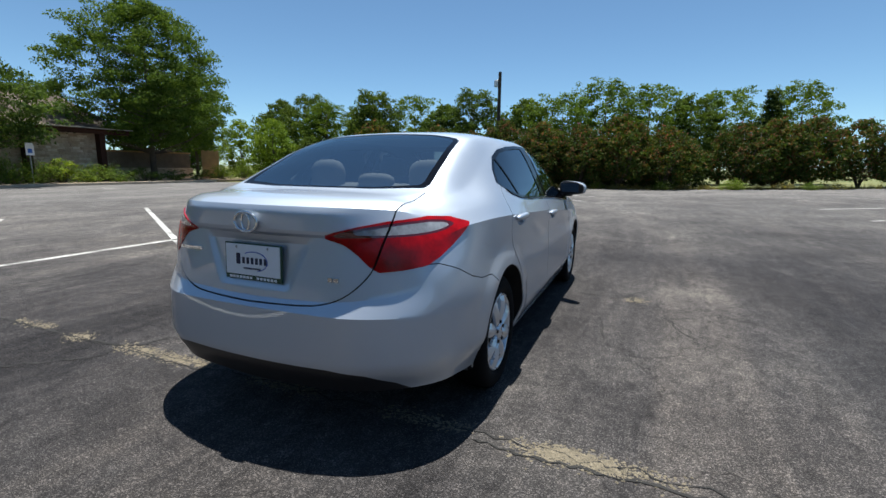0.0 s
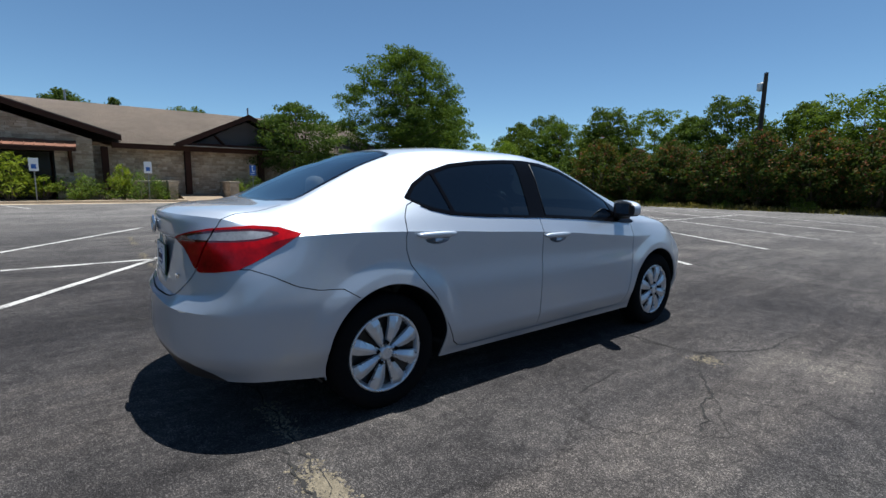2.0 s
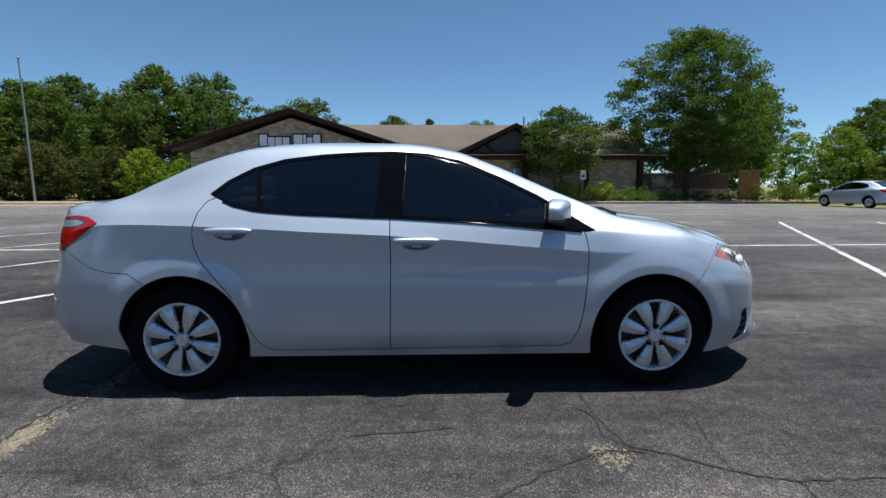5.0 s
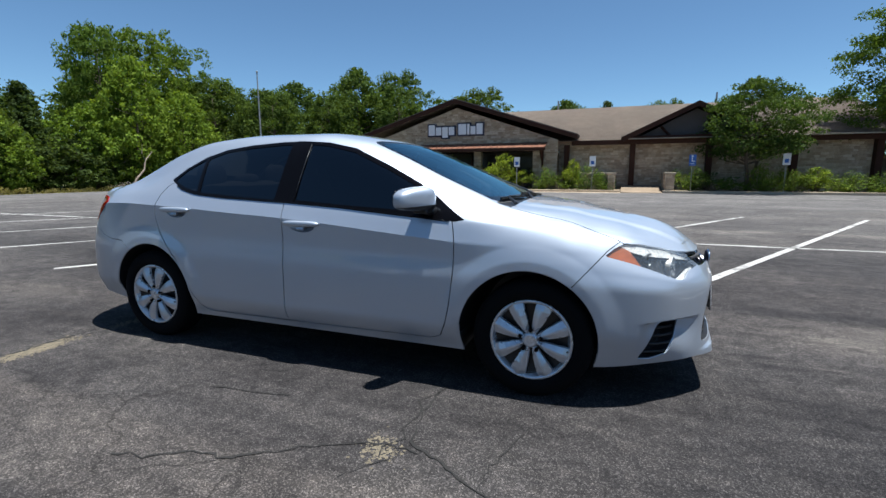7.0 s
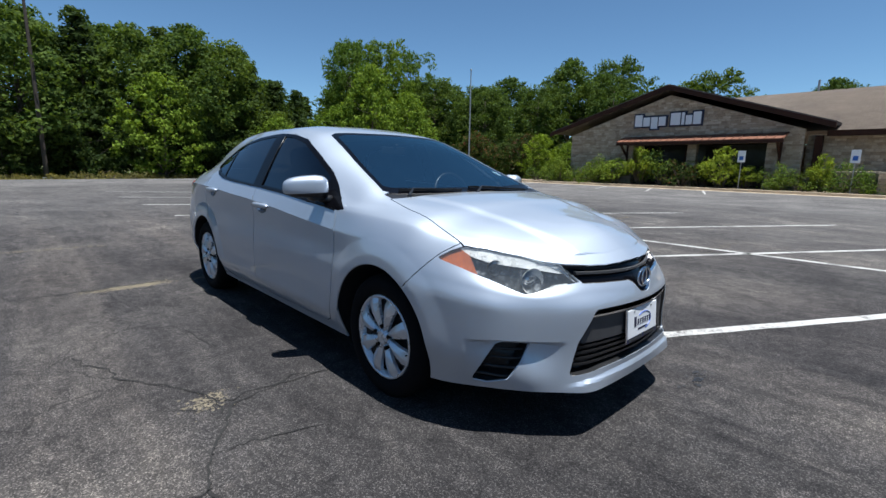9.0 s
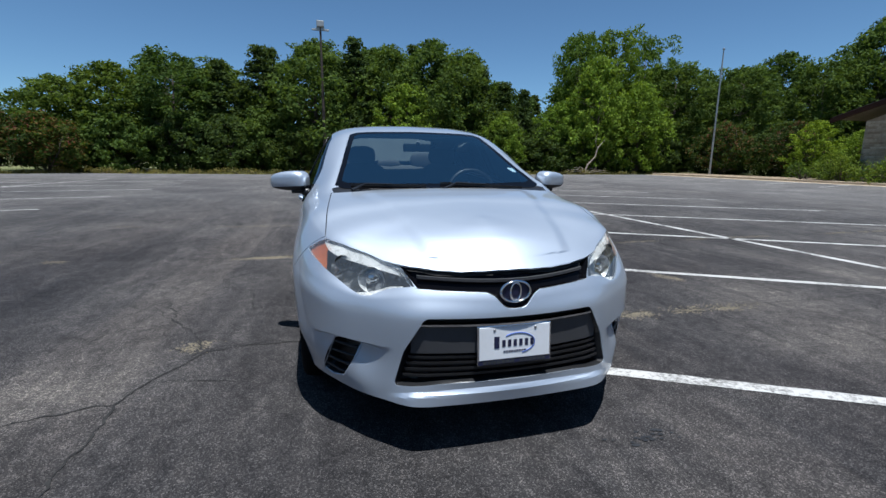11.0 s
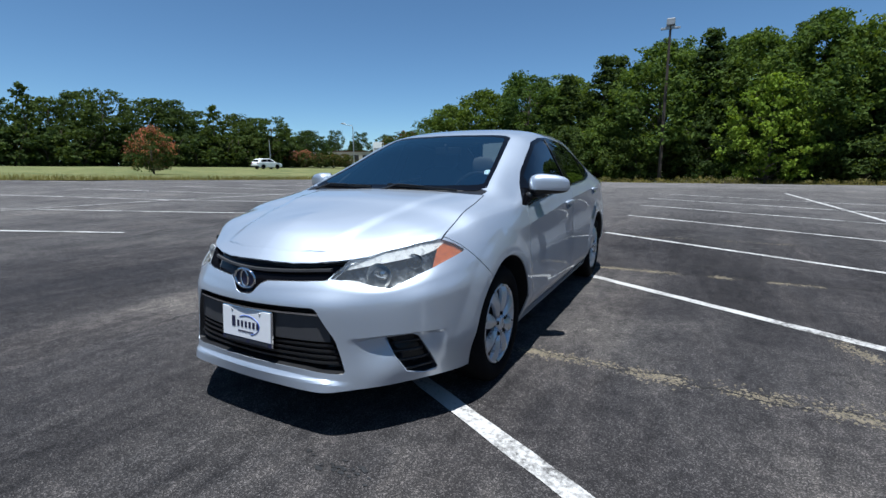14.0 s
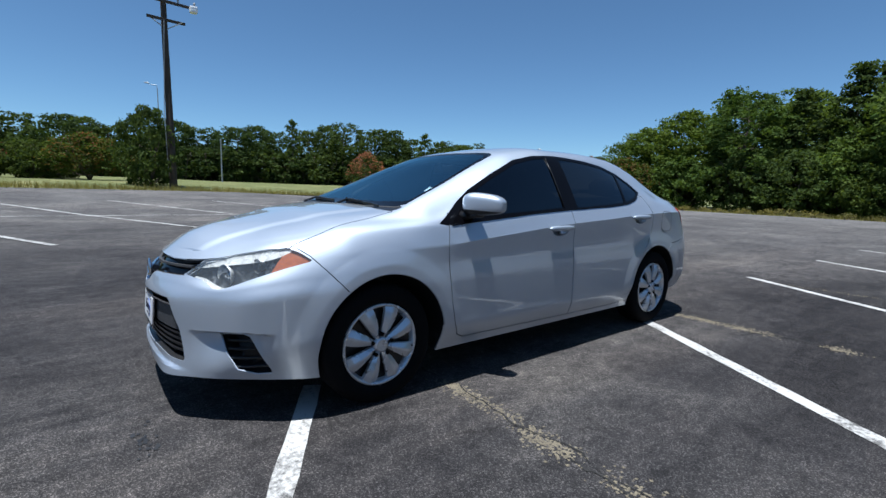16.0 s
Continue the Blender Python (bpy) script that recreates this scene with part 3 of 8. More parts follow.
# ---- kerb, walk and planting beds in front of the restaurant ----
def kerb_run(x0, y0, x1, y1, name="kerb"):
    d = Vector((x1 - x0, y1 - y0, 0))
    ang = math.degrees(math.atan2(d.y, d.x))
    bm = bmesh.new()
    n = max(1, int(d.length / 3.05))
    for i in range(n):
        add_box(bm, (i * d.length / n + 0.004, -0.08, -0.1), ((i + 1) * d.length / n - 0.004, 0.08, 0.15), 0.02)
    ob = link_mesh(name, bm, CONCRETE)
    ob.matrix_basis = pose(x0, y0, 0, 0, 0, ang)
    return tagged(ob, "sandy concrete kerb along the edge of the lot", "kerb", kind="structure")


kerb_run(-27.4, -31.0, -27.4, 1.9)
kerb_run(-27.4, 4.2, -27.4, 21.2)
bm = bmesh.new()
prism(bm, [(-31.0, -0.1), (-27.3, -0.1), (-27.3, 0.025), (-28.4, 0.09), (-30.2, 0.36), (-31.0, 0.40)], 2.3, Matrix(((1, 0, 0, 0), (0, 0, 1, 1.9), (0, 1, 0, 0), (0, 0, 0, 1))))
bmesh.ops.recalc_face_normals(bm, faces=bm.faces[:])
walk_way = link_mesh("walkway", bm, WALK_CONCRETE)
tagged(walk_way, "tan concrete walk sloping up to the wall of the building", "walkway", kind="structure")
for y0, y1 in ((-31.0, 1.9), (4.2, 27.0)):
    bed = link_mesh("planting_bed", box((-31.0 if y0 < 0 else -34, y0 + 0.02, -0.1), (-27.5, y1 - 0.02, 0.13), 0.01), MULCH)
    tagged(bed, "brown soil bed with low shrubs beside the building", "planting bed", kind="structure")
walk_strip = link_mesh("pavement", box((-27.32, -31.0, -0.1), (-26.6, 1.9, 0.012), 0.004), CONCRETE)
tagged(walk_strip, "pale concrete gutter strip beside the kerb", "gutter", kind="structure")


# ---- the stone restaurant ----
def facing(x, y, z):
    """Lays an outline's (across, up) on a wall that looks towards +x: across runs along +y."""
    return Matrix(((0, 0, 1, x), (1, 0, 0, y), (0, 1, 0, z), (0, 0, 0, 1)))


restaurant = thing("restaurant", "single-storey limestone restaurant with dark brown trim and shingle roof", "building", kind="structure")
GX, GC, GH = -30.0, -9.6, 6.0
WX = -31.0


def gable_front():
    bm = bmesh.new()
    out = [(-7.1, 0.0), (-2.3, 0.0), (-2.3, 2.75), (5.7, 2.75), (5.7, 0.0), (7.3, 0.0), (7.3, 3.45), (0, GH - 0.1), (-7.1, 3.55)]
    return prism(bm, out, 0.3, facing(GX - 0.3, GC, 0))


gable_wall = part("gable_wall", gable_front(), STONE, restaurant, "pale limestone gable wall")
part("side_wall", box((-44, GC - 7.1, 0), (GX - 0.3, GC - 6.8, 3.6)), STONE, restaurant)
wing_wall = part("wing_wall", box((WX - 0.3, -2.3, 0), (WX, 15.8, 3.2)), STONE, restaurant)
part("end_wall", box((-44, 15.5, 0), (WX - 0.3, 15.8, 3.2)), STONE, restaurant)
part("back_wall", box((-44.3, GC - 7.1, 0), (-44, 15.8, 3.2)), STONE, restaurant)
# recessed entry under the canopy
part("entry_back_wall", box((GX - 2.1, GC - 2.3, 0), (GX - 1.9, GC + 5.7, 2.75)), DARK_DOOR, restaurant, "dark glazed entry wall in shade")
for y in (-1.9, 0.6, 3.1, 5.4):
    part("entry_mullion", box((GX - 1.9, GC + y - 0.06, 0), (GX - 1.8, GC + y + 0.06, 2.75), 0.01), BROWN, restaurant)
part("entry_ceiling", box((GX - 2.1, GC - 2.3, 2.75), (GX - 0.3, GC + 5.7, 2.85)), BROWN, restaurant)
for y in (-2.5, 1.6, 5.9):
    part("stone_pier", box((GX - 0.35, GC + y - 0.28, 0), (GX + 0.04, GC + y + 0.28, 2.74), 0.02), STONE, restaurant)


def roof_slab(y0, z0, y1, z1, x0, x1, thick=0.16):
    n = Vector((0, -(z1 - z0), y1 - y0)).normalized()
    if n.z < 0:
        n = -n
    bm = bmesh.new()
    pts = [Vector((x0, y0, z0)), Vector((x1, y0, z0)), Vector((x1, y1, z1)), Vector((x0, y1, z1))]
    a = [bm.verts.new(p) for p in pts]
    b = [bm.verts.new(p + n * thick) for p in pts]
    for i in range(4):
        bm.faces.new((a[i], a[(i + 1) % 4], b[(i + 1) % 4], b[i]))
    bm.faces.new(a[::-1])
    bm.faces.new(b)
    bmesh.ops.recalc_face_normals(bm, faces=bm.faces[:])
    return bm


def fascia(y0, z0, y1, z1, x, depth=0.14, drop=0.26):
    bm = bmesh.new()
    out = [(y0, z0 - drop), (y1, z1 - drop), (y1, z1 + 0.02), (y0, z0 + 0.02)]
    prism(bm, out if y1 > y0 else out[::-1], depth, facing(x, 0, 0))
    bmesh.ops.recalc_face_normals(bm, faces=bm.faces[:])
    return bm


part("gable_roof", roof_slab(GC - 8.6, 3.72, GC, GH + 0.35, -39.2, GX + 0.55), SHINGLE, restaurant, "brown asphalt shingles")
part("gable_roof", roof_slab(GC + 8.6, 3.62, GC, GH + 0.35, -39.2, GX + 0.55), SHINGLE, restaurant, "brown asphalt shingles")
part("gable_fascia", fascia(GC - 8.65, 3.78, GC, GH + 0.42, GX + 0.56), BROWN, restaurant)
part("gable_fascia", fascia(GC, GH + 0.42, GC + 8.65, 3.68, GX + 0.56), BROWN, restaurant)


def wing_roof():
    bm = bmesh.new()
    p = [(WX + 0.75, -2.6, 3.35), (WX + 0.75, 17.0, 3.35), (-39.2, 17.0, 6.62), (-39.2, -16.0, 6.62), (-39.2, -16.0, 6.4), (-47, -16, 3.4), (-47, 17, 3.4)]
    a = [bm.verts.new(q) for q in p]
    bm.faces.new((a[0], a[1], a[2], a[3]))
    bm.faces.new((a[3], a[2], a[6], a[5]))
    bmesh.ops.solidify(bm, geom=bm.faces[:], thickness=0.15)
    bmesh.ops.recalc_face_normals(bm, faces=bm.faces[:])
    return bm


part("wing_roof", wing_roof(), SHINGLE, restaurant, "brown asphalt shingles")
part("eave_board", box((WX + 0.62, -1.4, 3.06), (WX + 0.8, 17.05, 3.36), 0.01), BROWN, restaurant)
part("soffit", box((WX, -1.4, 3.12), (WX + 0.62, 17.0, 3.2)), BROWN, restaurant)
for y in (-1.75, 2.5, 7.0, 11.5, 15.5):
    part("timber_post", box((WX + 0.02, y - 0.17, 0), (WX + 0.5, y + 0.17, 3.12), 0.02), BROWN, restaurant)
# second, open-framed gable over the side entrance
DC = 6.1
part("dormer_wall", prism(bmesh.new(), [(-3.6, 3.36), (3.6, 3.36), (0, 5.2)], 0.12, facing(WX + 0.3, DC, 0)), GREY_SIDING, restaurant)
for side in (-1, 1):
    part("dormer_roof", roof_slab(DC + side * 4.3, 3.40, DC, 5.42, -37, WX + 1.15, 0.12), SHINGLE, restaurant)
    part("dormer_fascia", fascia(min(DC, DC + side * 4.35), 3.44 if side < 0 else 5.55, max(DC, DC + side * 4.35), 5.55 if side < 0 else 3.44, WX + 1.16, 0.1, 0.30), BROWN, restaurant)
    b = bmesh.new()
    tube(b, [(WX + 0.5, DC + side * 1.3, 3.4), (WX + 0.5, DC + side * 2.0, 4.15)], 0.08, 4)
    part("dormer_brace", b, BROWN, restaurant)
# added strip: the sunlit roof edge before the dormer is put into its colour
part("eave_ledge", box((WX + 0.78, DC - 4.4, 3.365), (WX + 1.22, 17.05, 3.40), 0.006), EAVE_LIT, restaurant, "pale added strip for the sunlit roof edge at the eave")
part("dormer_tie", box((WX + 0.9, DC - 3.9, 3.40), (WX + 1.1, DC + 3.9, 3.56), 0.01), BROWN, restaurant)
for y in (-3.5, 8.5):
    b = bmesh.new()
    tube(b, [(-39.2, y, 6.5), (-39.2, y, 7.35)], 0.07, 8)
    part("roof_vent_pipe", b, STEEL, restaurant)


def canopy():
    bm = bmesh.new()
    out = [(0.0, 3.32), (1.25, 2.93), (1.25, 2.88), (0.0, 3.26)]
    m = Matrix(((1, 0, 0, GX), (0, 0, 1, GC - 2.9), (0, 1, 0, 0), (0, 0, 0, 1)))
    prism(bm, out, 9.5, m)
    for i in range(24):
        y = GC - 2.85 + i * 0.408
        add_box(bm, (GX, y, 0), (GX + 1.27, y + 0.03, 0.035), 0, Matrix(((1, 0, 0, 0), (0, 1, 0, 0), (-0.312, 0, 1, 3.325 + 0.312 * GX), (0, 0, 0, 1))))
    bmesh.ops.recalc_face_normals(bm, faces=bm.faces[:])
    return bm


part("canopy", canopy(), RUST_TIN, restaurant, "rust red standing seam metal canopy over the entry")
part("canopy_beam", box((GX + 1.08, GC - 2.9, 2.70), (GX + 1.24, GC + 6.6, 2.88), 0.01), BROWN, restaurant)
for y in (-2.6, 6.3):
    b = bmesh.new()
    tube(b, [(GX + 0.02, GC + y, 1.9), (GX + 1.1, GC + y, 2.75)], 0.09, 4)
    tube(b, [(GX + 0.08, GC + y, 1.6), (GX + 0.08, GC + y, 3.1)], 0.09, 4)
    part("canopy_bracket", b, BROWN, restaurant)

# raised letters of the name, reduced to plain bars
facade_sign = thing("facade_sign", "white raised sign with navy edging on the stone gable", "sign")
x0 = GC - 2.2
for w, h, gap in ((0.52, 0.76, 0.05), (0.46, 0.58, 0.05), (0.46, 0.76, 0.05), (0.46, 0.58, 0.30), (0.62, 0.76, 0.05), (0.2, 0.76, 0.05), (0.40, 0.58, 0.05), (0.48, 0.76, 0.0)):
    low = 3.98 - (0.18 if (w, h) == (0.46, 0.76) else 0)
    back = part("letter_backing", box((GX + 0.02, x0 - 0.1, low - 0.1), (GX + 0.10, x0 + w + 0.1, low + h + 0.1), 0.03), SIGN_NAVY, facade_sign)
    part("letter_bar", box((GX + 0.10, x0 + 0.01, low), (GX + 0.17, x0 + w - 0.01, low + h), 0.012), SIGN_WHITE, facade_sign)
    x0 += w + gap

# accessible-bay signs on thin posts in the bed
def bay_sign(y, blue):
    s = thing("bay_sign", "blue accessible parking sign on a thin steel post" if blue else "white and blue accessible parking sign on a thin steel post", "sign", (-28.35, y, 0.12), group="parking signs")
    part("post", tube(bmesh.new(), [(0, 0, 0), (0, 0, 2.1)], 0.028, 8), STEEL, s)
    plate = part("plate", box((0.03, -0.19, 1.50), (0.045, 0.19, 2.14), 0.006), SIGN_BLUE if blue else SIGN_WHITE, s)
    bm = bmesh.new()
    if not blue:
        add_box(bm, (0.045, -0.10, 1.62), (0.049, 0.10, 1.84))
    else:
        bmesh.ops.create_circle(bm, cap_ends=True, segments=20, radius=0.06, matrix=Matrix.Translation((0.048, -0.02, 2.06)) @ Matrix.Rotation(radians(90), 4, "Y"))
        add_box(bm, (0.045, -0.05, 1.74), (0.049, 0.0, 1.98))
        add_box(bm, (0.045, 0.0, 1.74), (0.049, 0.13, 1.79))
        add_box(bm, (0.045, -0.13, 1.6), (0.049, 0.1, 1.64))
    part("symbol", bm, SIGN_WHITE if blue else SIGN_BLUE, plate)
    return s


for y, blue in ((-4.75, False), (0.12, False), (5.8, True), (10.5, False)):
    bay_sign(y, blue)

# low stone walls that flank the walk
for y, wide in ((1.08, 0.44), (4.38, 0.52)):
    w = thing("low_stone_wall", "low limestone garden wall with a flat cap beside the walk", "garden wall", (0, 0, 0), group="garden walls")
    part("wall_body", box((-30.9, y, 0.0), (-28.2, y + wide, 1.1), 0.02), STONE, w)
    part("wall_cap", box((-30.95, y - 0.05, 1.1), (-28.12, y + wide + 0.05, 1.22), 0.02), CONCRETE, w)
    if y < 2:
        part("wall_return", box((-29.3, -0.6, 0.0), (-28.9, y, 1.1), 0.02), STONE, w)
        part("return_cap", box((-29.35, -0.65, 1.1), (-28.85, y - 0.05, 1.22), 0.02), CONCRETE, w)

# fences and the service wall past the building
service_wall = thing("service_wall", "low limestone wall carrying a weathered board fence", "wall")
part("wall_body", box((-33.5, 16.1, 0.0), (-33.2, 24.0, 0.95), 0.01), STONE, service_wall)
for i in range(52):
    part("fence_board", box((-33.42, 16.15 + i * 0.15, 0.95), (-33.39, 16.28 + i * 0.15, 2.2 + 0.03 * math.sin(i * 3.7))), OLD_WOOD, service_wall)
part("top_rail", box((-33.38, 16.1, 2.08), (-33.31, 24.0, 2.19), 0.005), FENCE_WOOD, service_wall)
gate = thing("board_fence", "fresh yellow pine board fence panel", "fence")
for i in range(11):
    part("board", box((-31.0, 23.1 + i * 0.15, 0.02), (-30.97, 23.24 + i * 0.15, 2.35 + 0.04 * math.sin(i * 2.1)), 0.004), FENCE_WOOD, gate)
for z in (0.5, 1.8):
    part("rail", box((-31.06, 23.05, z), (-31.0, 24.8, z + 0.09)), FENCE_WOOD, gate)
back_fence = thing("back_fence", "long dark grey board fence under the hedge", "fence")
for i in range(150):
    x = -22.0 + i * 0.16
    y = 29.6 - 0.001 * (x + 5) ** 2 + 0.06 * x
    part("board", box((x, y, 0.0), (x + 0.15, y + 0.025, 1.55 + 0.03 * math.sin(i * 5.1))), OLD_WOOD, back_fence)


# ---- poles ----
def light_mast(name, label, x, y, height, lean=0.0, heads=1):
    p = thing(name, label, "street lamp", (x, y, rise(x, y) - 0.05))
    part("mast", tube(bmesh.new(), [(0, 0, 0), (lean * 0.5, 0, height * 0.5), (lean, 0, height)], [0.13, 0.10, 0.07], 10), POLE_WOOD if heads else STEEL, p)
    part("base", box((-0.22, -0.22, 0), (0.22, 0.22, 0.12), 0.02), STEEL, p)
    if heads:
        part("crossarm", box((lean - 0.6, -0.06, height - 0.55), (lean + 0.6, 0.06, height - 0.43), 0.01), STEEL, p)
        part("floodlight", box((lean - 0.26, -0.2, height - 0.32), (lean + 0.26, 0.2, height + 0.12), 0.05), STEEL, p)
        part("lamp_yoke", box((lean - 0.32, -0.05, height - 0.5), (lean + 0.32, 0.05, height - 0.34), 0.01), STEEL, p)
    return p


light_mast("floodlight_pole", "tall dark pole with floodlights at the edge of the woods", 0.3, -33.0, 10.8)
fl = thing("flagpole", "tall thin bare steel flagpole by the building", "flagpole", (-30.4, -28.0, 0))
part("mast", tube(bmesh.new(), [(0, 0, 0), (0, 0, 5), (0, 0, 9.8)], [0.085, 0.07, 0.045], 10), STEEL, fl)
part("finial", tube(bmesh.new(), [(0, 0, 9.8), (0, 0, 9.86), (0, 0, 9.93), (0, 0, 9.97)], [0.05, 0.09, 0.08, 0.02], 10), STEEL, fl)
np_ = thing("light_pole", "dark wooden pole with a small lamp above the hedge", "street lamp", (-9.75, 33.6, 0))
part("mast", tube(bmesh.new(), [(0, 0, 0), (0.02, 0, 5), (0.05, 0, 8.75)], [0.17, 0.15, 0.12], 10), POLE_WOOD, np_)
part("lamp_head", box((-0.35, -0.3, 7.6), (-0.08, 0.1, 8.1), 0.06), SIGN_WHITE, np_)
part("lamp_arm", tube(bmesh.new(), [(0, 0, 8.1), (-0.2, -0.1, 8.15)], 0.03, 6), STEEL, np_)

utility = thing("utility_pole", "dark wooden utility pole with crossarms and a floodlight", "utility pole", (27.3, -1.65, 0.6))
utility.matrix_basis = pose(27.3, -1.65, 0.6) @ Matrix.Diagonal((0.88, 0.88, 0.862, 1))
part("mast", tube(bmesh.new(), [(0, 0, 0.3), (0.0, 0.05, 6), (0, 0.1, 12.6)], [0.24, 0.2, 0.16], 12), POLE_WOOD, utility)
CA = Matrix.Rotation(radians(8), 4, "Z")
for z, w in ((11.75, 1.75), (10.65, 1.05)):
    b = bmesh.new()
    add_box(b, (-0.17, -w, z - 0.08), (-0.05, w, z + 0.08), 0.01, CA)
    part("crossarm", b, POLE_WOOD, utility)
for y in (-1.6, -0.7, 0.7, 1.6):
    part("insulator", tube(bmesh.new(), [(-0.11, y, 11.83), (-0.11, y, 12.0), (-0.11, y, 12.08)], [0.05, 0.07, 0.03], 8), STEEL, utility)
b = bmesh.new()
add_box(b, (-0.5, -1.72, 11.35), (-0.05, -1.3, 11.75), 0.08)
part("floodlight", b, SIGN_WHITE, utility, "grey floodlight head")
b = bmesh.new()
tube(b, [(-0.11, -0.9, 10.7), (-0.05, 0.0, 10.1)], 0.03, 5)
tube(b, [(-0.11, 0.9, 10.7), (-0.05, 0.0, 10.1)], 0.03, 5)
part("brace", b, STEEL, utility)
b = bmesh.new()
tube(b, [(-0.2, 0.12, 10.6), (-0.2, 0.34, 5.0), (-0.22, 0.26, 1.0)], 0.025, 5)
part("conduit", b, STEEL, utility)


def plain_post(x, y, h, label):
    p = thing("marker_post", label, "post", (x, y, rise(x, y)), group="posts on the lawn")
    part("shaft", tube(bmesh.new(), [(0, 0, -0.1), (0.05, 0, h)], [0.09, 0.06], 8), STEEL, p)


plain_post(60, -11.5, 5.2, "slim grey post on the lawn")
plain_post(60, -52, 4.6, "slim grey post on the lawn")


def road_lamp(x, y, h, turn):
    p = thing("road_lamp", "tall grey road lamp with a curved arm", "street lamp", (x, y, rise(x, y)), turn, group="road lamps")
    part("mast", tube(bmesh.new(), [(0, 0, 0), (0, 0, h * 0.97), (0.12, 0, h), (1.4, 0, h + 0.2)], [0.10, 0.07, 0.05, 0.04], 8), STEEL, p)
    part("lamp_head", tube(bmesh.new(), [(1.3, 0, h + 0.33), (1.6, 0, h + 0.36), (2.1, 0, h + 0.38)], [0.06, 0.15, 0.05], 8), STEEL, p)


road_lamp(93, -9, 16.0, 60)
road_lamp(50, -61.2, 7.4, 20)

# shop across the road, far off
shop = thing("far_shop", "long low pale shop building with dark windows far off", "building", (94, -119, 1.6), 37)
part("wall", box((-14, -5, 0), (14, 5, 4.2), 0.05), WHITE_WALL, shop)
part("parapet", box((-15, -5.3, 4.2), (-6, 5.3, 5.2), 0.05), WHITE_WALL, shop)
part("roof_edge", box((-14.2, -5.2, 4.2), (14.2, 5.2, 4.5), 0.02), BROWN, shop)
for i in range(7):
    part("window", box((-9 + 3.0 * i, 4.98, 1.0), (-7.2 + 3.0 * i, 5.05, 3.2)), DARK_DOOR, shop)
    part("window", box((-13.9 + 0.3, 4.98, 0.2), (-12.4, 5.05, 2.6)), DARK_DOOR, shop) if i == 0 else None
pylon = thing("pylon_sign", "tall white roadside sign with grey panels", "sign", (79, -110, 1.6), 37)
for s in (-1.7, 1.7):
    part("leg", box((s - 0.15, -0.15, 0), (s + 0.15, 0.15, 4)), STEEL, pylon)
part("panel", box((-2.2, -0.25, 3.4), (2.2, 0.25, 6.6), 0.03), SIGN_WHITE, pylon)
part("panel_band", box((-2.0, 0.25, 4.4), (2.0, 0.3, 4.9)), STEEL, pylon)
drive = link_mesh("far_driveway", prism(bmesh.new(), [(70, -86), (100, -106), (96, -112), (64, -92)], 0.02, Matrix.Translation((0, 0, 1.52))), CONCRETE)
tagged(drive, "pale concrete driveway across the lawn", "driveway", kind="structure")


# ---- trees and shrubs ----
def leaf_mesh(name, clumps, leaf, per, mat, seed, droop=0.2, slim=0.75):
    """Many small leaf blades scattered through each clump: (centre, radius, squash)."""
    r = np.random.default_rng(seed)
    allv, allf, base = [], [], 0
    for c, rad, sq in clumps:
        n = max(10, int(1.88 * per * rad * rad))
        d = r.normal(size=(n, 3))
        d /= np.linalg.norm(d, axis=1)[:, None]
        rr = rad * (0.4 + 0.7 * r.random(n) ** 0.7) * np.where(r.random(n) < 0.16, r.uniform(1.0, 1.5, n), 1.0)
        p = np.array(c) + d * rr[:, None] * np.array([1, 1, sq])
        up = d + r.normal(size=(n, 3)) * 0.72 + np.array([0, 0, 0.35])
        up /= np.linalg.norm(up, axis=1)[:, None]
        ax = np.cross(up, r.normal(size=(n, 3)))
        ax[:, 2] -= droop
        ax /= np.linalg.norm(ax, axis=1)[:, None] + 1e-9
        sd = np.cross(ax, up)
        L = 0.82 * leaf * r.uniform(0.6, 1.5, n)[:, None]
        W = L * slim
        v = np.stack([p - ax * L * 0.5 - sd * W * 0.5, p - ax * L * 0.35 + sd * W * 0.55 - up * W * 0.15, p + ax * L * 0.6], 1).reshape(-1, 3)
        q = base + 3 * np.arange(n)
        allv.append(v)
        allf.append(np.stack([q, q + 1, q + 2], 1))
        base += 3 * n
    v, f = np.concatenate(allv), np.concatenate(allf)
    me = bpy.data.meshes.new(name)
    me.vertices.add(len(v))
    me.vertices.foreach_set("co", v.astype(np.float32).ravel())
    me.loops.add(f.size)
    me.loops.foreach_set("vertex_index", f.astype(np.int32).ravel())
    me.polygons.add(len(f))
    me.polygons.foreach_set("loop_start", np.arange(0, f.size, 3, dtype=np.int32))
    me.polygons.foreach_set("loop_total", np.full(len(f), 3, dtype=np.int32))
    me.update()
    me.validate()
    me.materials.append(mat)
    return me


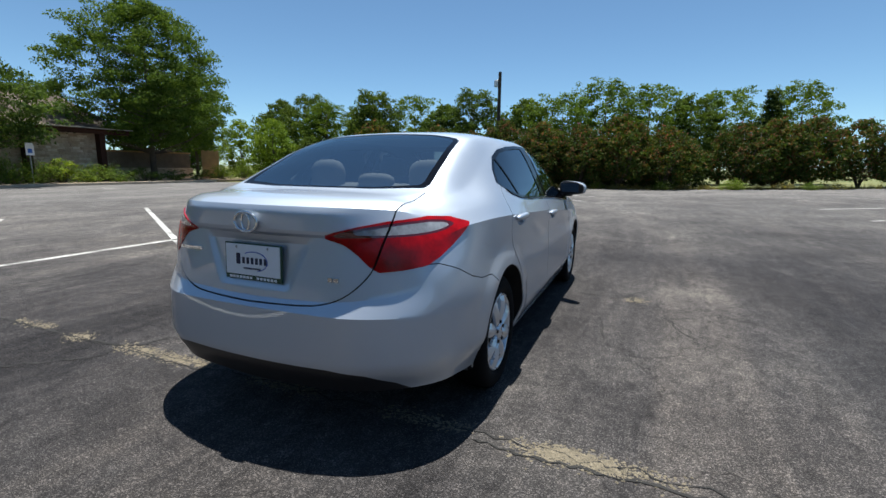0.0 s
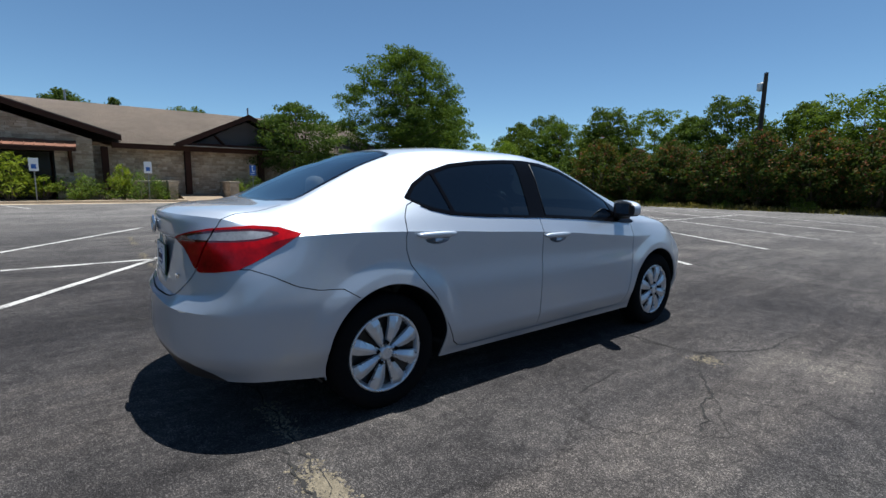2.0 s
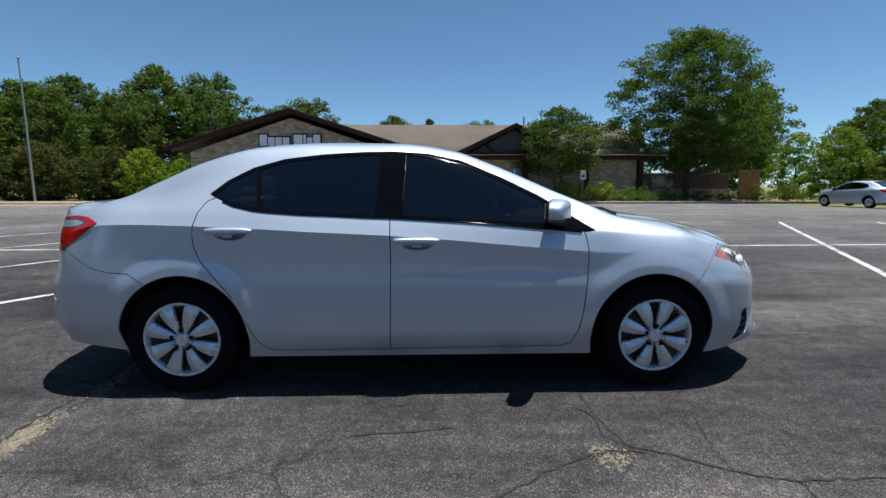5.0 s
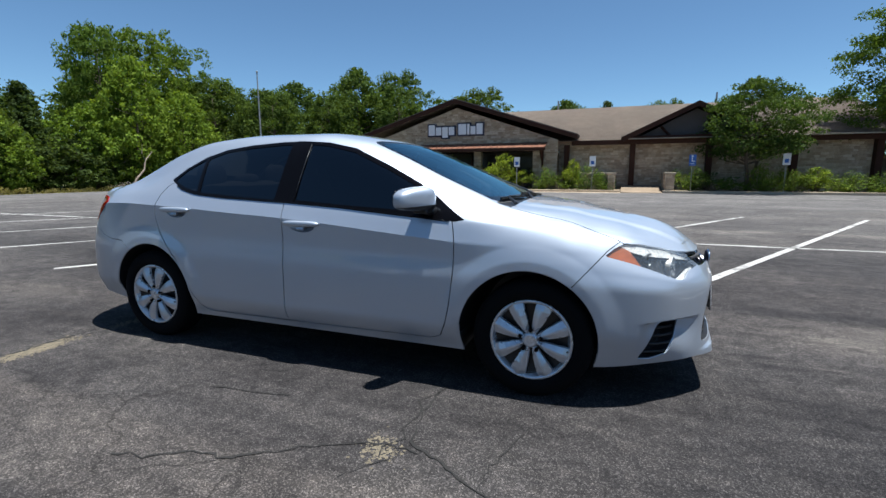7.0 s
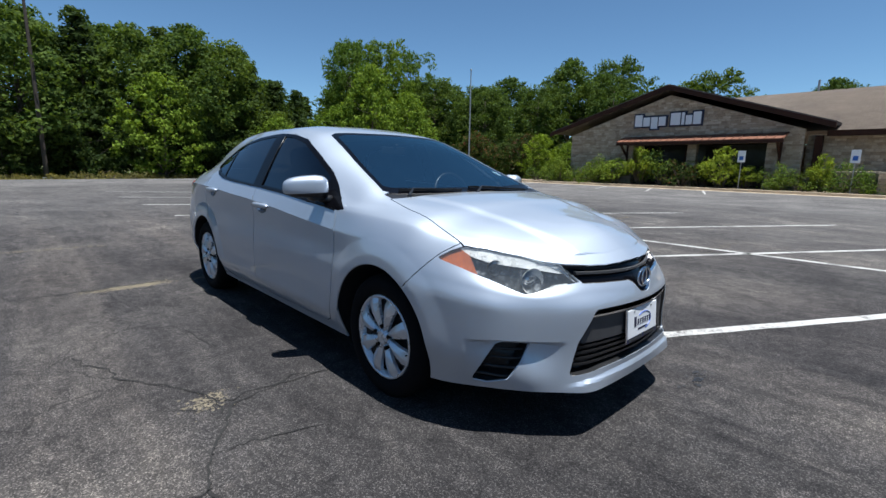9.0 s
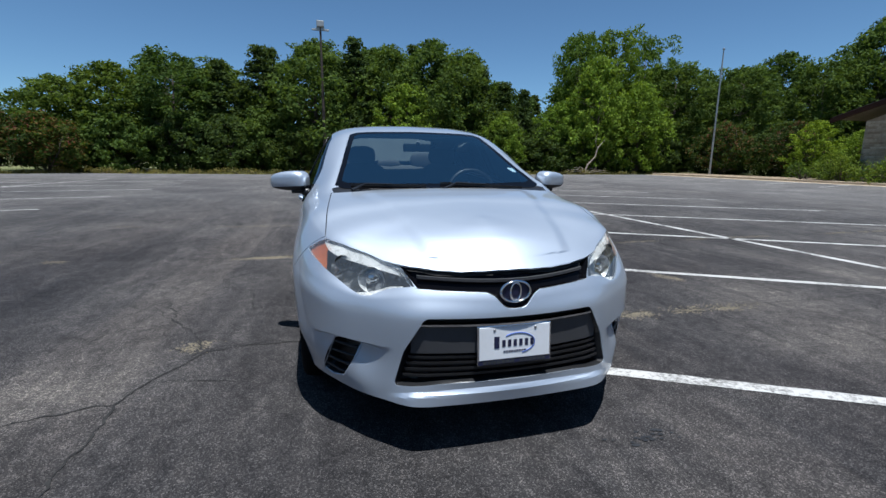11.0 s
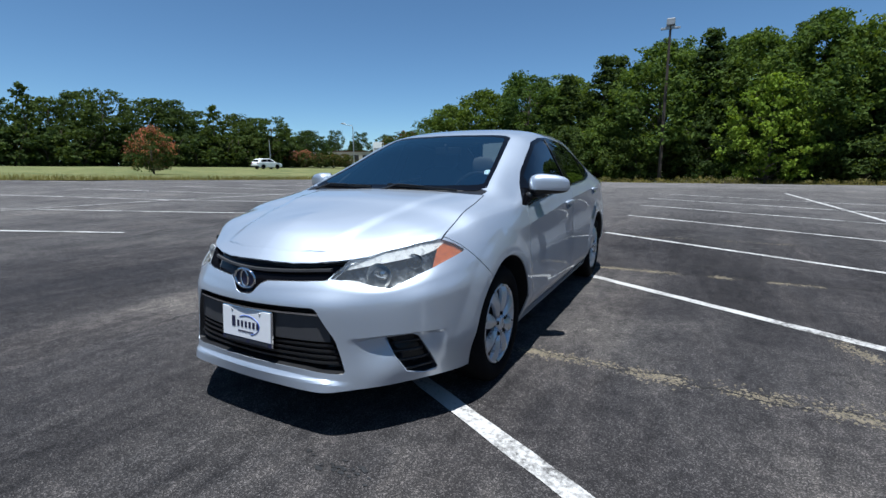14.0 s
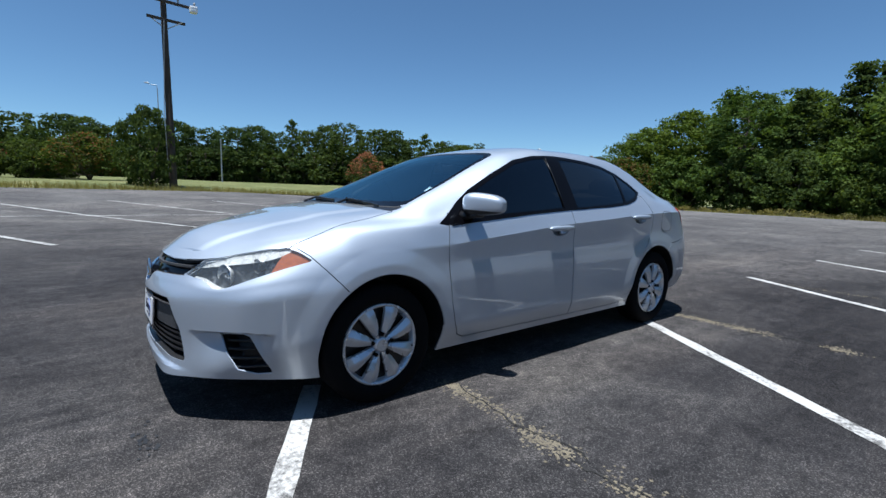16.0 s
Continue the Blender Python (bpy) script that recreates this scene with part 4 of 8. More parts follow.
def tree(name, label, category, height, width, mat, seed, bare=0.16, shape="round", leaf=0.30, count=70, per=90, trunk=0.2, stems=1, extra=None, flat=1.0, bloom=0.3, clump=0.74):
    """Trunk, limbs and a crown of leaf clumps set along the limb ends."""
    rnd = random.Random(seed)
    count = int(count * 1.6 / clump ** 2)
    skip = max(2, round(2.4 / clump ** 2))
    t = thing(name, label, category)
    wood = bmesh.new()
    clumps = []
    tops = []
    for s in range(stems):
        a = rnd.random() * 6.3
        sp = 0.0 if stems == 1 else width * 0.16
        path = [Vector((sp * math.cos(a) * f * 2 + 0.12 * rnd.gauss(0, 1) * f, sp * math.sin(a) * f * 2 + 0.12 * rnd.gauss(0, 1) * f, height * 0.86 * f)) for f in (0, 0.2, 0.42, 0.65, 0.85, 1.0)]
        tube(wood, path, [trunk, trunk * 0.8, trunk * 0.62, trunk * 0.42, trunk * 0.24, trunk * 0.08], 8)
        tops.append(path)
    for k in range(count):
        f = (k + 0.5) / count
        h = bare + (1 - bare) * f
        if shape == "round":
            w = math.sin(math.pi * min(1, 0.16 + 0.84 * f)) ** 0.65
        elif shape == "cone":
            w = (1.02 - f) ** 0.75 * min(1.0, 0.45 + f * 4)
            h = bare + (1 - bare) * f ** 1.25
        elif shape == "crown":
            w = float(np.interp(f, [0, 0.12, 0.35, 0.65, 0.88, 1], [0.6, 0.92, 1.0, 0.84, 0.55, 0.2]))
        elif shape == "column":
            w = 0.72 + 0.28 * math.sin(math.pi * f)
            w *= 1.0 if f < 0.8 else (1.05 - f) / 0.25
        else:
            w = 0.55 + 0.45 * math.sin(math.pi * f)
        w = max(w, 0.12)
        a = k * 2.39996 + rnd.gauss(0, 0.35)
        reach = width * 0.5 * w * (0.35 + 0.65 * rnd.random() ** 0.55) * rnd.uniform(0.82, 1.16)
        lean = 1 + 0.22 * math.sin(2 * a + seed) + 0.14 * math.sin(3 * a + 2.1 * seed)
        c = Vector((math.cos(a) * reach * lean, math.sin(a) * reach * lean, height * min(1.0, h * rnd.uniform(0.95, 1.04))))
        r = clump * width * rnd.uniform(0.062, 0.135) * (0.75 + 0.4 * w)
        clumps.append((tuple(c), r, rnd.uniform(0.5, 0.8) * flat))
        if k % skip == 0:
            path = tops[k % stems]
            z = max(height * bare * 0.75, c.z - reach * 0.55)
            g = min(0.99, z / (height * 0.86))
            i = min(4, int(g * 5))
            root = path[i].lerp(path[i + 1], g * 5 - i)
            mid = root.lerp(c, 0.5) + Vector((0, 0, -0.06 * reach))
            rr = trunk * 0.30 * (1.1 - g)
            tube(wood, [root, mid, c], [rr, rr * 0.6, rr * 0.2], 5, cap=False)
    part("trunk", wood, BARK, t, smooth=True)
    crown = new("crown", leaf_mesh("crown", clumps, leaf, per, mat, seed))
    crown.parent = t
    if extra:
        picks = [c for c in clumps if c[0][2] > height * 0.45 and rnd.random() < bloom]
        bl = new("blossom", leaf_mesh("blossom", [((c[0] * 1.08, c[1] * 1.08, c[2] * 1.03), rad * (0.55 if bloom < 0.5 else 0.9), 0.8) for c, rad, q in picks], leaf * 0.7, per * 0.8, extra, seed + 1))
        bl.parent = t
    return t


def shrub(name, label, height, width, mat, seed, leaf=0.11, count=16, per=420, slim=0.75):
    rnd = random.Random(seed)
    t = thing(name, label, "shrub")
    wood = bmesh.new()
    clumps = []
    for k in range(count):
        a = k * 2.4 + rnd.gauss(0, 0.3)
        reach = width * 0.5 * rnd.random() ** 0.6
        z = height * rnd.uniform(0.25, 1.0) * (1 - 0.35 * (reach / (width * 0.5)) ** 2)
        c = (math.cos(a) * reach, math.sin(a) * reach, z)
        clumps.append((c, width * rnd.uniform(0.12, 0.22), rnd.uniform(0.6, 1.1)))
        tube(wood, [(0.1 * math.cos(a), 0.1 * math.sin(a), 0), (c[0] * 0.6, c[1] * 0.6, z * 0.6), c], [0.02, 0.014, 0.006], 4, cap=False)
    part("stem", wood, BARK, t)
    f = new("foliage", leaf_mesh("foliage", clumps, leaf, per, mat, seed, 0.2, slim))
    f.parent = t
    return t


WOODS = "woods round the parking lot"
kinds = {
    "oak": tree("oak_tree", "broad leafy green oak at the edge of the woods", "tree", 11.0, 8.5, LEAF_OAK, 11, 0.10, "round", 0.27, 84, 92, 0.26),
    "oak2": tree("oak_tree", "tall dark green oak at the edge of the woods", "tree", 12.0, 7.5, LEAF_OAK, 12, 0.08, "tall", 0.27, 88, 92, 0.26),
    "cedar": tree("cedar_tree", "dark green cedar in the woods", "tree", 10.0, 5.5, LEAF_DARK, 13, 0.03, "cone", 0.26, 96, 110, 0.2),
    "elm": tree("elm_tree", "light green open-crowned elm", "tree", 13.0, 8.0, LEAF_ELM, 14, 0.22, "tall", 0.26, 84, 66, 0.22, clump=0.62),
    "bright": tree("young_tree", "bright yellow-green young tree before the woods", "tree", 6.6, 5.0, LEAF_BRIGHT, 15, 0.06, "round", 0.22, 64, 120, 0.12),
    "brush": tree("understory_tree", "dense low green undergrowth tree", "tree", 4.6, 5.2, LEAF_OAK, 16, 0.0, "round", 0.24, 64, 120, 0.1, 3),
    "dbrush": tree("understory_tree", "dense dark undergrowth tree", "tree", 4.4, 5.4, LEAF_DARK, 17, 0.0, "round", 0.22, 64, 130, 0.1, 3),
    "myrtle": tree("crape_myrtle", "many-stemmed crape myrtle with faded reddish blossom", "tree", 3.9, 3.9, LEAF_MYRTLE, 18, 0.14, "round", 0.15, 70, 240, 0.06, 5, LEAF_PINK),
    "cypress": tree("bald_cypress", "tall feathery green bald cypress beside the building", "tree", 12.2, 9.6, LEAF_CYPRESS, 19, 0.22, "crown", 0.15, 130, 185, 0.24, flat=0.75, clump=0.55),
    "small": tree("ornamental_tree", "small round-crowned green tree in the planting bed", "tree", 6.6, 6.2, LEAF_OAK, 20, 0.34, "round", 0.15, 84, 170, 0.13, 2, flat=0.7),
    "far": tree("oak_tree", "distant green oak across the road", "tree", 11.0, 8.5, LEAF_FAR, 41, 0.04, "round", 0.42, 60, 36, 0.26, clump=1.0),
    "far2": tree("oak_tree", "distant tall green oak across the road", "tree", 12.0, 7.5, LEAF_FAR, 42, 0.04, "tall", 0.42, 60, 38, 0.26, clump=1.0),
    "farc": tree("cedar_tree", "distant dark cedar across the road", "tree", 10.0, 5.5, LEAF_DARK, 43, 0.03, "cone", 0.45, 60, 36, 0.2, clump=1.0),
    "farb": tree("understory_tree", "distant low undergrowth tree across the road", "tree", 4.6, 5.2, LEAF_FAR, 44, 0.0, "round", 0.4, 40, 36, 0.1, 3, clump=1.0),
    "pinkm": tree("crape_myrtle", "crape myrtle covered with bright coral blossom", "tree", 4.0, 4.6, LEAF_MYRTLE, 21, 0.12, "round", 0.16, 60, 150, 0.06, 5, LEAF_CORAL, bloom=0.8),
}
first = set(kinds)


def plant(kind, x, y, size=1.0, high=1.0, group=WOODS, turn=None):
    src = kinds[kind]
    a = turn if turn is not None else (x * 57.3 + y * 91.7) % 360
    m = Matrix.Translation((x, y, rise(x, y) - 0.05)) @ Matrix.Rotation(radians(a), 4, "Z") @ Matrix.Diagonal((size, size, size * high, 1))
    if kind in first:
        first.discard(kind)
        src.matrix_basis = m
        return tagged(src, group=group)
    k = src.scale
    return tagged(copy_thing(src, m @ Matrix.Diagonal((1 / k[0], 1 / k[1], 1 / k[2], 1))), group=group)


rt = random.Random(7)
# south woods, a continuous wall of mixed trees whose crest rises and dips
CREST = ([-70, -57, -50, -45, -40, -35, -33, -27, -23.5, -21.3, -20, -17, -14.6, -13, -11, -8.8, -5, -2, 0.5, 5, 8, 10.3, 11.5, 15.6, 19, 21], [13.6, 12.8, 12, 12.8, 11.2, 11.4, 14, 14.8, 13.0, 8.2, 7.8, 8.6, 9.8, 10.8, 12, 12.2, 11.2, 12, 11.4, 10.8, 9.6, 8.4, 9.9, 9, 7.6, 7.3])
TALL = {"oak": 11.4, "oak2": 12.5, "cedar": 10.3, "elm": 13.5, "bright": 6.9}


def wood(kind, x, y, width=1.0, drop=1.0):
    top = float(np.interp(x * 44 / (4 - y), *CREST)) * (4 - y) / 44 * drop
    plant(kind, x, y, width, top / TALL[kind] / width)


for x, k, w in ((19.6, "oak", 0.74), (15.7, "oak", 0.85), (11.6, "oak2", 0.85), (8.2, "cedar", 0.95), (5.2, "cedar", 1.0), (0.8, "oak", 0.95), (-2.4, "cedar", 1.1), (-5.4, "oak", 0.85), (-9.0, "oak", 0.9), (-11.6, "oak2", 0.85),
                (-13.8, "cedar", 0.85), (-16.0, "cedar", 0.85), (-18.4, "cedar", 0.8)):
    wood(k, x, -38.0 + rt.gauss(0, 0.5), w * 1.14)
for i, x in enumerate(np.arange(14.0, -24.0, -4.6)):
    wood(("oak2", "oak", "cedar")[i % 3], x, -45.5 + rt.gauss(0, 1.0), rt.uniform(1.0, 1.15), 0.95)
# mostly the dark-leaved kind: shade under the woods put into the leaf colour
for i, x in enumerate(np.arange(17.8, -34.0, -3.3)):
    plant(("dbrush", "brush", "dbrush")[i % 3], x + rt.gauss(0, 0.5), -35.6 + rt.gauss(0, 0.6), rt.uniform(0.9, 1.1), rt.uniform(0.8, 1.1))
plant("bright", -6.0, -33.2, 1.0, 1.02)
plant("bright", -14.5, -34.4, 0.72)
for x, y, w in ((-23.4, -37.6, 0.62), (-25.2, -40, 0.75), (-28.0, -38.5, 0.8), (-32.0, -39.5, 0.8)):
    wood("elm", x, y, w)
plant("bright", -20.4, -34.6, 0.95, 1.0)
plant("bright", -23.4, -34.0, 1.2, 1.25)
plant("bright", -27.5, -33.6, 1.1, 1.1)
for x, y, s in ((-33, -36, 0.9), (-38, -33, 0.85), (-44, -30, 0.9), (-50, -24, 1.0), (-52, -14, 0.95), (-54, -34, 1.0), (-60, -20, 1.0)):
    plant("oak2", x, y, s, 0.95)
    plant("cedar", x - 3.4, y - 2.5, s * 0.95, 1.0)
for x, y, k, w, h in ((-29.0, -47, "oak", 1.15, 0.9), (-33.5, -48, "oak2", 1.1, 0.84), (-37.5, -45, "oak", 1.15, 0.92), (-41.5, -43, "oak2", 1.1, 0.84), (-45.0, -40, "oak", 1.2, 0.85), (-48.5, -38, "oak", 1.2, 0.95), (-52.0, -31, "oak", 1.25, 1.05), (-56.5, -27, "oak2", 1.2, 1.0)):
    plant(k, x, y, w, h)
for x, y, s in ((-30.5, -34.5, 0.9), (-34.5, -31.5, 0.95), (-37.5, -27.5, 1.0), (-39.5, -22, 0.9)):
    plant("dbrush", x, y, s)
plant("myrtle", -33.0, -29.5, 1.15)
plant("myrtle", -36.0, -25.5, 1.1)
plant("bright", -33.8, -22.3, 0.62)
plant("bright", -34.0, -19.5, 0.5)
for x, y, k, s in ((-50, -4, "oak", 0.8), (-53, 6, "oak2", 0.72), (-51, 15, "oak", 0.78), (-49, 23, "cedar", 0.85), (-57, 0, "cedar", 0.95)):
    plant(k, x, y, s)
# the big cypress and the small tree in the bed
plant("cypress", -31.4, 19.4, 1.0, 1.0, "trees by the restaurant", 40)
plant("small", -29.3, 8.9, 1.0, 0.98, "trees by the restaurant", 15)
# north hedge of crape myrtles and the trees behind it
for i, x in enumerate(np.arange(-17.5, 3.4, 2.5)):
    plant("myrtle", x, 28.4 + 0.06 * x + rt.gauss(0, 0.3), rt.uniform(0.95, 1.1), rt.uniform(0.95, 1.08), "crape myrtle hedge")
    plant("dbrush", x + 1.2, 30.2 + 0.06 * x, 0.72, 1.0, "crape myrtle hedge")
for x, y, s in ((6.8, 30.0, 1.0), (8.8, 30.6, 1.05), (10.6, 30.8, 1.05), (13.2, 31.6, 1.0), (15.6, 32, 0.95), (18.5, 33, 1.0), (22, 33.5, 0.95)):
    plant("myrtle", x, y, s, 1.0, "crape myrtle hedge")
for i, (x, y, k, s, h) in enumerate(((-36, 38, "oak", 0.75, 1.0), (-31, 37, "oak2", 0.7, 1.0), (-28.5, 36, "elm", 0.62, 0.92), (-24, 37, "oak", 0.72, 0.9), (-22.5, 35, "oak2", 0.66, 1.02), (-19.5, 38, "elm", 0.62, 0.98), (-15.5, 36, "oak", 0.66, 0.92),
                                      (-13.2, 37, "oak2", 0.68, 0.98), (-9, 40, "oak", 0.78, 0.86), (-5.5, 39, "elm", 0.72, 0.80), (-1.8, 37, "elm", 0.74, 0.84), (1.5, 38, "elm", 0.74, 0.80), (4.6, 39, "oak2", 0.66, 0.86), (7.0, 40, "elm", 0.7, 0.8), (9.5, 37, "cedar", 0.74, 0.9), (12, 40, "elm", 0.6, 0.95), (-40, 30, "elm", 0.8, 1.0), (-38, 24, "oak", 0.7, 1.0), (-45, 33, "oak2", 0.85, 1.0))):
    plant(k, x, y, s, h)
for x, y in ((-29.5, 29.5), (-26.3, 30.5), (-23.2, 30.8), (-20, 30.2), (-33, 29)):
    plant("bright" if x < -28 else "brush", x, y, 0.8, 1.0)
# trees of the lawn side, and the far woods
for x, y, k, s, h in ((41.2, 1.9, "myrtle", 1.4, 0.62), (42.0, 5.2, "dbrush", 0.7, 0.85), (43, 8.5, "myrtle", 1.1, 0.75), (46, 4.0, "dbrush", 0.8, 0.8), (20.2, -31.0, "myrtle", 1.4, 0.72), (17.6, -31.6, "myrtle", 1.2, 0.8), (36.0, -18.6, "pinkm", 0.82, 1.08)):
    plant(k, x, y, s, h, "trees on the lawn")
plant("dbrush", 28.2, -0.6, 0.58, 1.66, "trees on the lawn")
for i in range(45):
    a = -0.79 + i * 0.035
    d = 98 + 8 * math.sin(i * 2.3)
    k = ("far", "farc", "far2", "far")[i % 4]
    top = float(np.interp(a, [-0.85, -0.75, -0.66, -0.58, -0.48, -0.35, -0.2], [7.4, 10.0, 11.9, 12.6, 14.0, 13.4, 11.7])) - 1.5
    wide = 1.16 + 0.12 * math.sin(i * 1.7)
    plant(k, d * math.cos(a), d * math.sin(a), wide, top * (1.0 + 0.07 * math.sin(i * 3.1)) / ({"far": 11.4, "far2": 12.4, "farc": 10.2}[k] * wide), "far woods across the road")
for i in range(34):
    plant("farb", 90 * math.cos(-0.72 + i * 0.045), 90 * math.sin(-0.72 + i * 0.045), 1.5, 0.8, "far woods across the road")
    plant("farb", 94 * math.cos(-0.74 + i * 0.045), 94 * math.sin(-0.74 + i * 0.045), 1.7, 0.8, "far woods across the road")
for x, y in ((66.0, -61.8), (63.8, -63.8)):
    plant("pinkm", x, y, 1.2, 0.66, "red-flowering hedge")
for x, y in ((61.6, -65.4), (59.6, -66.9), (57.8, -68.3)):
    plant("myrtle", x, y, 1.25, 0.56, "red-flowering hedge")
for x, y in ((78, -58), (83, -52)):
    plant("farb", x, y, 1.2, 0.8, "red-flowering hedge")
for i in range(16):
    plant(("far", "far2", "farc")[i % 3], 134 - 2.6 * i + 2 * math.sin(i * 2.1), -136 - 2.1 * i, 1.0, 0.98 + 0.14 * math.sin(i * 1.9), "far woods behind the shop")

# shrubs of the planting bed
bushes = {
    "lime": shrub("nandina_shrub", "feathery lime green shrub in the bed", 1.7, 1.5, LEAF_LIME, 31, 0.19, 22, 560, 0.3),
    "low": shrub("juniper_shrub", "low spreading green shrub in the bed", 0.95, 1.9, LEAF_LOW, 32, 0.12, 20, 460, 0.4),
    "dark": shrub("holly_shrub", "rounded dark green shrub in the bed", 1.2, 1.5, LEAF_OAK, 33, 0.1, 18, 420),
    "dry": shrub("weed_clump", "straggly pale dry weeds", 0.75, 1.2, LEAF_DRY, 34, 0.13, 12, 260),
    "rose": shrub("rose_shrub", "loose green shrub with reddish blossom", 1.5, 1.5, LEAF_MYRTLE, 35, 0.1, 18, 380),
}
bfirst = set(bushes)


def bed(kind, x, y, size=1.0, high=1.0, group="shrubs of the planting bed"):
    m = Matrix.Translation((x, y, rise(x, y) + (0.1 if x < -27.5 else -0.03))) @ Matrix.Rotation(x * 3.1 + y * 5.7, 4, "Z") @ Matrix.Diagonal((size, size, size * high, 1))
    if kind in bfirst:
        bfirst.discard(kind)
        bushes[kind].matrix_basis = m
        return tagged(bushes[kind], group=group)
    k = bushes[kind].scale
    return tagged(copy_thing(bushes[kind], m @ Matrix.Diagonal((1 / k[0], 1 / k[1], 1 / k[2], 1))), group=group)


SHRUB_SIZE = {"lime": (1.5, 1.75), "low": (1.9, 1.0), "dark": (1.5, 1.25), "rose": (1.5, 1.55)}
for y, k, wide, top in ((-19.0, "dark", 1.7, 1.2), (-17.7, "low", 2.3, 1.1), (-16.6, "low", 2.4, 1.6), (-15.2, "dark", 1.8, 1.2), (-13.7, "low", 2.6, 1.6), (-12.3, "lime", 2.3, 1.75), (-10.6, "lime", 2.0, 2.5), (-9.2, "dark", 2.3, 2.5), (-7.9, "rose", 2.0, 2.0),
                        (-6.9, "rose", 1.8, 1.6), (-5.7, "lime", 2.0, 2.45), (-4.6, "lime", 1.7, 1.35), (-3.0, "low", 1.9, 1.25), (-1.9, "dark", 1.6, 1.05), (-1.1, "lime", 1.1, 2.0), (-0.3, "low", 2.1, 1.35), (0.8, "low", 1.5, 0.9),
                        (5.9, "low", 2.0, 1.25), (6.9, "dark", 2.2, 1.25), (8.2, "dark", 1.8, 0.95), (9.7, "low", 2.1, 1.4), (11.0, "low", 1.8, 1.0), (12.2, "lime", 1.7, 1.4), (13.5, "low", 2.0, 0.95), (15.0, "low", 2.0, 0.9), (17.0, "dark", 1.7, 1.0), (18.9, "dark", 2.0, 0.85), (21.0, "dark", 1.8, 0.85), (23.0, "low", 2.0, 1.0), (25.2, "low", 1.9, 1.3)):
    bw, bh = SHRUB_SIZE[k]
    bed(k, -28.75 + 0.25 * math.sin(y * 3), y, wide / bw, top / bh * bw / wide)
for i in range(34):
    x = -26 + i * 1.3
    bed("dry", x, -31.9 + 0.5 * math.sin(i * 1.9), 0.6 + 0.3 * math.sin(i * 2.7) ** 2, 0.8, "dry weeds along the lot")
for i in range(26):
    x = -20 + i * 1.25
    bed("dry" if i % 3 else "low", x, 27.2 + 0.1 * x + 0.3 * math.sin(i * 2.3), 0.5 + 0.25 * math.sin(i * 1.7) ** 2, 0.8, "dry weeds along the lot")

# grass blades in tufts along the edges of the lot
def tufts(spots, seed):
    r = np.random.default_rng(seed)
    v, f = [], []
    for x, y, n in spots:
        for _ in range(n):
            px, py = x + r.normal(0, 0.5), y + r.normal(0, 0.5)
            z = rise(px, py) - 0.03
            a, h, w = r.random() * 6.3, r.uniform(0.12, 0.38), r.uniform(0.008, 0.02)
            b = len(v)
            v += [(px - w * math.sin(a), py + w * math.cos(a), z), (px + w * math.sin(a), py - w * math.cos(a), z), (px + 0.1 * math.cos(a), py + 0.1 * math.sin(a), z + h)]
            f.append((b, b + 1, b + 2))
    me = bpy.data.meshes.new("grass_tufts")
    me.from_pydata(v, [], f)
    me.materials.append(LEAF_DRY)
    return tagged(new("grass_tufts", me), "tall dry grass along the edge of the asphalt", "grass", kind="stuff")


tufts([(x, -32.3 + 0.3 * math.sin(x), 60) for x in np.arange(-30, 20, 0.6)] + [(float(np.interp(y, [-31, -27, -21, -14, -8, -3, 2, 8, 32], [17.0, 20.3, 22.1, 23.3, 24.3, 25.2, 25.8, 26.1, 26.8])) + 0.35, y, 90) for y in np.arange(-31, 32, 0.4)] + [(x, 26.6 + 0.22 * (x + 3) * (x > -3) + 0.14 * (x + 3) * (x < -3), 60) for x in np.arange(-17, 30, 0.6)], 3)

# the fallen dead trunk at the wood's edge
dead = thing("dead_tree", "bleached broken dead trunk leaning at the wood's edge", "dead tree", (-21.8, -31.6, 0))
b = bmesh.new()
tube(b, [(0.9, 0, -0.1), (0.55, 0, 0.8), (-0.1, 0.05, 1.5), (-0.3, 0, 2.2), (-1.1, -0.1, 3.0)], [0.085, 0.07, 0.06, 0.045, 0.015], 8)
tube(b, [(-0.3, 0, 2.2), (0.0, 0.1, 2.7), (-0.1, 0.1, 3.4)], [0.04, 0.025, 0.01], 6)
part("trunk", b, DEADWOOD, dead)
b = bmesh.new()
for i in range(9):
    a = -0.4 + i * 0.45
    tube(b, [(0.8, 0, 0.1), (0.8 + math.cos(a) * 0.9, 0.3 * math.sin(i), 0.25 + 0.35 * abs(math.sin(a))), (0.8 + math.cos(a) * 1.9, 0.5 * math.sin(i), 0.15 + 0.5 * abs(math.sin(a)))], [0.035, 0.025, 0.01], 5)
part("branches", b, DEADWOOD, dead)


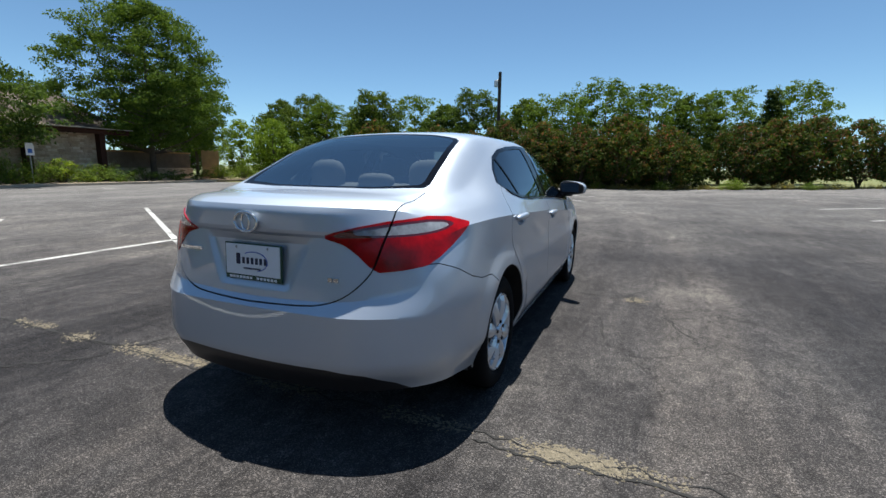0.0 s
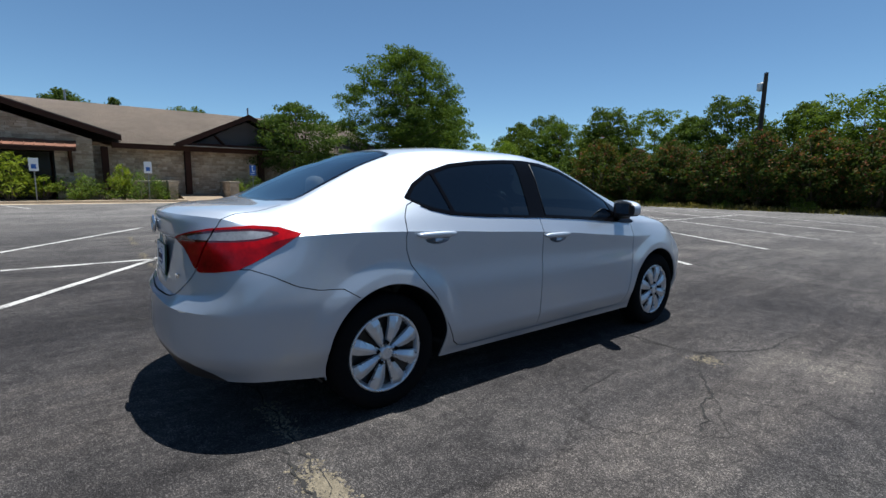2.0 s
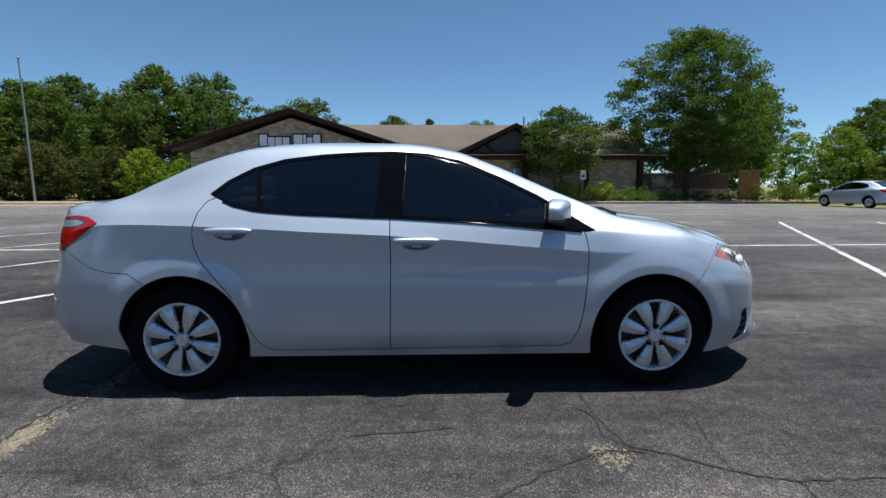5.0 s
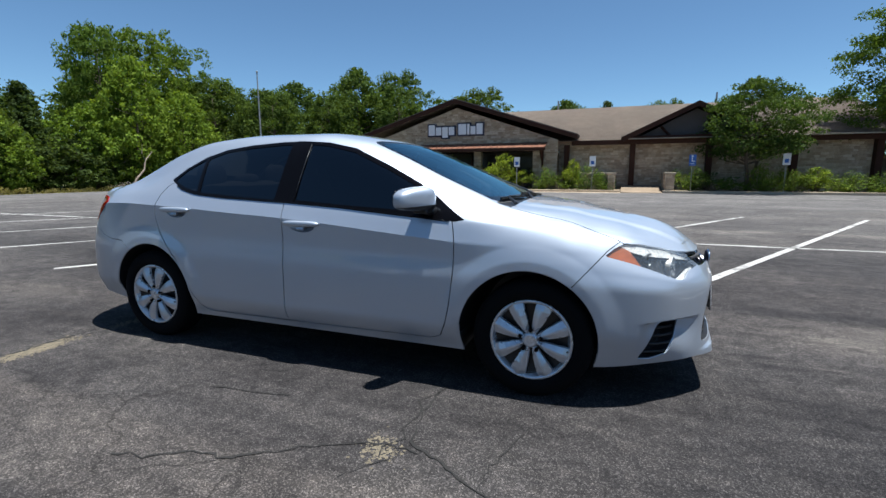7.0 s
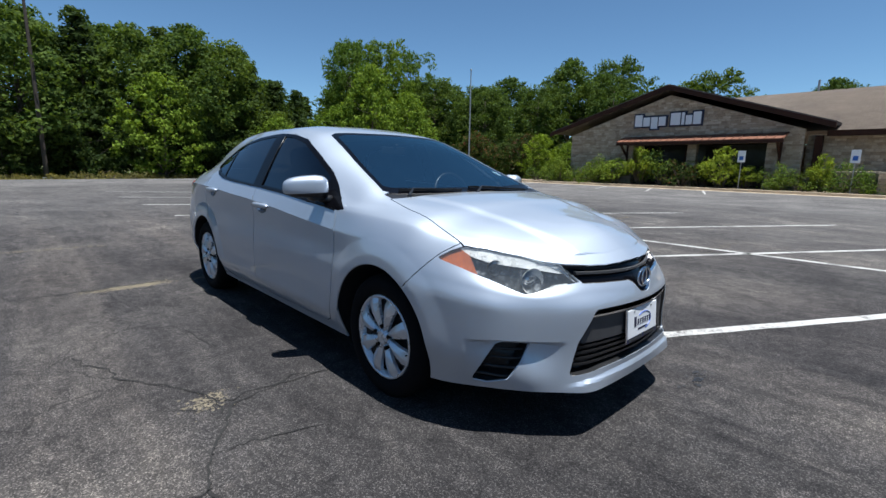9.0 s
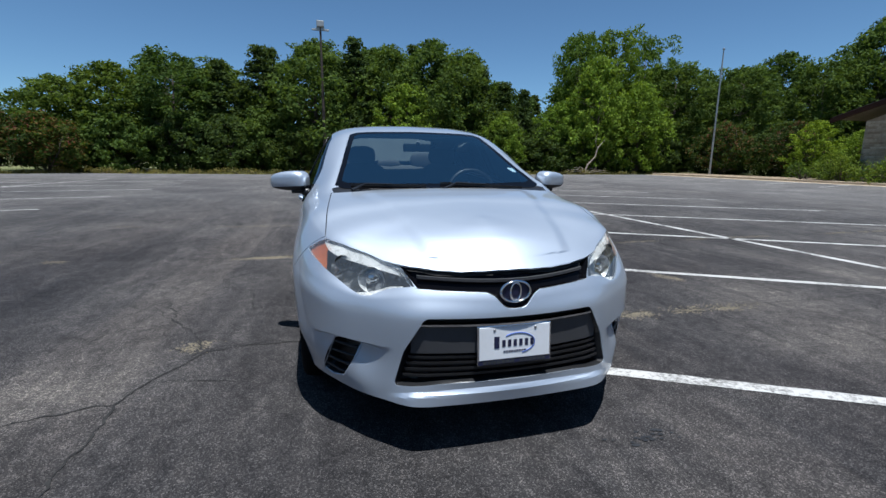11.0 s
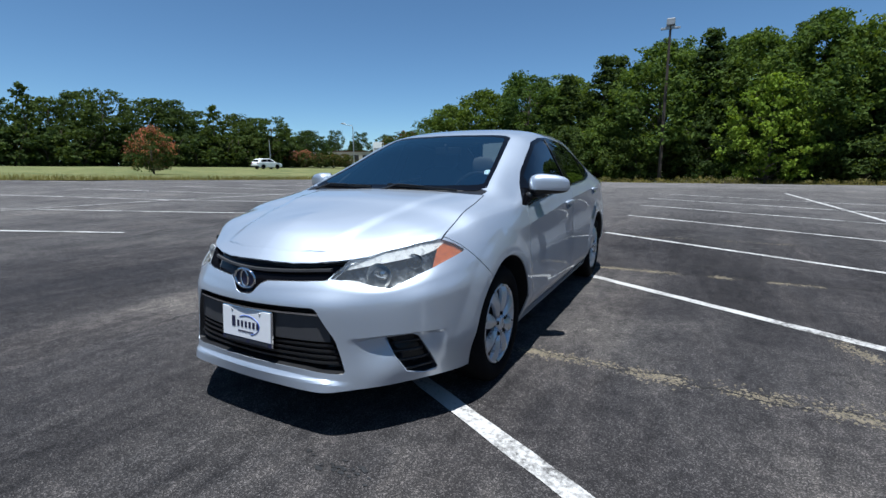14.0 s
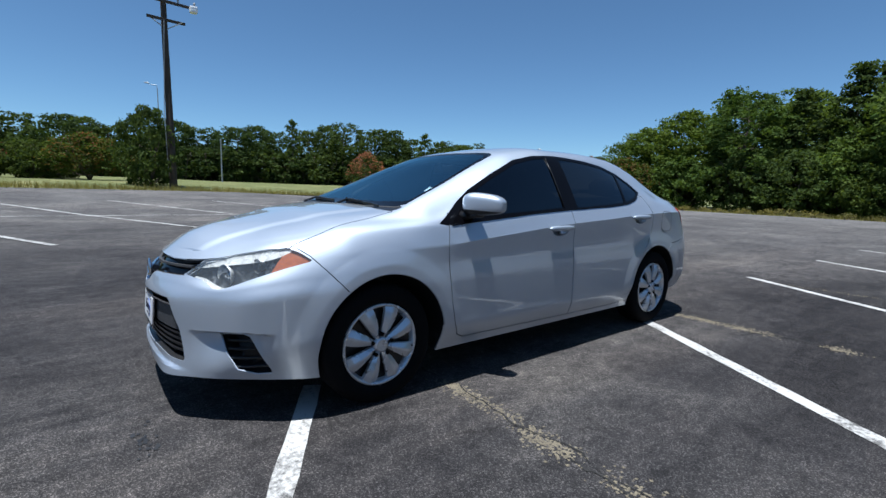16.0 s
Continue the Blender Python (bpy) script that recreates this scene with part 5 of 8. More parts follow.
# ---- the silver sedan ----
def paint_material():
    m, n, l, b = material("silver_metallic_paint")
    flake = noise_node(n, l, 900, 2, 0.5)
    slow = noise_node(n, l, 1.4, 4, 0.6)
    base = mix(n, l, 0.25, ramp(n, l, flake, [(0.35, (0.445, 0.493, 0.562)), (0.65, (0.50, 0.55, 0.622))]), ramp(n, l, slow, [(0.35, (0.445, 0.493, 0.562)), (0.65, (0.50, 0.55, 0.622))]))
    l.new(base, b.inputs["Base Color"])
    b.inputs["Metallic"].default_value = 0.70
    b.inputs["Specular Tint"].default_value = (0.45, 0.52, 0.60, 1)
    b.inputs["Roughness"].default_value = 0.49
    b.inputs["Coat Weight"].default_value = 1.0
    b.inputs["Coat IOR"].default_value = 1.6
    b.inputs["Specular IOR Level"].default_value = 0.2
    dust = ramp(n, l, noise_node(n, l, 3.0, 5, 0.65), [(0.4, (0.008, 0.008, 0.008)), (0.8, (0.03, 0.03, 0.03))])
    l.new(dust, b.inputs["Coat Roughness"])
    return m


def glass_material(name, tint, gloss=(1.0, 1.0, 1.0), ior=2.0):
    m, n, l, b = material(name)
    tr = n.new("ShaderNodeBsdfTransparent")
    tr.inputs[0].default_value = (*tint, 1)
    gl = n.new("ShaderNodeBsdfGlossy")
    gl.inputs["Roughness"].default_value = 0.015
    gl.inputs["Color"].default_value = (*gloss, 1)
    fr = n.new("ShaderNodeFresnel")
    fr.inputs[0].default_value = ior
    ms = n.new("ShaderNodeMixShader")
    l.new(fr.outputs[0], ms.inputs[0])
    l.new(tr.outputs[0], ms.inputs[1])
    l.new(gl.outputs[0], ms.inputs[2])
    l.new(ms.outputs[0], n["Material Output"].inputs["Surface"])
    return m


PAINT = paint_material()
GLASS_DARK = glass_material("tinted_side_glass", (0.018, 0.021, 0.025), (0.85, 0.93, 1.0), 1.65)
GLASS_REAR = glass_material("tinted_rear_glass", (0.42, 0.50, 0.54), (0.85, 0.95, 1.0), 4.0)
GLASS_FRONT = glass_material("windscreen_glass", (0.38, 0.48, 0.53), (0.62, 0.92, 1.0), 3.6)
LENS = glass_material("clear_lamp_lens", (0.86, 0.87, 0.85))
lens_nodes, lens_links = LENS.node_tree.nodes, LENS.node_tree.links
haze, haze_mix = lens_nodes.new("ShaderNodeBsdfDiffuse"), lens_nodes.new("ShaderNodeMixShader")
haze.inputs[0].default_value = (0.62, 0.63, 0.58, 1)
haze_mix.inputs[0].default_value = 0.05
clear = lens_nodes["Material Output"].inputs["Surface"].links[0].from_socket
lens_links.new(clear, haze_mix.inputs[1])
lens_links.new(haze.outputs[0], haze_mix.inputs[2])
lens_links.new(haze_mix.outputs[0], lens_nodes["Material Output"].inputs["Surface"])
BLACK = simple("black_plastic", (0.012, 0.012, 0.013), 0.38, spread=0.2, scale=8, grain=200, relief=0.05)
GLOSS_BLACK = simple("gloss_black_trim", (0.003, 0.003, 0.004), 0.08, spread=0.1, relief=0)
GLOSS_BLACK.node_tree.nodes["Principled BSDF"].inputs["Specular IOR Level"].default_value = 0.1
GREY_PLASTIC = simple("grey_textured_plastic", (0.045, 0.045, 0.048), 0.55, spread=0.1, grain=400, relief=0.2)
CHROME = simple("chrome", (0.72, 0.73, 0.75), 0.1, 1.0, spread=0.03, relief=0)
HUBCAP = simple("silver_wheel_cover", (0.60, 0.62, 0.65), 0.28, 0.6, spread=0.1, scale=9, relief=0.02, coat=0.3)
RUBBER = simple("tyre_rubber", (0.004, 0.004, 0.0045), 0.85, spread=0.3, scale=9, grain=80, relief=0.2)
RUBBER.node_tree.nodes["Principled BSDF"].inputs["Specular IOR Level"].default_value = 0.12
WHITE_LENS = simple("frosted_white_lens", (0.20, 0.215, 0.24), 0.3, spread=0.45, scale=28, relief=0.05, coat=0.25)
RED_LENS = simple("red_lamp_lens", (0.27, 0.0015, 0.004), 0.16, spread=0.45, scale=14, relief=0.03)
RED_LENS.node_tree.nodes["Principled BSDF"].inputs["Specular IOR Level"].default_value = 0.3
DARK_RED = simple("dark_red_lens", (0.07, 0.004, 0.006), 0.15, spread=0.15, scale=30, relief=0, coat=1.0)
LAMP_SILVER = simple("lamp_reflector_silver", (0.72, 0.73, 0.74), 0.28, 0.35, spread=0.2, scale=25, relief=0.1)
LAMP_GREY = simple("lamp_housing_grey", (0.05, 0.055, 0.056), 0.3, 0.3, spread=0.3, scale=14, relief=0.1)


def facet_material():
    """Moulded reflector facets behind the lens, from near black to dull silver."""
    m, n, l, b = material("lamp_reflector_facets")
    l.new(ramp(n, l, noise_node(n, l, 26, 3, 0.6), [(0.42, (0.018, 0.021, 0.024)), (0.56, (0.075, 0.083, 0.092)), (0.68, (0.34, 0.36, 0.39))]), b.inputs["Base Color"])
    b.inputs["Roughness"].default_value = 0.3
    b.inputs["Metallic"].default_value = 0.4
    return m


LAMP_FACETS = facet_material()
AMBER = simple("amber_reflector", (0.33, 0.095, 0.03), 0.3, spread=0.2, scale=40, grain=150, relief=0.3, coat=0.6)
SEAT = simple("grey_seat_cloth", (0.13, 0.125, 0.115), 0.95, spread=0.1, grain=300, relief=0.2)
HEADREST = simple("grey_headrest_cloth", (0.12, 0.12, 0.12), 0.95, spread=0.1, grain=300, relief=0.2)
CABIN = simple("cabin_trim", (0.022, 0.022, 0.023), 0.8, spread=0.15, grain=200)
DASH = simple("grey_dashboard", (0.085, 0.085, 0.086), 0.8, spread=0.15, grain=200)
LINING = simple("headliner", (0.12, 0.118, 0.115), 0.95, spread=0.06)
MIRROR = simple("mirror_glass", (0.85, 0.86, 0.87), 0.02, 1.0, spread=0.01, relief=0)
NAVY = simple("plate_navy", (0.012, 0.014, 0.045), 0.5, relief=0)
PLATE_WHITE = simple("plate_white", (0.70, 0.71, 0.73), 0.4, spread=0.05)
PLATE_BLUE = simple("plate_blue", (0.06, 0.12, 0.42), 0.5, relief=0)
GREEN_TRIM = simple("plate_frame_green", (0.012, 0.05, 0.025), 0.4, relief=0)

# Lofting rails of the right half, front to back: x, y, z at each of 21 sections.
MID = [1.5, 1.2, 1.0, 0.8, 0.45, 0.2, -0.15, -0.6, -1.0, -1.3, -1.55, -1.78]


def rail(front, middle, rear):
    return np.array(list(front) + [(x, y, z) for y, (x, z) in zip(MID, middle)] + list(rear), float)


SILL = rail([(0, 2.264, .214), (.36, 2.254, .216), (.56, 2.128, .220), (.70, 1.925, .212), (.80, 1.70, .200)],
            [(.825, .19), (.825, .20), (.825, .205), (.825, .205), (.825, .205), (.825, .205), (.825, .205), (.825, .205), (.825, .205), (.825, .21), (.82, .235), (.805, .26)],
            [(.79, -1.93, .28), (.67, -2.11, .285), (.40, -2.235, .275), (0, -2.265, .27)])
LOW = rail([(0, 2.278, .36), (.36, 2.235, .36), (.585, 2.10, .38), (.755, 1.935, .39), (.842, 1.72, .39)],
           [(.874, .39), (.875, .39), (.878, .385), (.881, .38), (.883, .38), (.884, .38), (.885, .38), (.885, .385), (.883, .39), (.879, .40), (.874, .41), (.860, .42)],
           [(.828, -1.95, .42), (.705, -2.146, .42), (.42, -2.294, .42), (0, -2.326, .42)])
WAIST = rail([(0, 2.285, .55), (.36, 2.230, .56), (.585, 2.088, .56), (.755, 1.935, .58), (.846, 1.72, .60)],
             [(.876, .60), (.880, .60), (.882, .60), (.884, .60), (.886, .60), (.887, .60), (.888, .60), (.888, .60), (.886, .60), (.884, .61), (.880, .61), (.868, .61)],
             [(.83, -1.95, .61), (.705, -2.14, .61), (.42, -2.290, .615), (0, -2.318, .62)])
UPPER = rail([(0, 2.268, .63), (.36, 2.195, .64), (.578, 2.075, .62), (.75, 1.90, .66), (.832, 1.70, .69)],
             [(.870, .70), (.878, .71), (.880, .72), (.883, .73), (.885, .74), (.887, .75), (.888, .76), (.888, .77), (.886, .775), (.883, .78), (.876, .79), (.856, .79)],
             [(.80, -1.965, .77), (.68, -2.118, .71), (.405, -2.256, .668), (0, -2.274, .655)])
UPPER[8:16, 0] -= 0.011
UPPER[[6, 7, 16], 0] -= np.array([0.003, 0.007, 0.006])
CREASE = rail([(0, 2.232, .695), (.36, 2.152, .70), (.562, 2.035, .67), (.735, 1.85, .73), (.80, 1.68, .775)],
              [(.852, .785), (.866, .80), (.871, .806), (.875, .822), (.879, .852), (.881, .875), (.883, .902), (.883, .925), (.878, .948), (.872, .960), (.858, .966), (.826, .960)],
              [(.748, -1.965, .915), (.65, -2.105, .89), (.39, -2.222, .89), (0, -2.250, .89)])
BELT = rail([(0, 2.200, .738), (.36, 2.118, .748), (.575, 1.950, .785), (.70, 1.80, .828), (.745, 1.66, .855)],
            [(.785, .892), (.815, .912), (.836, .922), (.838, .936), (.838, .962), (.838, .980), (.836, 1.003), (.833, 1.020), (.826, 1.040), (.816, 1.044), (.798, 1.030), (.760, 1.022)],
            [(.695, -1.955, 1.005), (.605, -2.075, 1.035), (.38, -2.205, 1.048), (0, -2.252, 1.050)])
RAIL = rail([(0, 2.13, .795), (.31, 2.05, .80), (.50, 1.905, .832), (.62, 1.78, .862), (.67, 1.64, .888)],
            [(.70, .926), (.745, .952), (.785, .968), (.752, 1.045), (.688, 1.222), (.645, 1.322), (.617, 1.383), (.614, 1.370), (.648, 1.282), (.690, 1.178), (.700, 1.100), (.680, 1.073)],
            [(.64, -1.93, 1.052), (.57, -2.03, 1.066), (.35, -2.14, 1.072), (0, -2.19, 1.073)])
EDGE = rail([(0, 2.05, .842), (.25, 1.98, .845), (.40, 1.86, .864), (.48, 1.75, .893), (.52, 1.62, .919)],
            [(.55, .950), (.672, .984), (.650, 1.058), (.613, 1.138), (.550, 1.290), (.517, 1.378), (.515, 1.421), (.515, 1.420), (.525, 1.393), (.548, 1.312), (.575, 1.200), (.592, 1.101)],
            [(.52, -1.90, 1.084), (.45, -1.99, 1.082), (.28, -2.08, 1.082), (0, -2.13, 1.081)])
INNER = rail([(0, 1.95, .880), (.13, 1.89, .885), (.20, 1.80, .900), (.24, 1.70, .918), (.26, 1.60, .938)],
             [(.27, .962), (.36, 1.000), (.36, 1.075), (.35, 1.160), (.32, 1.318), (.30, 1.400), (.30, 1.446), (.30, 1.450), (.30, 1.424), (.31, 1.342), (.32, 1.228), (.32, 1.106)],
             [(.26, -1.88, 1.092), (.22, -1.96, 1.090), (.14, -2.03, 1.088), (0, -2.08, 1.086)])
SPINE = rail([(0, 1.85, .902), (0, 1.80, .909), (0, 1.73, .921), (0, 1.65, .935), (0, 1.57, .950)],
             [(0, .966), (0, 1.006), (0, 1.080), (0, 1.168), (0, 1.328), (0, 1.407), (0, 1.453), (0, 1.457), (0, 1.432), (0, 1.350), (0, 1.235), (0, 1.108)],
             [(0, -1.86, 1.096), (0, -1.93, 1.093), (0, -1.99, 1.090), (0, -2.04, 1.088)])


def pchip(t, p, s):
    """Monotone cubic through the knots (t, p), read at s."""
    h, d = np.diff(t), np.diff(p, axis=0) / np.diff(t).reshape((-1,) + (1,) * (p.ndim - 1))
    m = np.zeros_like(p)
    hh = h.reshape((-1,) + (1,) * (p.ndim - 1))
    w1, w2 = 2 * hh[1:] + hh[:-1], hh[1:] + 2 * hh[:-1]
    same = d[:-1] * d[1:] > 0
    with np.errstate(divide="ignore", invalid="ignore"):
        m[1:-1] = np.where(same, (w1 + w2) / (w1 / d[:-1] + w2 / d[1:]), 0)
    m[0], m[-1] = d[0], d[-1]
    k = np.clip(np.searchsorted(t, s, "right") - 1, 0, len(h) - 1)
    x = ((s - t[k]) / h[k]).reshape((-1,) + (1,) * (p.ndim - 1))
    H = h[k].reshape(x.shape)
    return (1 + 2 * x) * (1 - x) ** 2 * p[k] + x * (1 - x) ** 2 * H * m[k] + x * x * (3 - 2 * x) * p[k + 1] + x * x * (x - 1) * H * m[k + 1]


def smooth(a, lo, hi):
    t = np.clip((a - lo) / (hi - lo), 0, 1)
    return t * t * (3 - 2 * t)


def polygon_distance(px, py, poly):
    """Signed distance to a closed outline, negative inside."""
    best, inside = np.full(len(px), 1e9), np.zeros(len(px), bool)
    for (x0, y0), (x1, y1) in zip(poly, poly[1:] + poly[:1]):
        dx, dy = x1 - x0, y1 - y0
        t = np.clip(((px - x0) * dx + (py - y0) * dy) / (dx * dx + dy * dy + 1e-12), 0, 1)
        best = np.minimum(best, np.hypot(px - x0 - t * dx, py - y0 - t * dy))
        cross = ((y0 > py) != (y1 > py)) & (px < (x1 - x0) * (py - y0) / ((y1 - y0) if y1 != y0 else 1e-12) + x0)
        inside ^= cross
    return np.where(inside, -best, best)


ROWS = np.stack([SILL, LOW, WAIST, UPPER, CREASE, BELT, RAIL, EDGE, INNER, SPINE], 1)
chord = np.linalg.norm(np.diff(WAIST, axis=0), axis=1)
chord = 0.5 * chord + 0.5 * np.linalg.norm(np.diff(EDGE, axis=0), axis=1)
flip = np.array([-1, 1, 1])
knots = np.concatenate([[-chord[0]], [0], np.cumsum(chord), [np.sum(chord) + chord[-1]]])
ROWS = np.concatenate([ROWS[1:2] * flip, ROWS, ROWS[-2:-1] * flip], 0)
su = np.concatenate([np.linspace(knots[i + 1], knots[i + 2], max(3, int(np.ceil(np.linalg.norm(WAIST[i + 1] - WAIST[i]) / 0.0125))), endpoint=False) for i in range(len(WAIST) - 1)] + [[knots[-2]]])
cols = pchip(knots, ROWS, su)
cols = np.concatenate([cols, cols[:, -2:-1] * flip], 1)
vk = np.array([0, .19, .39, .53, .66, .79, 1.02, 1.17, 1.36, 1.66, 1.96])
sv = np.concatenate([np.linspace(vk[i], vk[i + 1], max(3, int(np.ceil((vk[i + 1] - vk[i]) / 0.0125))), endpoint=False) for i in range(9)] + [[vk[9]]])
def loft(breaks):
    """Sections read up the side, with a sharp edge at each of the rails named."""
    out = np.zeros((len(sv), len(su), 3))
    ends = [0] + breaks + [10]
    for a, b in zip(ends, ends[1:]):
        m = (sv >= vk[a] - 1e-9) & (sv <= vk[b] + 1e-9)
        out[m] = pchip(vk[a:b + 1], cols[:, a:b + 1].transpose(1, 0, 2), sv[m])
    return out.transpose(1, 0, 2)


yw = cols[:, 2, 1]
hip = (smooth(yw, -2.25, -1.9) * (1 - smooth(yw, 0.95, 1.35)))[:, None, None]
deck = (1 - smooth(yw, -2.1, -1.95) + smooth(yw, 2.0, 2.15))[:, None, None]
tailend = (1 - smooth(yw, -2.1, -1.95))[:, None, None]
deck = deck - tailend
SURF = loft([]) * (1 - hip - (deck + tailend) * (1 - hip)) + loft([4]) * hip + (loft([5]) * deck + loft([2, 3, 5]) * tailend) * (1 - hip)
# a slight fairing along the length, which keeps the rails and softens their knots
for _ in range(10):
    inner = SURF[1:-1] * 0.5 + (SURF[2:] + SURF[:-2]) * 0.25
    SURF[1:-1] = inner
SURF[0, :, 0] = SURF[-1, :, 0] = 0
SURF[:, -1, 0] = 0
NU, NV = SURF.shape[:2]
P = SURF.reshape(-1, 3).copy()
WHEEL_F, WHEEL_R = (1.325, 0.325), (-1.325, 0.330)
for wy, wz in (WHEEL_F, WHEEL_R):
    r = np.hypot(P[:, 1] - wy, P[:, 2] - wz)
    P[:, 0] += np.where(P[:, 0] > 0.6, 0.011 * np.clip((0.485 - np.maximum(r, 0.405)) / 0.08, 0, 1) * smooth(P[:, 2], 0.30, 0.42), 0)
# lip of the boot, ridges of the bonnet, swell and step of the sills
back = P[:, 1] < -1.9
P[:, 1] -= np.where(back, 0.024 * smooth(P[:, 2], 0.922, 0.944) * (1 - smooth(P[:, 2], 1.02, 1.08)) * (1 - smooth(P[:, 0], 0.3, 0.6)), 0)
ridge = (P[:, 1] > 1.15) & (P[:, 1] < 2.14) & (P[:, 2] > 0.78) & (P[:, 0] < .66)
P[:, 2] += np.where(ridge, 0.009 * (1 - smooth(P[:, 0] - np.interp(P[:, 1], [1.15, 2.1], [.52, .33]), -.05, .015)) * smooth(2.16 - P[:, 1], 0, .12) * smooth(P[:, 1], 1.15, 1.3), 0)
side = (P[:, 0] > 0.8) & (np.abs(P[:, 1]) < 1.25)
P[:, 0] += np.where(side & (P[:, 1] < 0.95) & (P[:, 1] > -0.95), 0.004 * (1 - smooth(np.abs(P[:, 2] - 0.31), 0.02, 0.085)), 0)
G = P.reshape(NU, NV, 3)
du, dv = np.gradient(G, axis=0), np.gradient(G, axis=1)
NORM = np.cross(du, dv).reshape(-1, 3)
NORM /= np.linalg.norm(NORM, axis=1)[:, None] + 1e-12
if NORM[np.argmax(P[:, 0])][0] < 0:
    NORM = -NORM
    TURNED = True
else:
    TURNED = False


class Skin:
    """The half body as loose polygons that can be split along any line drawn on it."""

    def __init__(self):
        self.p, self.n = [tuple(q) for q in P], [tuple(q) for q in NORM]
        self.arr = None

    def coords(self):
        return np.array(self.p)

    def split(self, polys, field):
        """Cut polygons where field (one value a point) changes sign: those inside (< 0) and those outside."""
        f = list(field)
        cut, ins, out = {}, [], []
        p, n = self.p, self.n
        for poly in polys:
            vals = [f[i] for i in poly]
            if all(v < 0 for v in vals):
                ins.append(poly)
                continue
            if all(v >= 0 for v in vals):
                out.append(poly)
                continue
            a, b = [], []
            for k, i in enumerate(poly):
                j = poly[(k + 1) % len(poly)]
                fi, fj = f[i], f[j]
                (a if fi < 0 else b).append(i)
                if (fi < 0) != (fj < 0):
                    key = (i, j) if i < j else (j, i)
                    if key not in cut:
                        t = fi / (fi - fj)
                        p.append(tuple(p[i][c] + t * (p[j][c] - p[i][c]) for c in range(3)))
                        n.append(tuple(n[i][c] + t * (n[j][c] - n[i][c]) for c in range(3)))
                        f.append(0.0)
                        cut[key] = len(p) - 1
                    a.append(cut[key])
                    b.append(cut[key])
            if len(a) > 2:
                ins.append(tuple(a))
            if len(b) > 2:
                out.append(tuple(b))
        return ins, out


skin = Skin()
quads = []
for i in range(NU - 1):
    for j in range(NV - 1):
        q = (i * NV + j, (i + 1) * NV + j, (i + 1) * NV + j + 1, i * NV + j + 1)
        quads.append(q[::-1] if TURNED else q)


def view(kind):
    c = skin.coords()
    x, y, z = c.T
    return {"side": (y, z), "front": (x, z), "top": (x, y), "nose": ((x - y) * .7071, z), "tail": ((x + y) * .7071, z)}[kind] + (x, y, z)


def cut_out(polys, kind, outline, where=None, gap=0.0):
    """Split by an outline drawn in one view. With a gap, the joint between the two sides is left open."""
    def field(off):
        a, b, x, y, z = view(kind)
        d = polygon_distance(a, b, outline) - off
        if where is not None:
            d = np.maximum(d, where(x, y, z))
        return d
    if gap:
        ins, rest = skin.split(polys, field(-gap / 2))
        joint, rest = skin.split(rest, field(gap / 2))
        return ins, rest, joint
    ins, rest = skin.split(polys, field(0.0))
    return ins, rest


def build(name, polys, mat, parent, inset=0.0, both=False, left=False, thick=0.0, label="", shade=True, plain=False):
    """One part of the car from skin polygons; both: with its mirror image in the same mesh; left: the mirror image alone."""
    used = sorted({i for q in polys for i in q})
    if not used:
        return None
    idx = {i: k for k, i in enumerate(used)}
    v = np.array([skin.p[i] for i in used])
    depth = inset(v)[:, None] if callable(inset) else inset
    v = v - depth * np.array([skin.n[i] for i in used])
    f = [tuple(idx[i] for i in q) for q in polys]
    if left:
        v = v * flip
        f = [q[::-1] for q in f]
    if both:
        base = len(v)
        v = np.concatenate([v, v * flip])
        f = f + [tuple(base + i for i in q[::-1]) for q in f]
    me = bpy.data.meshes.new(name)
    me.from_pydata(v.tolist(), [], f)
    bm = bmesh.new()
    bm.from_mesh(me)
    bmesh.ops.remove_doubles(bm, verts=bm.verts[:], dist=0.0004)
    if plain:
        bmesh.ops.dissolve_limit(bm, angle_limit=radians(5), verts=bm.verts[:], edges=bm.edges[:])
    for q in bm.faces:
        q.smooth = shade
    if thick:
        # folded edge of the panel, turned inwards
        bm.normal_update()
        fold = []
        for e in bm.edges:
            if e.is_boundary:
                l = e.link_loops[0]
                a, b = l.vert, l.link_loop_next.vert
                fold.append([b.co.copy(), a.co.copy(), a.co - a.normal * thick, b.co - b.normal * thick])
        for pts in fold:
            q = bm.faces.new([bm.verts.new(c) for c in pts])
            q.smooth = False
    bm.to_mesh(me)
    bm.free()
    if shade:
        me.set_sharp_from_angle(angle=radians(17))
    me.materials.append(mat)
    ob = new(name, me)
    ob.parent = parent
    if label:
        ob["label"] = label
    return ob


SCOOP = [(-1.30, .434), (-1.22, .436), (-.88, .452), (-.74, .440), (-.74, .10), (-1.30, .10)]
CHIN = [(-.2, .284), (.40, .272), (.50, .255), (.56, .205), (.56, .10), (-.2, .10)]
RECESS = [(-.5, .926), (.33, .926), (.30, .90), (.205, .70), (.19, .688), (-.5, .688)]


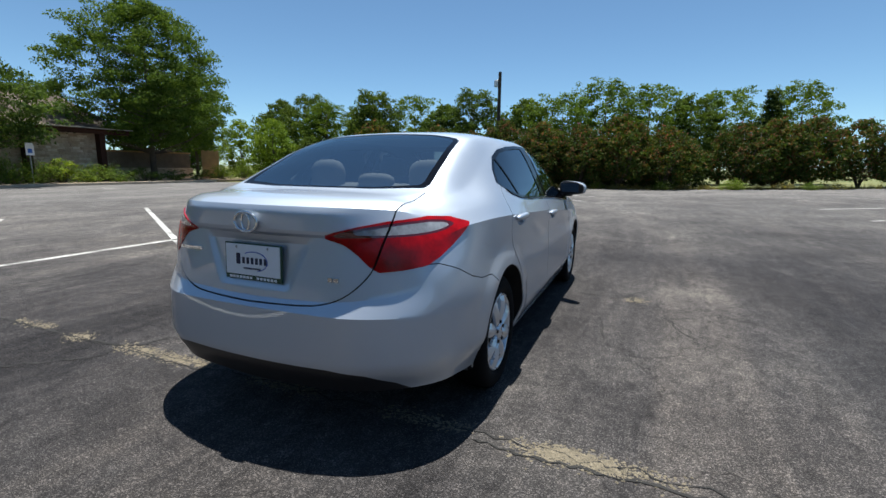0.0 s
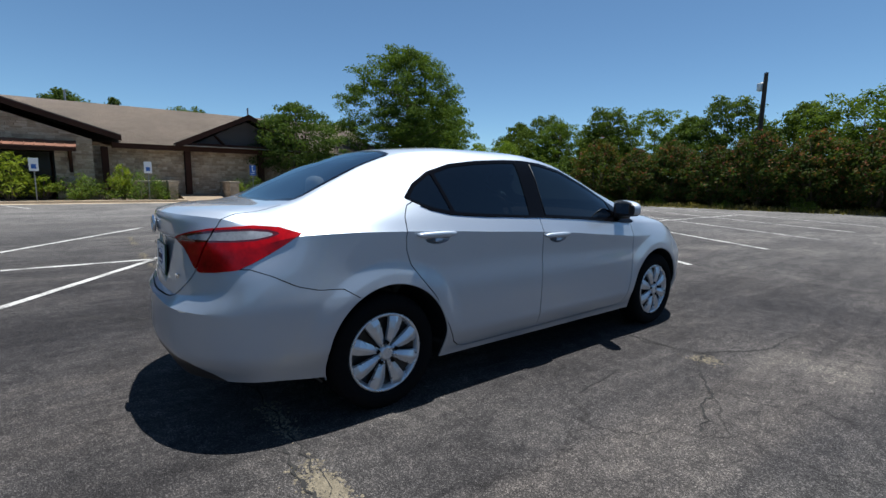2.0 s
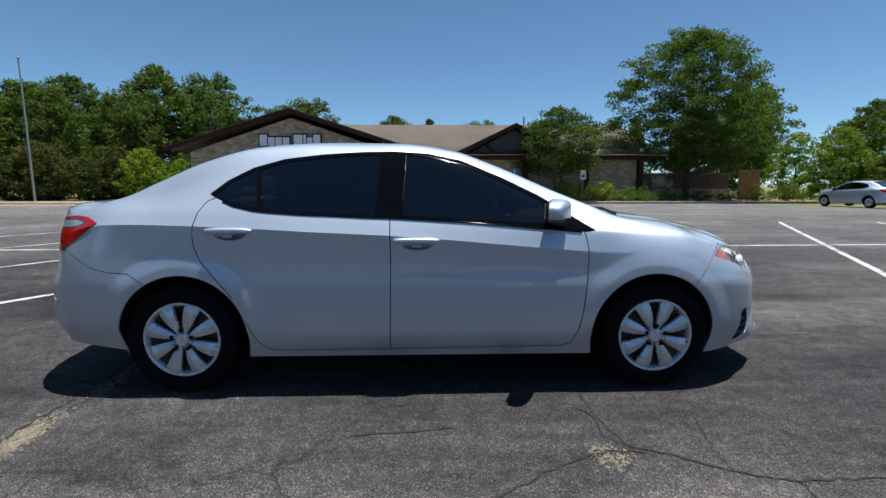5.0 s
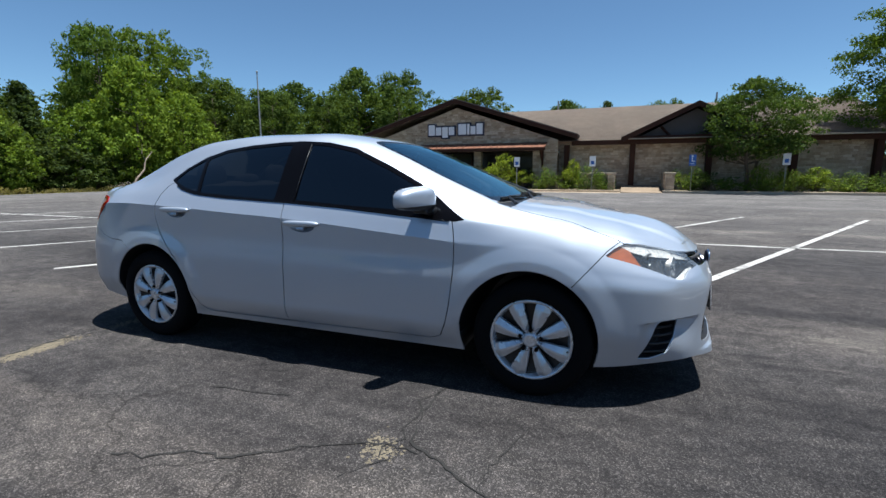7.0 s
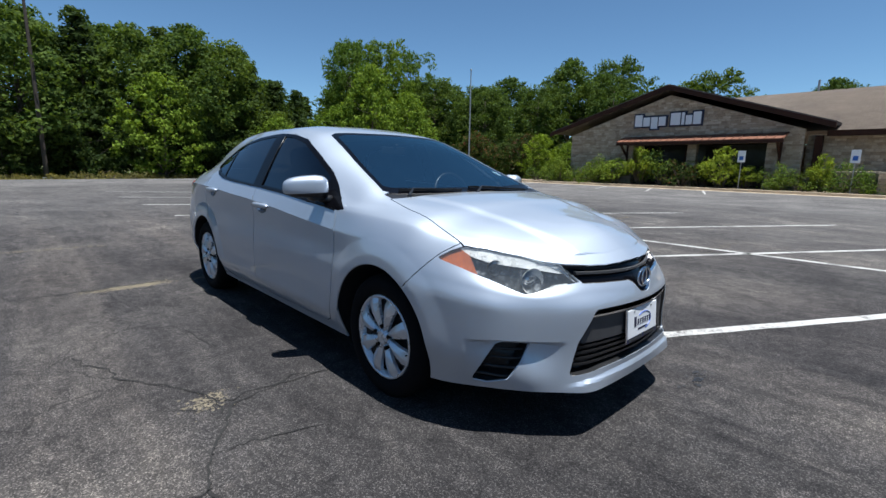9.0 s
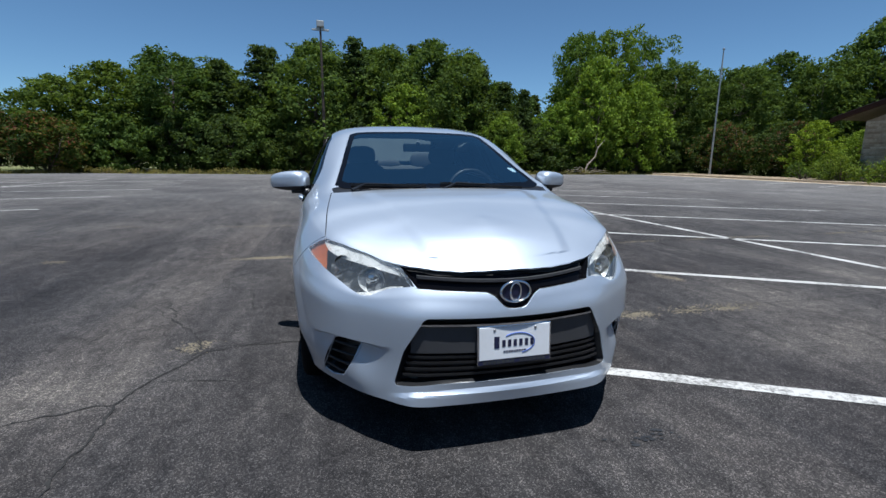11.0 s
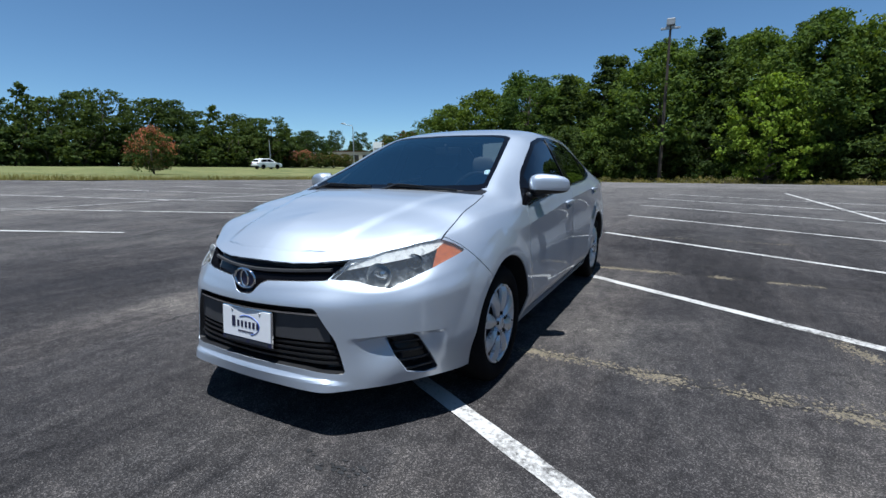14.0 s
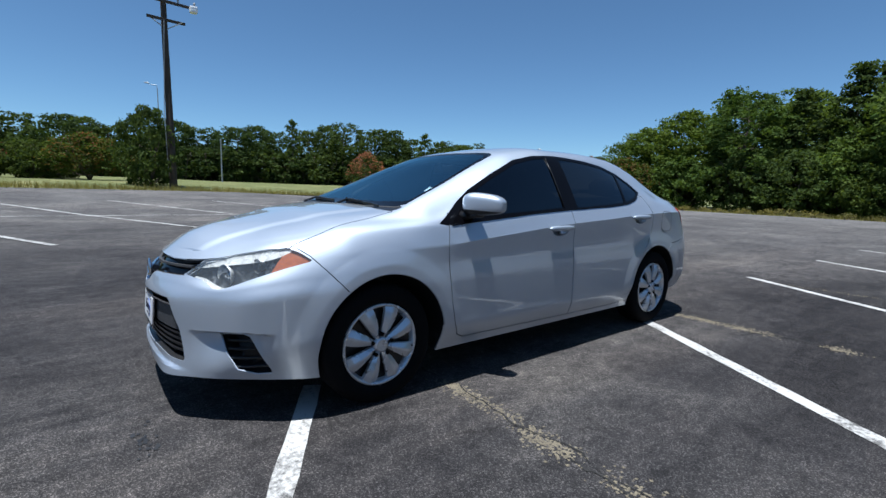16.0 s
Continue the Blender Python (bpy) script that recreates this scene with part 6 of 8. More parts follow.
def pressed(v):
    """Depth of the pressed forms at points of the skin: fog scoop, chin blade, plate recess."""
    x, y, z = v.T
    h = (x - y) * .7071
    front = y > 1.6
    under = np.interp(h, [-1.30, -1.22, -.88, -.74], [.434, .436, .452, .440]) - z
    scoop = .032 * smooth(under, 0, .012) * (1 - smooth(under, .03, .20)) * smooth(h, -1.21, -1.02) * (1 - smooth(h, -.84, -.75))
    chin = .013 * smooth(-polygon_distance(x, z, CHIN), 0, .02) * (1 - smooth(x, .40, .52))
    recess = .013 * smooth(-polygon_distance(x, z, RECESS), 0, .034)
    return np.where(front, scoop - chin, np.where(y < -1.9, recess, 0))


def rounded(outline, times=2):
    """The outline with its corners cut to a smooth curve."""
    for _ in range(times):
        out = []
        for (x0, y0), (x1, y1) in zip(outline, outline[1:] + outline[:1]):
            out += [(x0 * .75 + x1 * .25, y0 * .75 + y1 * .25), (x0 * .25 + x1 * .75, y0 * .25 + y1 * .75)]
        outline = out
    return outline


def bowl(v, outline, kind, depth):
    """Depth of an opening's floor, which rises to the skin at its rim."""
    a = (v[:, 0] - v[:, 1]) * .7071 if kind == "nose" else v[:, 0]
    return pressed(v) + .003 + depth * smooth(-polygon_distance(a, v[:, 2], outline), 0, .014)


car = thing("sedan", "silver four-door compact sedan parked across the bays, clean and glossy", "car")
GAP = 0.0056
# wheel openings
for wy, wz in (WHEEL_F, WHEEL_R):
    ring = [(wy + 0.362 * math.cos(a), wz + 0.362 * math.sin(a)) for a in np.linspace(-0.35, math.pi + 0.35, 40)] + [(wy - 0.345, 0.0), (wy + 0.345, 0.0)]
    _, quads = cut_out(quads, "side", ring, lambda x, y, z: 0.5 - x)
# glass openings
SCREEN = [(-.1, 1.185), (.35, 1.17), (.60, 1.13), (.652, 1.085), (.632, .985), (.56, .58), (.508, .30), (.46, .265), (.2, .285), (-.1, .29)]
SCREEN_IN = [(-.1, 1.11), (.35, 1.095), (.575, 1.06), (.61, 1.03), (.598, .97), (.525, .58), (.475, .335), (.44, .315), (.2, .325), (-.1, .33)]
screen_all, quads = cut_out(quads, "top", SCREEN, lambda x, y, z: 0.9 - z)
BACKLIGHT = [(-.1, -1.075), (.3, -1.085), (.48, -1.115), (.515, -1.15), (.55, -1.40), (.583, -1.70), (.57, -1.745), (.3, -1.79), (-.1, -1.80)]
BACKLIGHT_IN = [(-.1, -1.105), (.3, -1.115), (.46, -1.14), (.483, -1.17), (.512, -1.40), (.54, -1.675), (.53, -1.71), (.3, -1.755), (-.1, -1.765)]
back_all, quads = cut_out(quads, "top", BACKLIGHT, lambda x, y, z: 0.9 - z)
DLO = [(.985, .925), (.90, .975), (.80, 1.045), (.68, 1.118), (.48, 1.216), (.23, 1.322), (.03, 1.362), (-.16, 1.374), (-.32, 1.372), (-.57, 1.357), (-.79, 1.330), (-.965, 1.280), (-1.10, 1.205), (-1.185, 1.128), (-1.12, 1.098), (-1.03, 1.062), (-.90, 1.036), (-.65, 1.018), (-.187, 1.000), (.218, .976), (.606, .946), (.93, .915)]
dlo_all, quads = cut_out(quads, "side", DLO, lambda x, y, z: 0.45 - x)
# lamps and front openings
HEADLAMP = [(-1.248, .682), (-1.215, .712), (-1.166, .748), (-1.0, .786), (-.86, .812), (-.756, .826), (-.69, .803), (-.628, .768), (-.74, .735), (-.86, .694), (-.97, .652), (-1.03, .633), (-1.075, .634), (-1.11, .652), (-1.15, .668)]
head_all, quads = cut_out(quads, "nose", HEADLAMP, lambda x, y, z: np.maximum(1.45 - y, 0.3 - x))
SLOT = [(-.2, .80), (.30, .80), (.455, .765), (.432, .748), (.388, .690), (.375, .674), (.25, .668), (.115, .664), (.085, .65), (.052, .612), (.03, .602), (-.2, .600)]
MOUTH = [(-.2, .574), (.352, .570), (.366, .562), (.435, .445), (.442, .43), (.478, .30), (.472, .288), (.3, .300), (-.2, .306)]
mouth_all, quads = cut_out(quads, "front", MOUTH, lambda x, y, z: 1.9 - y)
FOG = [(-1.04, .430), (-.915, .438), (-.88, .424), (-.793, .262), (-.80, .240), (-.86, .240), (-.945, .264), (-1.0, .345)]
fog_all, quads = cut_out(quads, "nose", FOG, lambda x, y, z: 1.6 - y)
TAIL = [(-1.338, .930), (-1.29, .950), (-1.20, .972), (-1.083, .992), (-.90, 1.006), (-.785, .999), (-.678, .970), (-.735, .925), (-.80, .880), (-.87, .838), (-.93, .810), (-1.03, .797), (-1.128, .790), (-1.165, .815), (-1.205, .86), (-1.25, .898), (-1.30, .915)]
tail_all, quads = cut_out(quads, "tail", TAIL, lambda x, y, z: np.maximum(y + 1.5, 0.2 - x))
VALANCE = [(-.2, .392), (.40, .388), (.54, .370), (.64, .325), (.70, .27), (.74, .1), (-.2, .1)]
valance, quads = cut_out(quads, "front", VALANCE, lambda x, y, z: y + 1.7)
# panels, with open joints between them
joints = []
HOOD = [(-.3, 1.205), (.62, 1.198), (.675, 1.185), (.692, 1.35), (.708, 1.55), (.722, 1.785), (.70, 1.815), (.58, 1.945), (.52, 2.01), (.45, 2.066), (.40, 2.10), (.3, 2.146), (.2, 2.177), (.1, 2.193), (0, 2.198), (-.3, 2.198)]
hood, quads, j = cut_out(quads, "top", HOOD, lambda x, y, z: 0.66 - z, GAP)
joints += j
slot_all, quads = cut_out(quads, "front", SLOT, lambda x, y, z: 1.9 - y)
COWL = [(-.3, 1.21), (.66, 1.20), (.672, 1.12), (.60, 1.10), (-.3, 1.15)]
cowl, quads = cut_out(quads, "top", COWL, lambda x, y, z: 0.9 - z)
LID = [(-.3, .632), (.28, .640), (.40, .662), (.48, .705), (.553, .785), (.575, .87), (.602, .985), (.606, 1.06), (.606, 1.3), (-.3, 1.3)]
LID = rounded(LID)
lid, quads, j = cut_out(quads, "front", LID, lambda x, y, z: y + 1.80, GAP)
joints += j
tail_lid, tail_body, j = cut_out(tail_all, "front", LID, lambda x, y, z: y + 1.80, 0.008)
joints += j
bumper_f, quads, j = cut_out(quads, "side", [(1.40, .455), (1.53, .60), (1.70, .79), (1.78, .85), (3, .85), (3, 0), (1.4, 0)], lambda x, y, z: 1.3 - y, GAP * 0.8)
joints += j
bumper_r, quads, j = cut_out(quads, "side", [(-1.45, .60), (-1.60, .697), (-1.72, .704), (-1.82, .732), (-1.92, .785), (-2.0, .815), (-3, .815), (-3, 0), (-1.45, 0)], lambda x, y, z: y + 1.4, GAP * 0.8)
joints += j
DOOR_F = [(.90, .98), (.925, .88), (.936, .807), (.932, .65), (.912, .47), (.888, .36), (.855, .285), (.80, .262), (-.180, .250), (-.172, .55), (-.168, .80), (-.174, 1.06), (.5, 1.01)]
DOOR_R = [(-.174, 1.06), (-.168, .80), (-.172, .55), (-.180, .250), (-.80, .246), (-.86, .256), (-.905, .292), (-.965, .412), (-1.054, .587), (-1.15, .70), (-1.212, .778), (-1.238, .86), (-1.240, .92), (-1.222, 1.03), (-1.185, 1.09), (-1.12, 1.118), (-1.0, 1.10), (-.6, 1.05)]
door_f, quads, j = cut_out(quads, "side", DOOR_F, lambda x, y, z: 0.6 - x, GAP)
joints += j
door_r, quads, j = cut_out(quads, "side", DOOR_R, lambda x, y, z: 0.6 - x, GAP)
joints += j
# hollows behind the door handles
CUPS = {"front": (-.020, .858, .088, .036), "rear": (-1.038, .915, .088, .036)}


def cup_outline(kind):
    cy, cz, ry, rz = CUPS[kind]
    return [(cy + ry * math.cos(k * math.tau / 24), cz + rz * math.sin(k * math.tau / 24)) for k in range(24)]


def cup_depth(kind):
    cy, cz, ry, rz = CUPS[kind]
    return lambda v: 0.026 * np.clip(1 - (((v[:, 1] - cy) / ry) ** 2 + ((v[:, 2] - cz) / rz) ** 2) ** 1.5, 0, 1)


cup_f, door_f = cut_out(door_f, "side", cup_outline("front"), lambda x, y, z: 0.6 - x)
cup_r, door_r = cut_out(door_r, "side", cup_outline("rear"), lambda x, y, z: 0.6 - x)
fender, quads = cut_out(quads, "side", [(.86, 0), (.86, .95), (1.03, 1.02), (2.4, 1.02), (2.4, 0)], lambda x, y, z: 0.66 - x)
FLAP = [(-1.40, .83), (-1.40, .95), (-1.44, .975), (-1.54, .975), (-1.58, .95), (-1.58, .83), (-1.54, .805), (-1.44, .805)]
flap, body_rest, flap_joint = cut_out(quads, "side", FLAP, lambda x, y, z: 0.6 - x, 0.005)
quads = body_rest + flap + flap_joint
THICK = 0.010
for kind, outline in (("nose", SCOOP), ("front", CHIN)):
    a, b = cut_out(bumper_f, kind, outline, lambda x, y, z: 1.6 - y)
    bumper_f = a + b
a, b = cut_out(lid, "front", RECESS, lambda x, y, z: y + 1.9)
lid = a + b
build("hood", hood, PAINT, car, both=True, thick=THICK)
build("trunk_lid", lid, PAINT, car, pressed, both=True, thick=THICK)
front_bumper = build("front_bumper", bumper_f, PAINT, car, pressed, both=True, thick=THICK)
rear_bumper = build("rear_bumper", bumper_r, PAINT, car, both=True, thick=THICK)
build("rear_valance", valance, BLACK, rear_bumper, both=True, thick=THICK, label="black plastic lower bumper strip")
build("body_shell", quads, PAINT, car, both=True, thick=THICK)
build("cowl", cowl, BLACK, car, 0.006, both=True, thick=THICK, label="black plastic cowl under the windscreen")
build("fuel_flap", flap, PAINT, car, -0.0014, left=True, thick=.003)
build("flap_joint", flap_joint, BLACK, car, -0.0004, left=True)
build("inner_frame", joints + hood + lid + bumper_f + bumper_r + door_f + door_r + fender + quads + valance, CABIN, car, lambda v: 0.024 + np.maximum(pressed(v), 0), both=True, label="dark inner frame behind the panel joints", plain=True)


def divide(polys, kind, outline, where=None):
    return cut_out(polys, kind, outline, where)


screen_in, screen_frit = divide(screen_all, "top", SCREEN_IN)
wind = build("windscreen", screen_in, GLASS_FRONT, car, 0.003, both=True, label="large clear windscreen with a dark border")
build("glass_border", screen_frit, GLOSS_BLACK, wind, 0.003, both=True)
back_in, back_frit = divide(back_all, "top", BACKLIGHT_IN)
rw = build("rear_window", back_in, GLASS_REAR, car, 0.003, both=True, label="dark tinted rear window")
build("glass_border", back_frit, GLOSS_BLACK, rw, 0.003, both=True)
for o in (wind, rw):
    o.visible_shadow = False
FRONT_PANE = [(.70, .965), (.70, 1.085), (.48, 1.192), (.23, 1.298), (.03, 1.340), (-.085, 1.350), (-.10, 1.012), (.218, .990)]
REAR_PANE = [(-.255, 1.010), (-.232, 1.352), (-.33, 1.351), (-.57, 1.336), (-.79, 1.310), (-.925, 1.268), (-.875, 1.048), (-.65, 1.032)]
QUARTER_PANE = [(-.900, 1.052), (-.950, 1.268), (-1.085, 1.192), (-1.150, 1.127), (-1.10, 1.105), (-1.03, 1.080)]
front_pane, rest = divide(dlo_all, "side", FRONT_PANE)
rear_pane, rest = divide(rest, "side", REAR_PANE)
quarter_pane, rest = divide(rest, "side", QUARTER_PANE)
AMBER_ZONE = [(-.865, .60), (-.715, .90), (-.5, .90), (-.5, .60)]
TOP_STRIP = [(-1.19, .716), (-1.1, .728), (-1.0, .742), (-.86, .763), (-.78, .785), (-.715, .822), (-.70, .90), (-1.3, .90), (-1.22, .716)]
FOOT_STRIP = [(-1.20, .60), (-1.20, .684), (-1.135, .676), (-1.09, .660), (-1.05, .650), (-1.0, .645), (-.96, .60)]
TAIL_CLEAR = [(-1.30, .930), (-1.255, .948), (-1.17, .964), (-1.085, .976), (-1.0, .984), (-.90, .988), (-.825, .983), (-.775, .970), (-.82, .952), (-.87, .942), (-.95, .936), (-1.083, .933), (-1.25, .932)]
tail_white_l, tail_red_l, tail_seam_l = cut_out(tail_lid, "tail", TAIL_CLEAR, None, 0.009)
tail_white_b, tail_red_b, tail_seam_b = cut_out(tail_body, "tail", TAIL_CLEAR, None, 0.009)
strip_zone, head_rest = divide(head_all, "nose", TOP_STRIP)
amber_zone, head_rest = divide(head_rest, "nose", AMBER_ZONE)
foot_zone, head_rest = divide(head_rest, "nose", FOOT_STRIP)


CACHE = {}


def surface(kind, a, b, where):
    """The skin's place and outward direction at a spot of one view."""
    if not CACHE or CACHE["n"] != len(skin.p):
        CACHE.update(n=len(skin.p), c=skin.coords(), m=np.array(skin.n), v={})
    if kind not in CACHE["v"]:
        CACHE["v"][kind] = view(kind)
    u, v, x, y, z = CACHE["v"][kind]
    d = (u - a) ** 2 + (v - b) ** 2 + np.where(where(x, y, z), 0, 100)
    k = np.argpartition(d, 6)[:6]
    w = 1 / (d[k] + 1e-7)
    w /= w.sum()
    return Vector((CACHE["c"][k] * w[:, None]).sum(0)), Vector((CACHE["m"][k] * w[:, None]).sum(0)).normalized()


def mirrored(bm):
    for v in bm.verts:
        v.co.x = -v.co.x
    bmesh.ops.reverse_faces(bm, faces=bm.faces[:])
    return bm


def ellipsoid(center, radii, power=2.6, rings=18, segs=28):
    bm = bmesh.new()
    def f(t):
        return math.copysign(abs(t) ** (2 / power), t)
    rows = []
    for i in range(rings + 1):
        a = -math.pi / 2 + math.pi * i / rings
        rows.append([bm.verts.new((center[0] + radii[0] * f(math.cos(a)) * f(math.cos(b)), center[1] + radii[1] * f(math.cos(a)) * f(math.sin(b)), center[2] + radii[2] * f(math.sin(a)))) for b in [k * math.tau / segs for k in range(segs)]])
    for ra, rb in zip(rows, rows[1:]):
        for k in range(segs):
            bm.faces.new((ra[k], ra[(k + 1) % segs], rb[(k + 1) % segs], rb[k]))
    bmesh.ops.remove_doubles(bm, verts=bm.verts[:], dist=0.0003)
    bmesh.ops.recalc_face_normals(bm, faces=bm.faces[:])
    return bm


def lathe(profile, segs=64, close=False):
    """A ring turned about the x axis from (x, radius) points."""
    bm = bmesh.new()
    rows = [[bm.verts.new((x, r * math.cos(a), r * math.sin(a))) for a in [k * math.tau / segs for k in range(segs)]] for x, r in profile]
    for ra, rb in zip(rows, rows[1:]):
        for k in range(segs):
            bm.faces.new((ra[k], rb[k], rb[(k + 1) % segs], ra[(k + 1) % segs]))
    if close:
        bm.faces.new(rows[-1])
    bmesh.ops.recalc_face_normals(bm, faces=bm.faces[:])
    return bm


def wheel(y, left):
    """Tyre with a full plastic cover of eight blades; the outer face looks to +x."""
    e = new("wheel")
    e.parent = car
    e["label"] = "tyre on a silver eight-blade wheel cover"
    e.matrix_basis = pose(-0.85 if left else 0.85, y, 0.314, 0, 0, 180 if left else 0)
    tyre = lathe([(-.195, .20), (-.205, .25), (-.195, .285), (-.175, .305), (-.15, .3135), (-.06, .3145), (-.03, .3135), (-.008, .306), (.006, .288), (.012, .262), (.010, .24), (.002, .222), (-.012, .213), (-.02, .205)])
    part("tyre", tyre, RUBBER, e, smooth=True)
    part("rim_ring", lathe([(-.02, .212), (-.004, .2155), (.001, .212), (.001, .204), (-.006, .199), (-.03, .188)]), HUBCAP, e, smooth=True)
    bm = lathe([(-.03, .198), (-.045, .15), (-.045, .06), (-.03, .02), (-.03, .004)], 48)
    part("cover_well", bm, BLACK, e, smooth=True)
    bm = bmesh.new()
    rows = []
    for r, w, x in ((.030, .010, -.006), (.056, .018, -.001), (.095, .028, .006), (.135, .036, .009), (.172, .0425, .005), (.204, .044, -.006)):
        rows.append([bm.verts.new((x + lift, r, s * w)) for s, lift in ((-1, -.024), (-.92, -.008), (-.15, .005), (.15, .005), (.92, -.008), (1, -.024))])
    for ra, rb in zip(rows, rows[1:]):
        for q in range(5):
            bm.faces.new((ra[q], rb[q], rb[q + 1], ra[q + 1]))
    bm.normal_update()
    if sum(f.normal.x for f in bm.faces) < 0:
        bmesh.ops.reverse_faces(bm, faces=bm.faces[:])
    blade = part("cover_blade", bm, HUBCAP, e)
    for k in range(8):
        o = blade if k == 0 else new("cover_blade", blade.data)
        o.parent = e
        o.matrix_basis = Matrix.Rotation((k + 0.5) * math.tau / 8 + 0.05, 4, "X")
    part("hub_cap", lathe([(-.012, .044), (-.002, .041), (.006, .034), (.010, .028), (.008, .024), (.010, .016), (.011, .004)], 40, True), HUBCAP, e, smooth=True)
    for k in range(5):
        a = k * math.tau / 5 + 0.3
        bm = bmesh.new()
        tube(bm, [(-.02, .057 * math.cos(a), .057 * math.sin(a)), (.0105, .057 * math.cos(a), .057 * math.sin(a))], .0105, 10)
        part("lug_recess", bm, GLOSS_BLACK, e)
    part("valve", tube(bmesh.new(), [(-.01, .19, -.04), (.004, .186, -.039)], .004, 6), BLACK, e)
    return e


def headlamp(left):
    e = new("headlight")
    e.parent = car
    e["label"] = "slightly hazed swept-back headlight with an amber corner"
    build("lens", head_all, LENS, e, 0.001, left=left).visible_shadow = False
    build("housing", head_rest, LAMP_FACETS, e, 0.040, left=left)
    build("lower_strip", foot_zone, LAMP_SILVER, e, 0.014, left=left)
    build("upper_strip", strip_zone, LAMP_SILVER, e, 0.012, left=left)
    build("corner_reflector", amber_zone, AMBER, e, 0.012, left=left, label="amber corner reflector")
    def put(name, bm, mat, sm=True):
        part(name, mirrored(bm) if left else bm, mat, e, smooth=sm)
    for off, r, mat, nm in ((-.03, .056, LAMP_SILVER, "low_beam_bowl"), (.13, .034, LAMP_FACETS, "high_beam_bowl")):
        cc, n2 = surface("nose", -1.02 + off, .695 + off * 0.32, lambda x, y, z: y > 1.5)
        d = Vector((0.30, 0.95, 0)).normalized()
        m = Matrix.Translation(cc - d * 0.028) @ d.to_track_quat("X", "Z").to_matrix().to_4x4()
        bm = lathe([(.012, r), (0.002, r * .92), (-.02, r * .6), (-.028, r * .2), (-.028, .002)], 28)
        bmesh.ops.transform(bm, matrix=m, verts=bm.verts[:])
        put(nm, bm, mat)
        bm = ellipsoid((0, 0, 0), (r * .34, r * .62, r * .5), 2.0, 10, 20)
        bmesh.ops.transform(bm, matrix=m @ Matrix.Translation((-.012, 0, 0)), verts=bm.verts[:])
        put("bulb_cover", bm, CHROME if off < 0 else LAMP_FACETS)
    bm = bmesh.new()
    pts = []
    for h, z in ((-1.235, .684), (-1.20, .708), (-1.165, .735), (-1.1, .752)):
        s, n2 = surface("nose", h, z, lambda x, y, z: y > 1.5)
        pts.append(s - n2 * 0.012)
    tube(bm, pts, [.004, .006, .006, .003], 6)
    put("inner_chrome", bm, CHROME)
    return e


def tail_lamp(left):
    e = new("tail_light")
    e.parent = car
    e["label"] = "wide red and clear tail light wrapping the corner"
    for red, white, seam in ((tail_red_b, tail_white_b, tail_seam_b), (tail_red_l, tail_white_l, tail_seam_l)):
        build("lens_seam", seam, DARK_RED, e, -0.0035, left=left)
        build("red_lens", red, RED_LENS, e, -0.004, left=left, thick=.006)
        build("clear_lens", white, WHITE_LENS, e, -0.003, left=left, thick=.006)
    return e


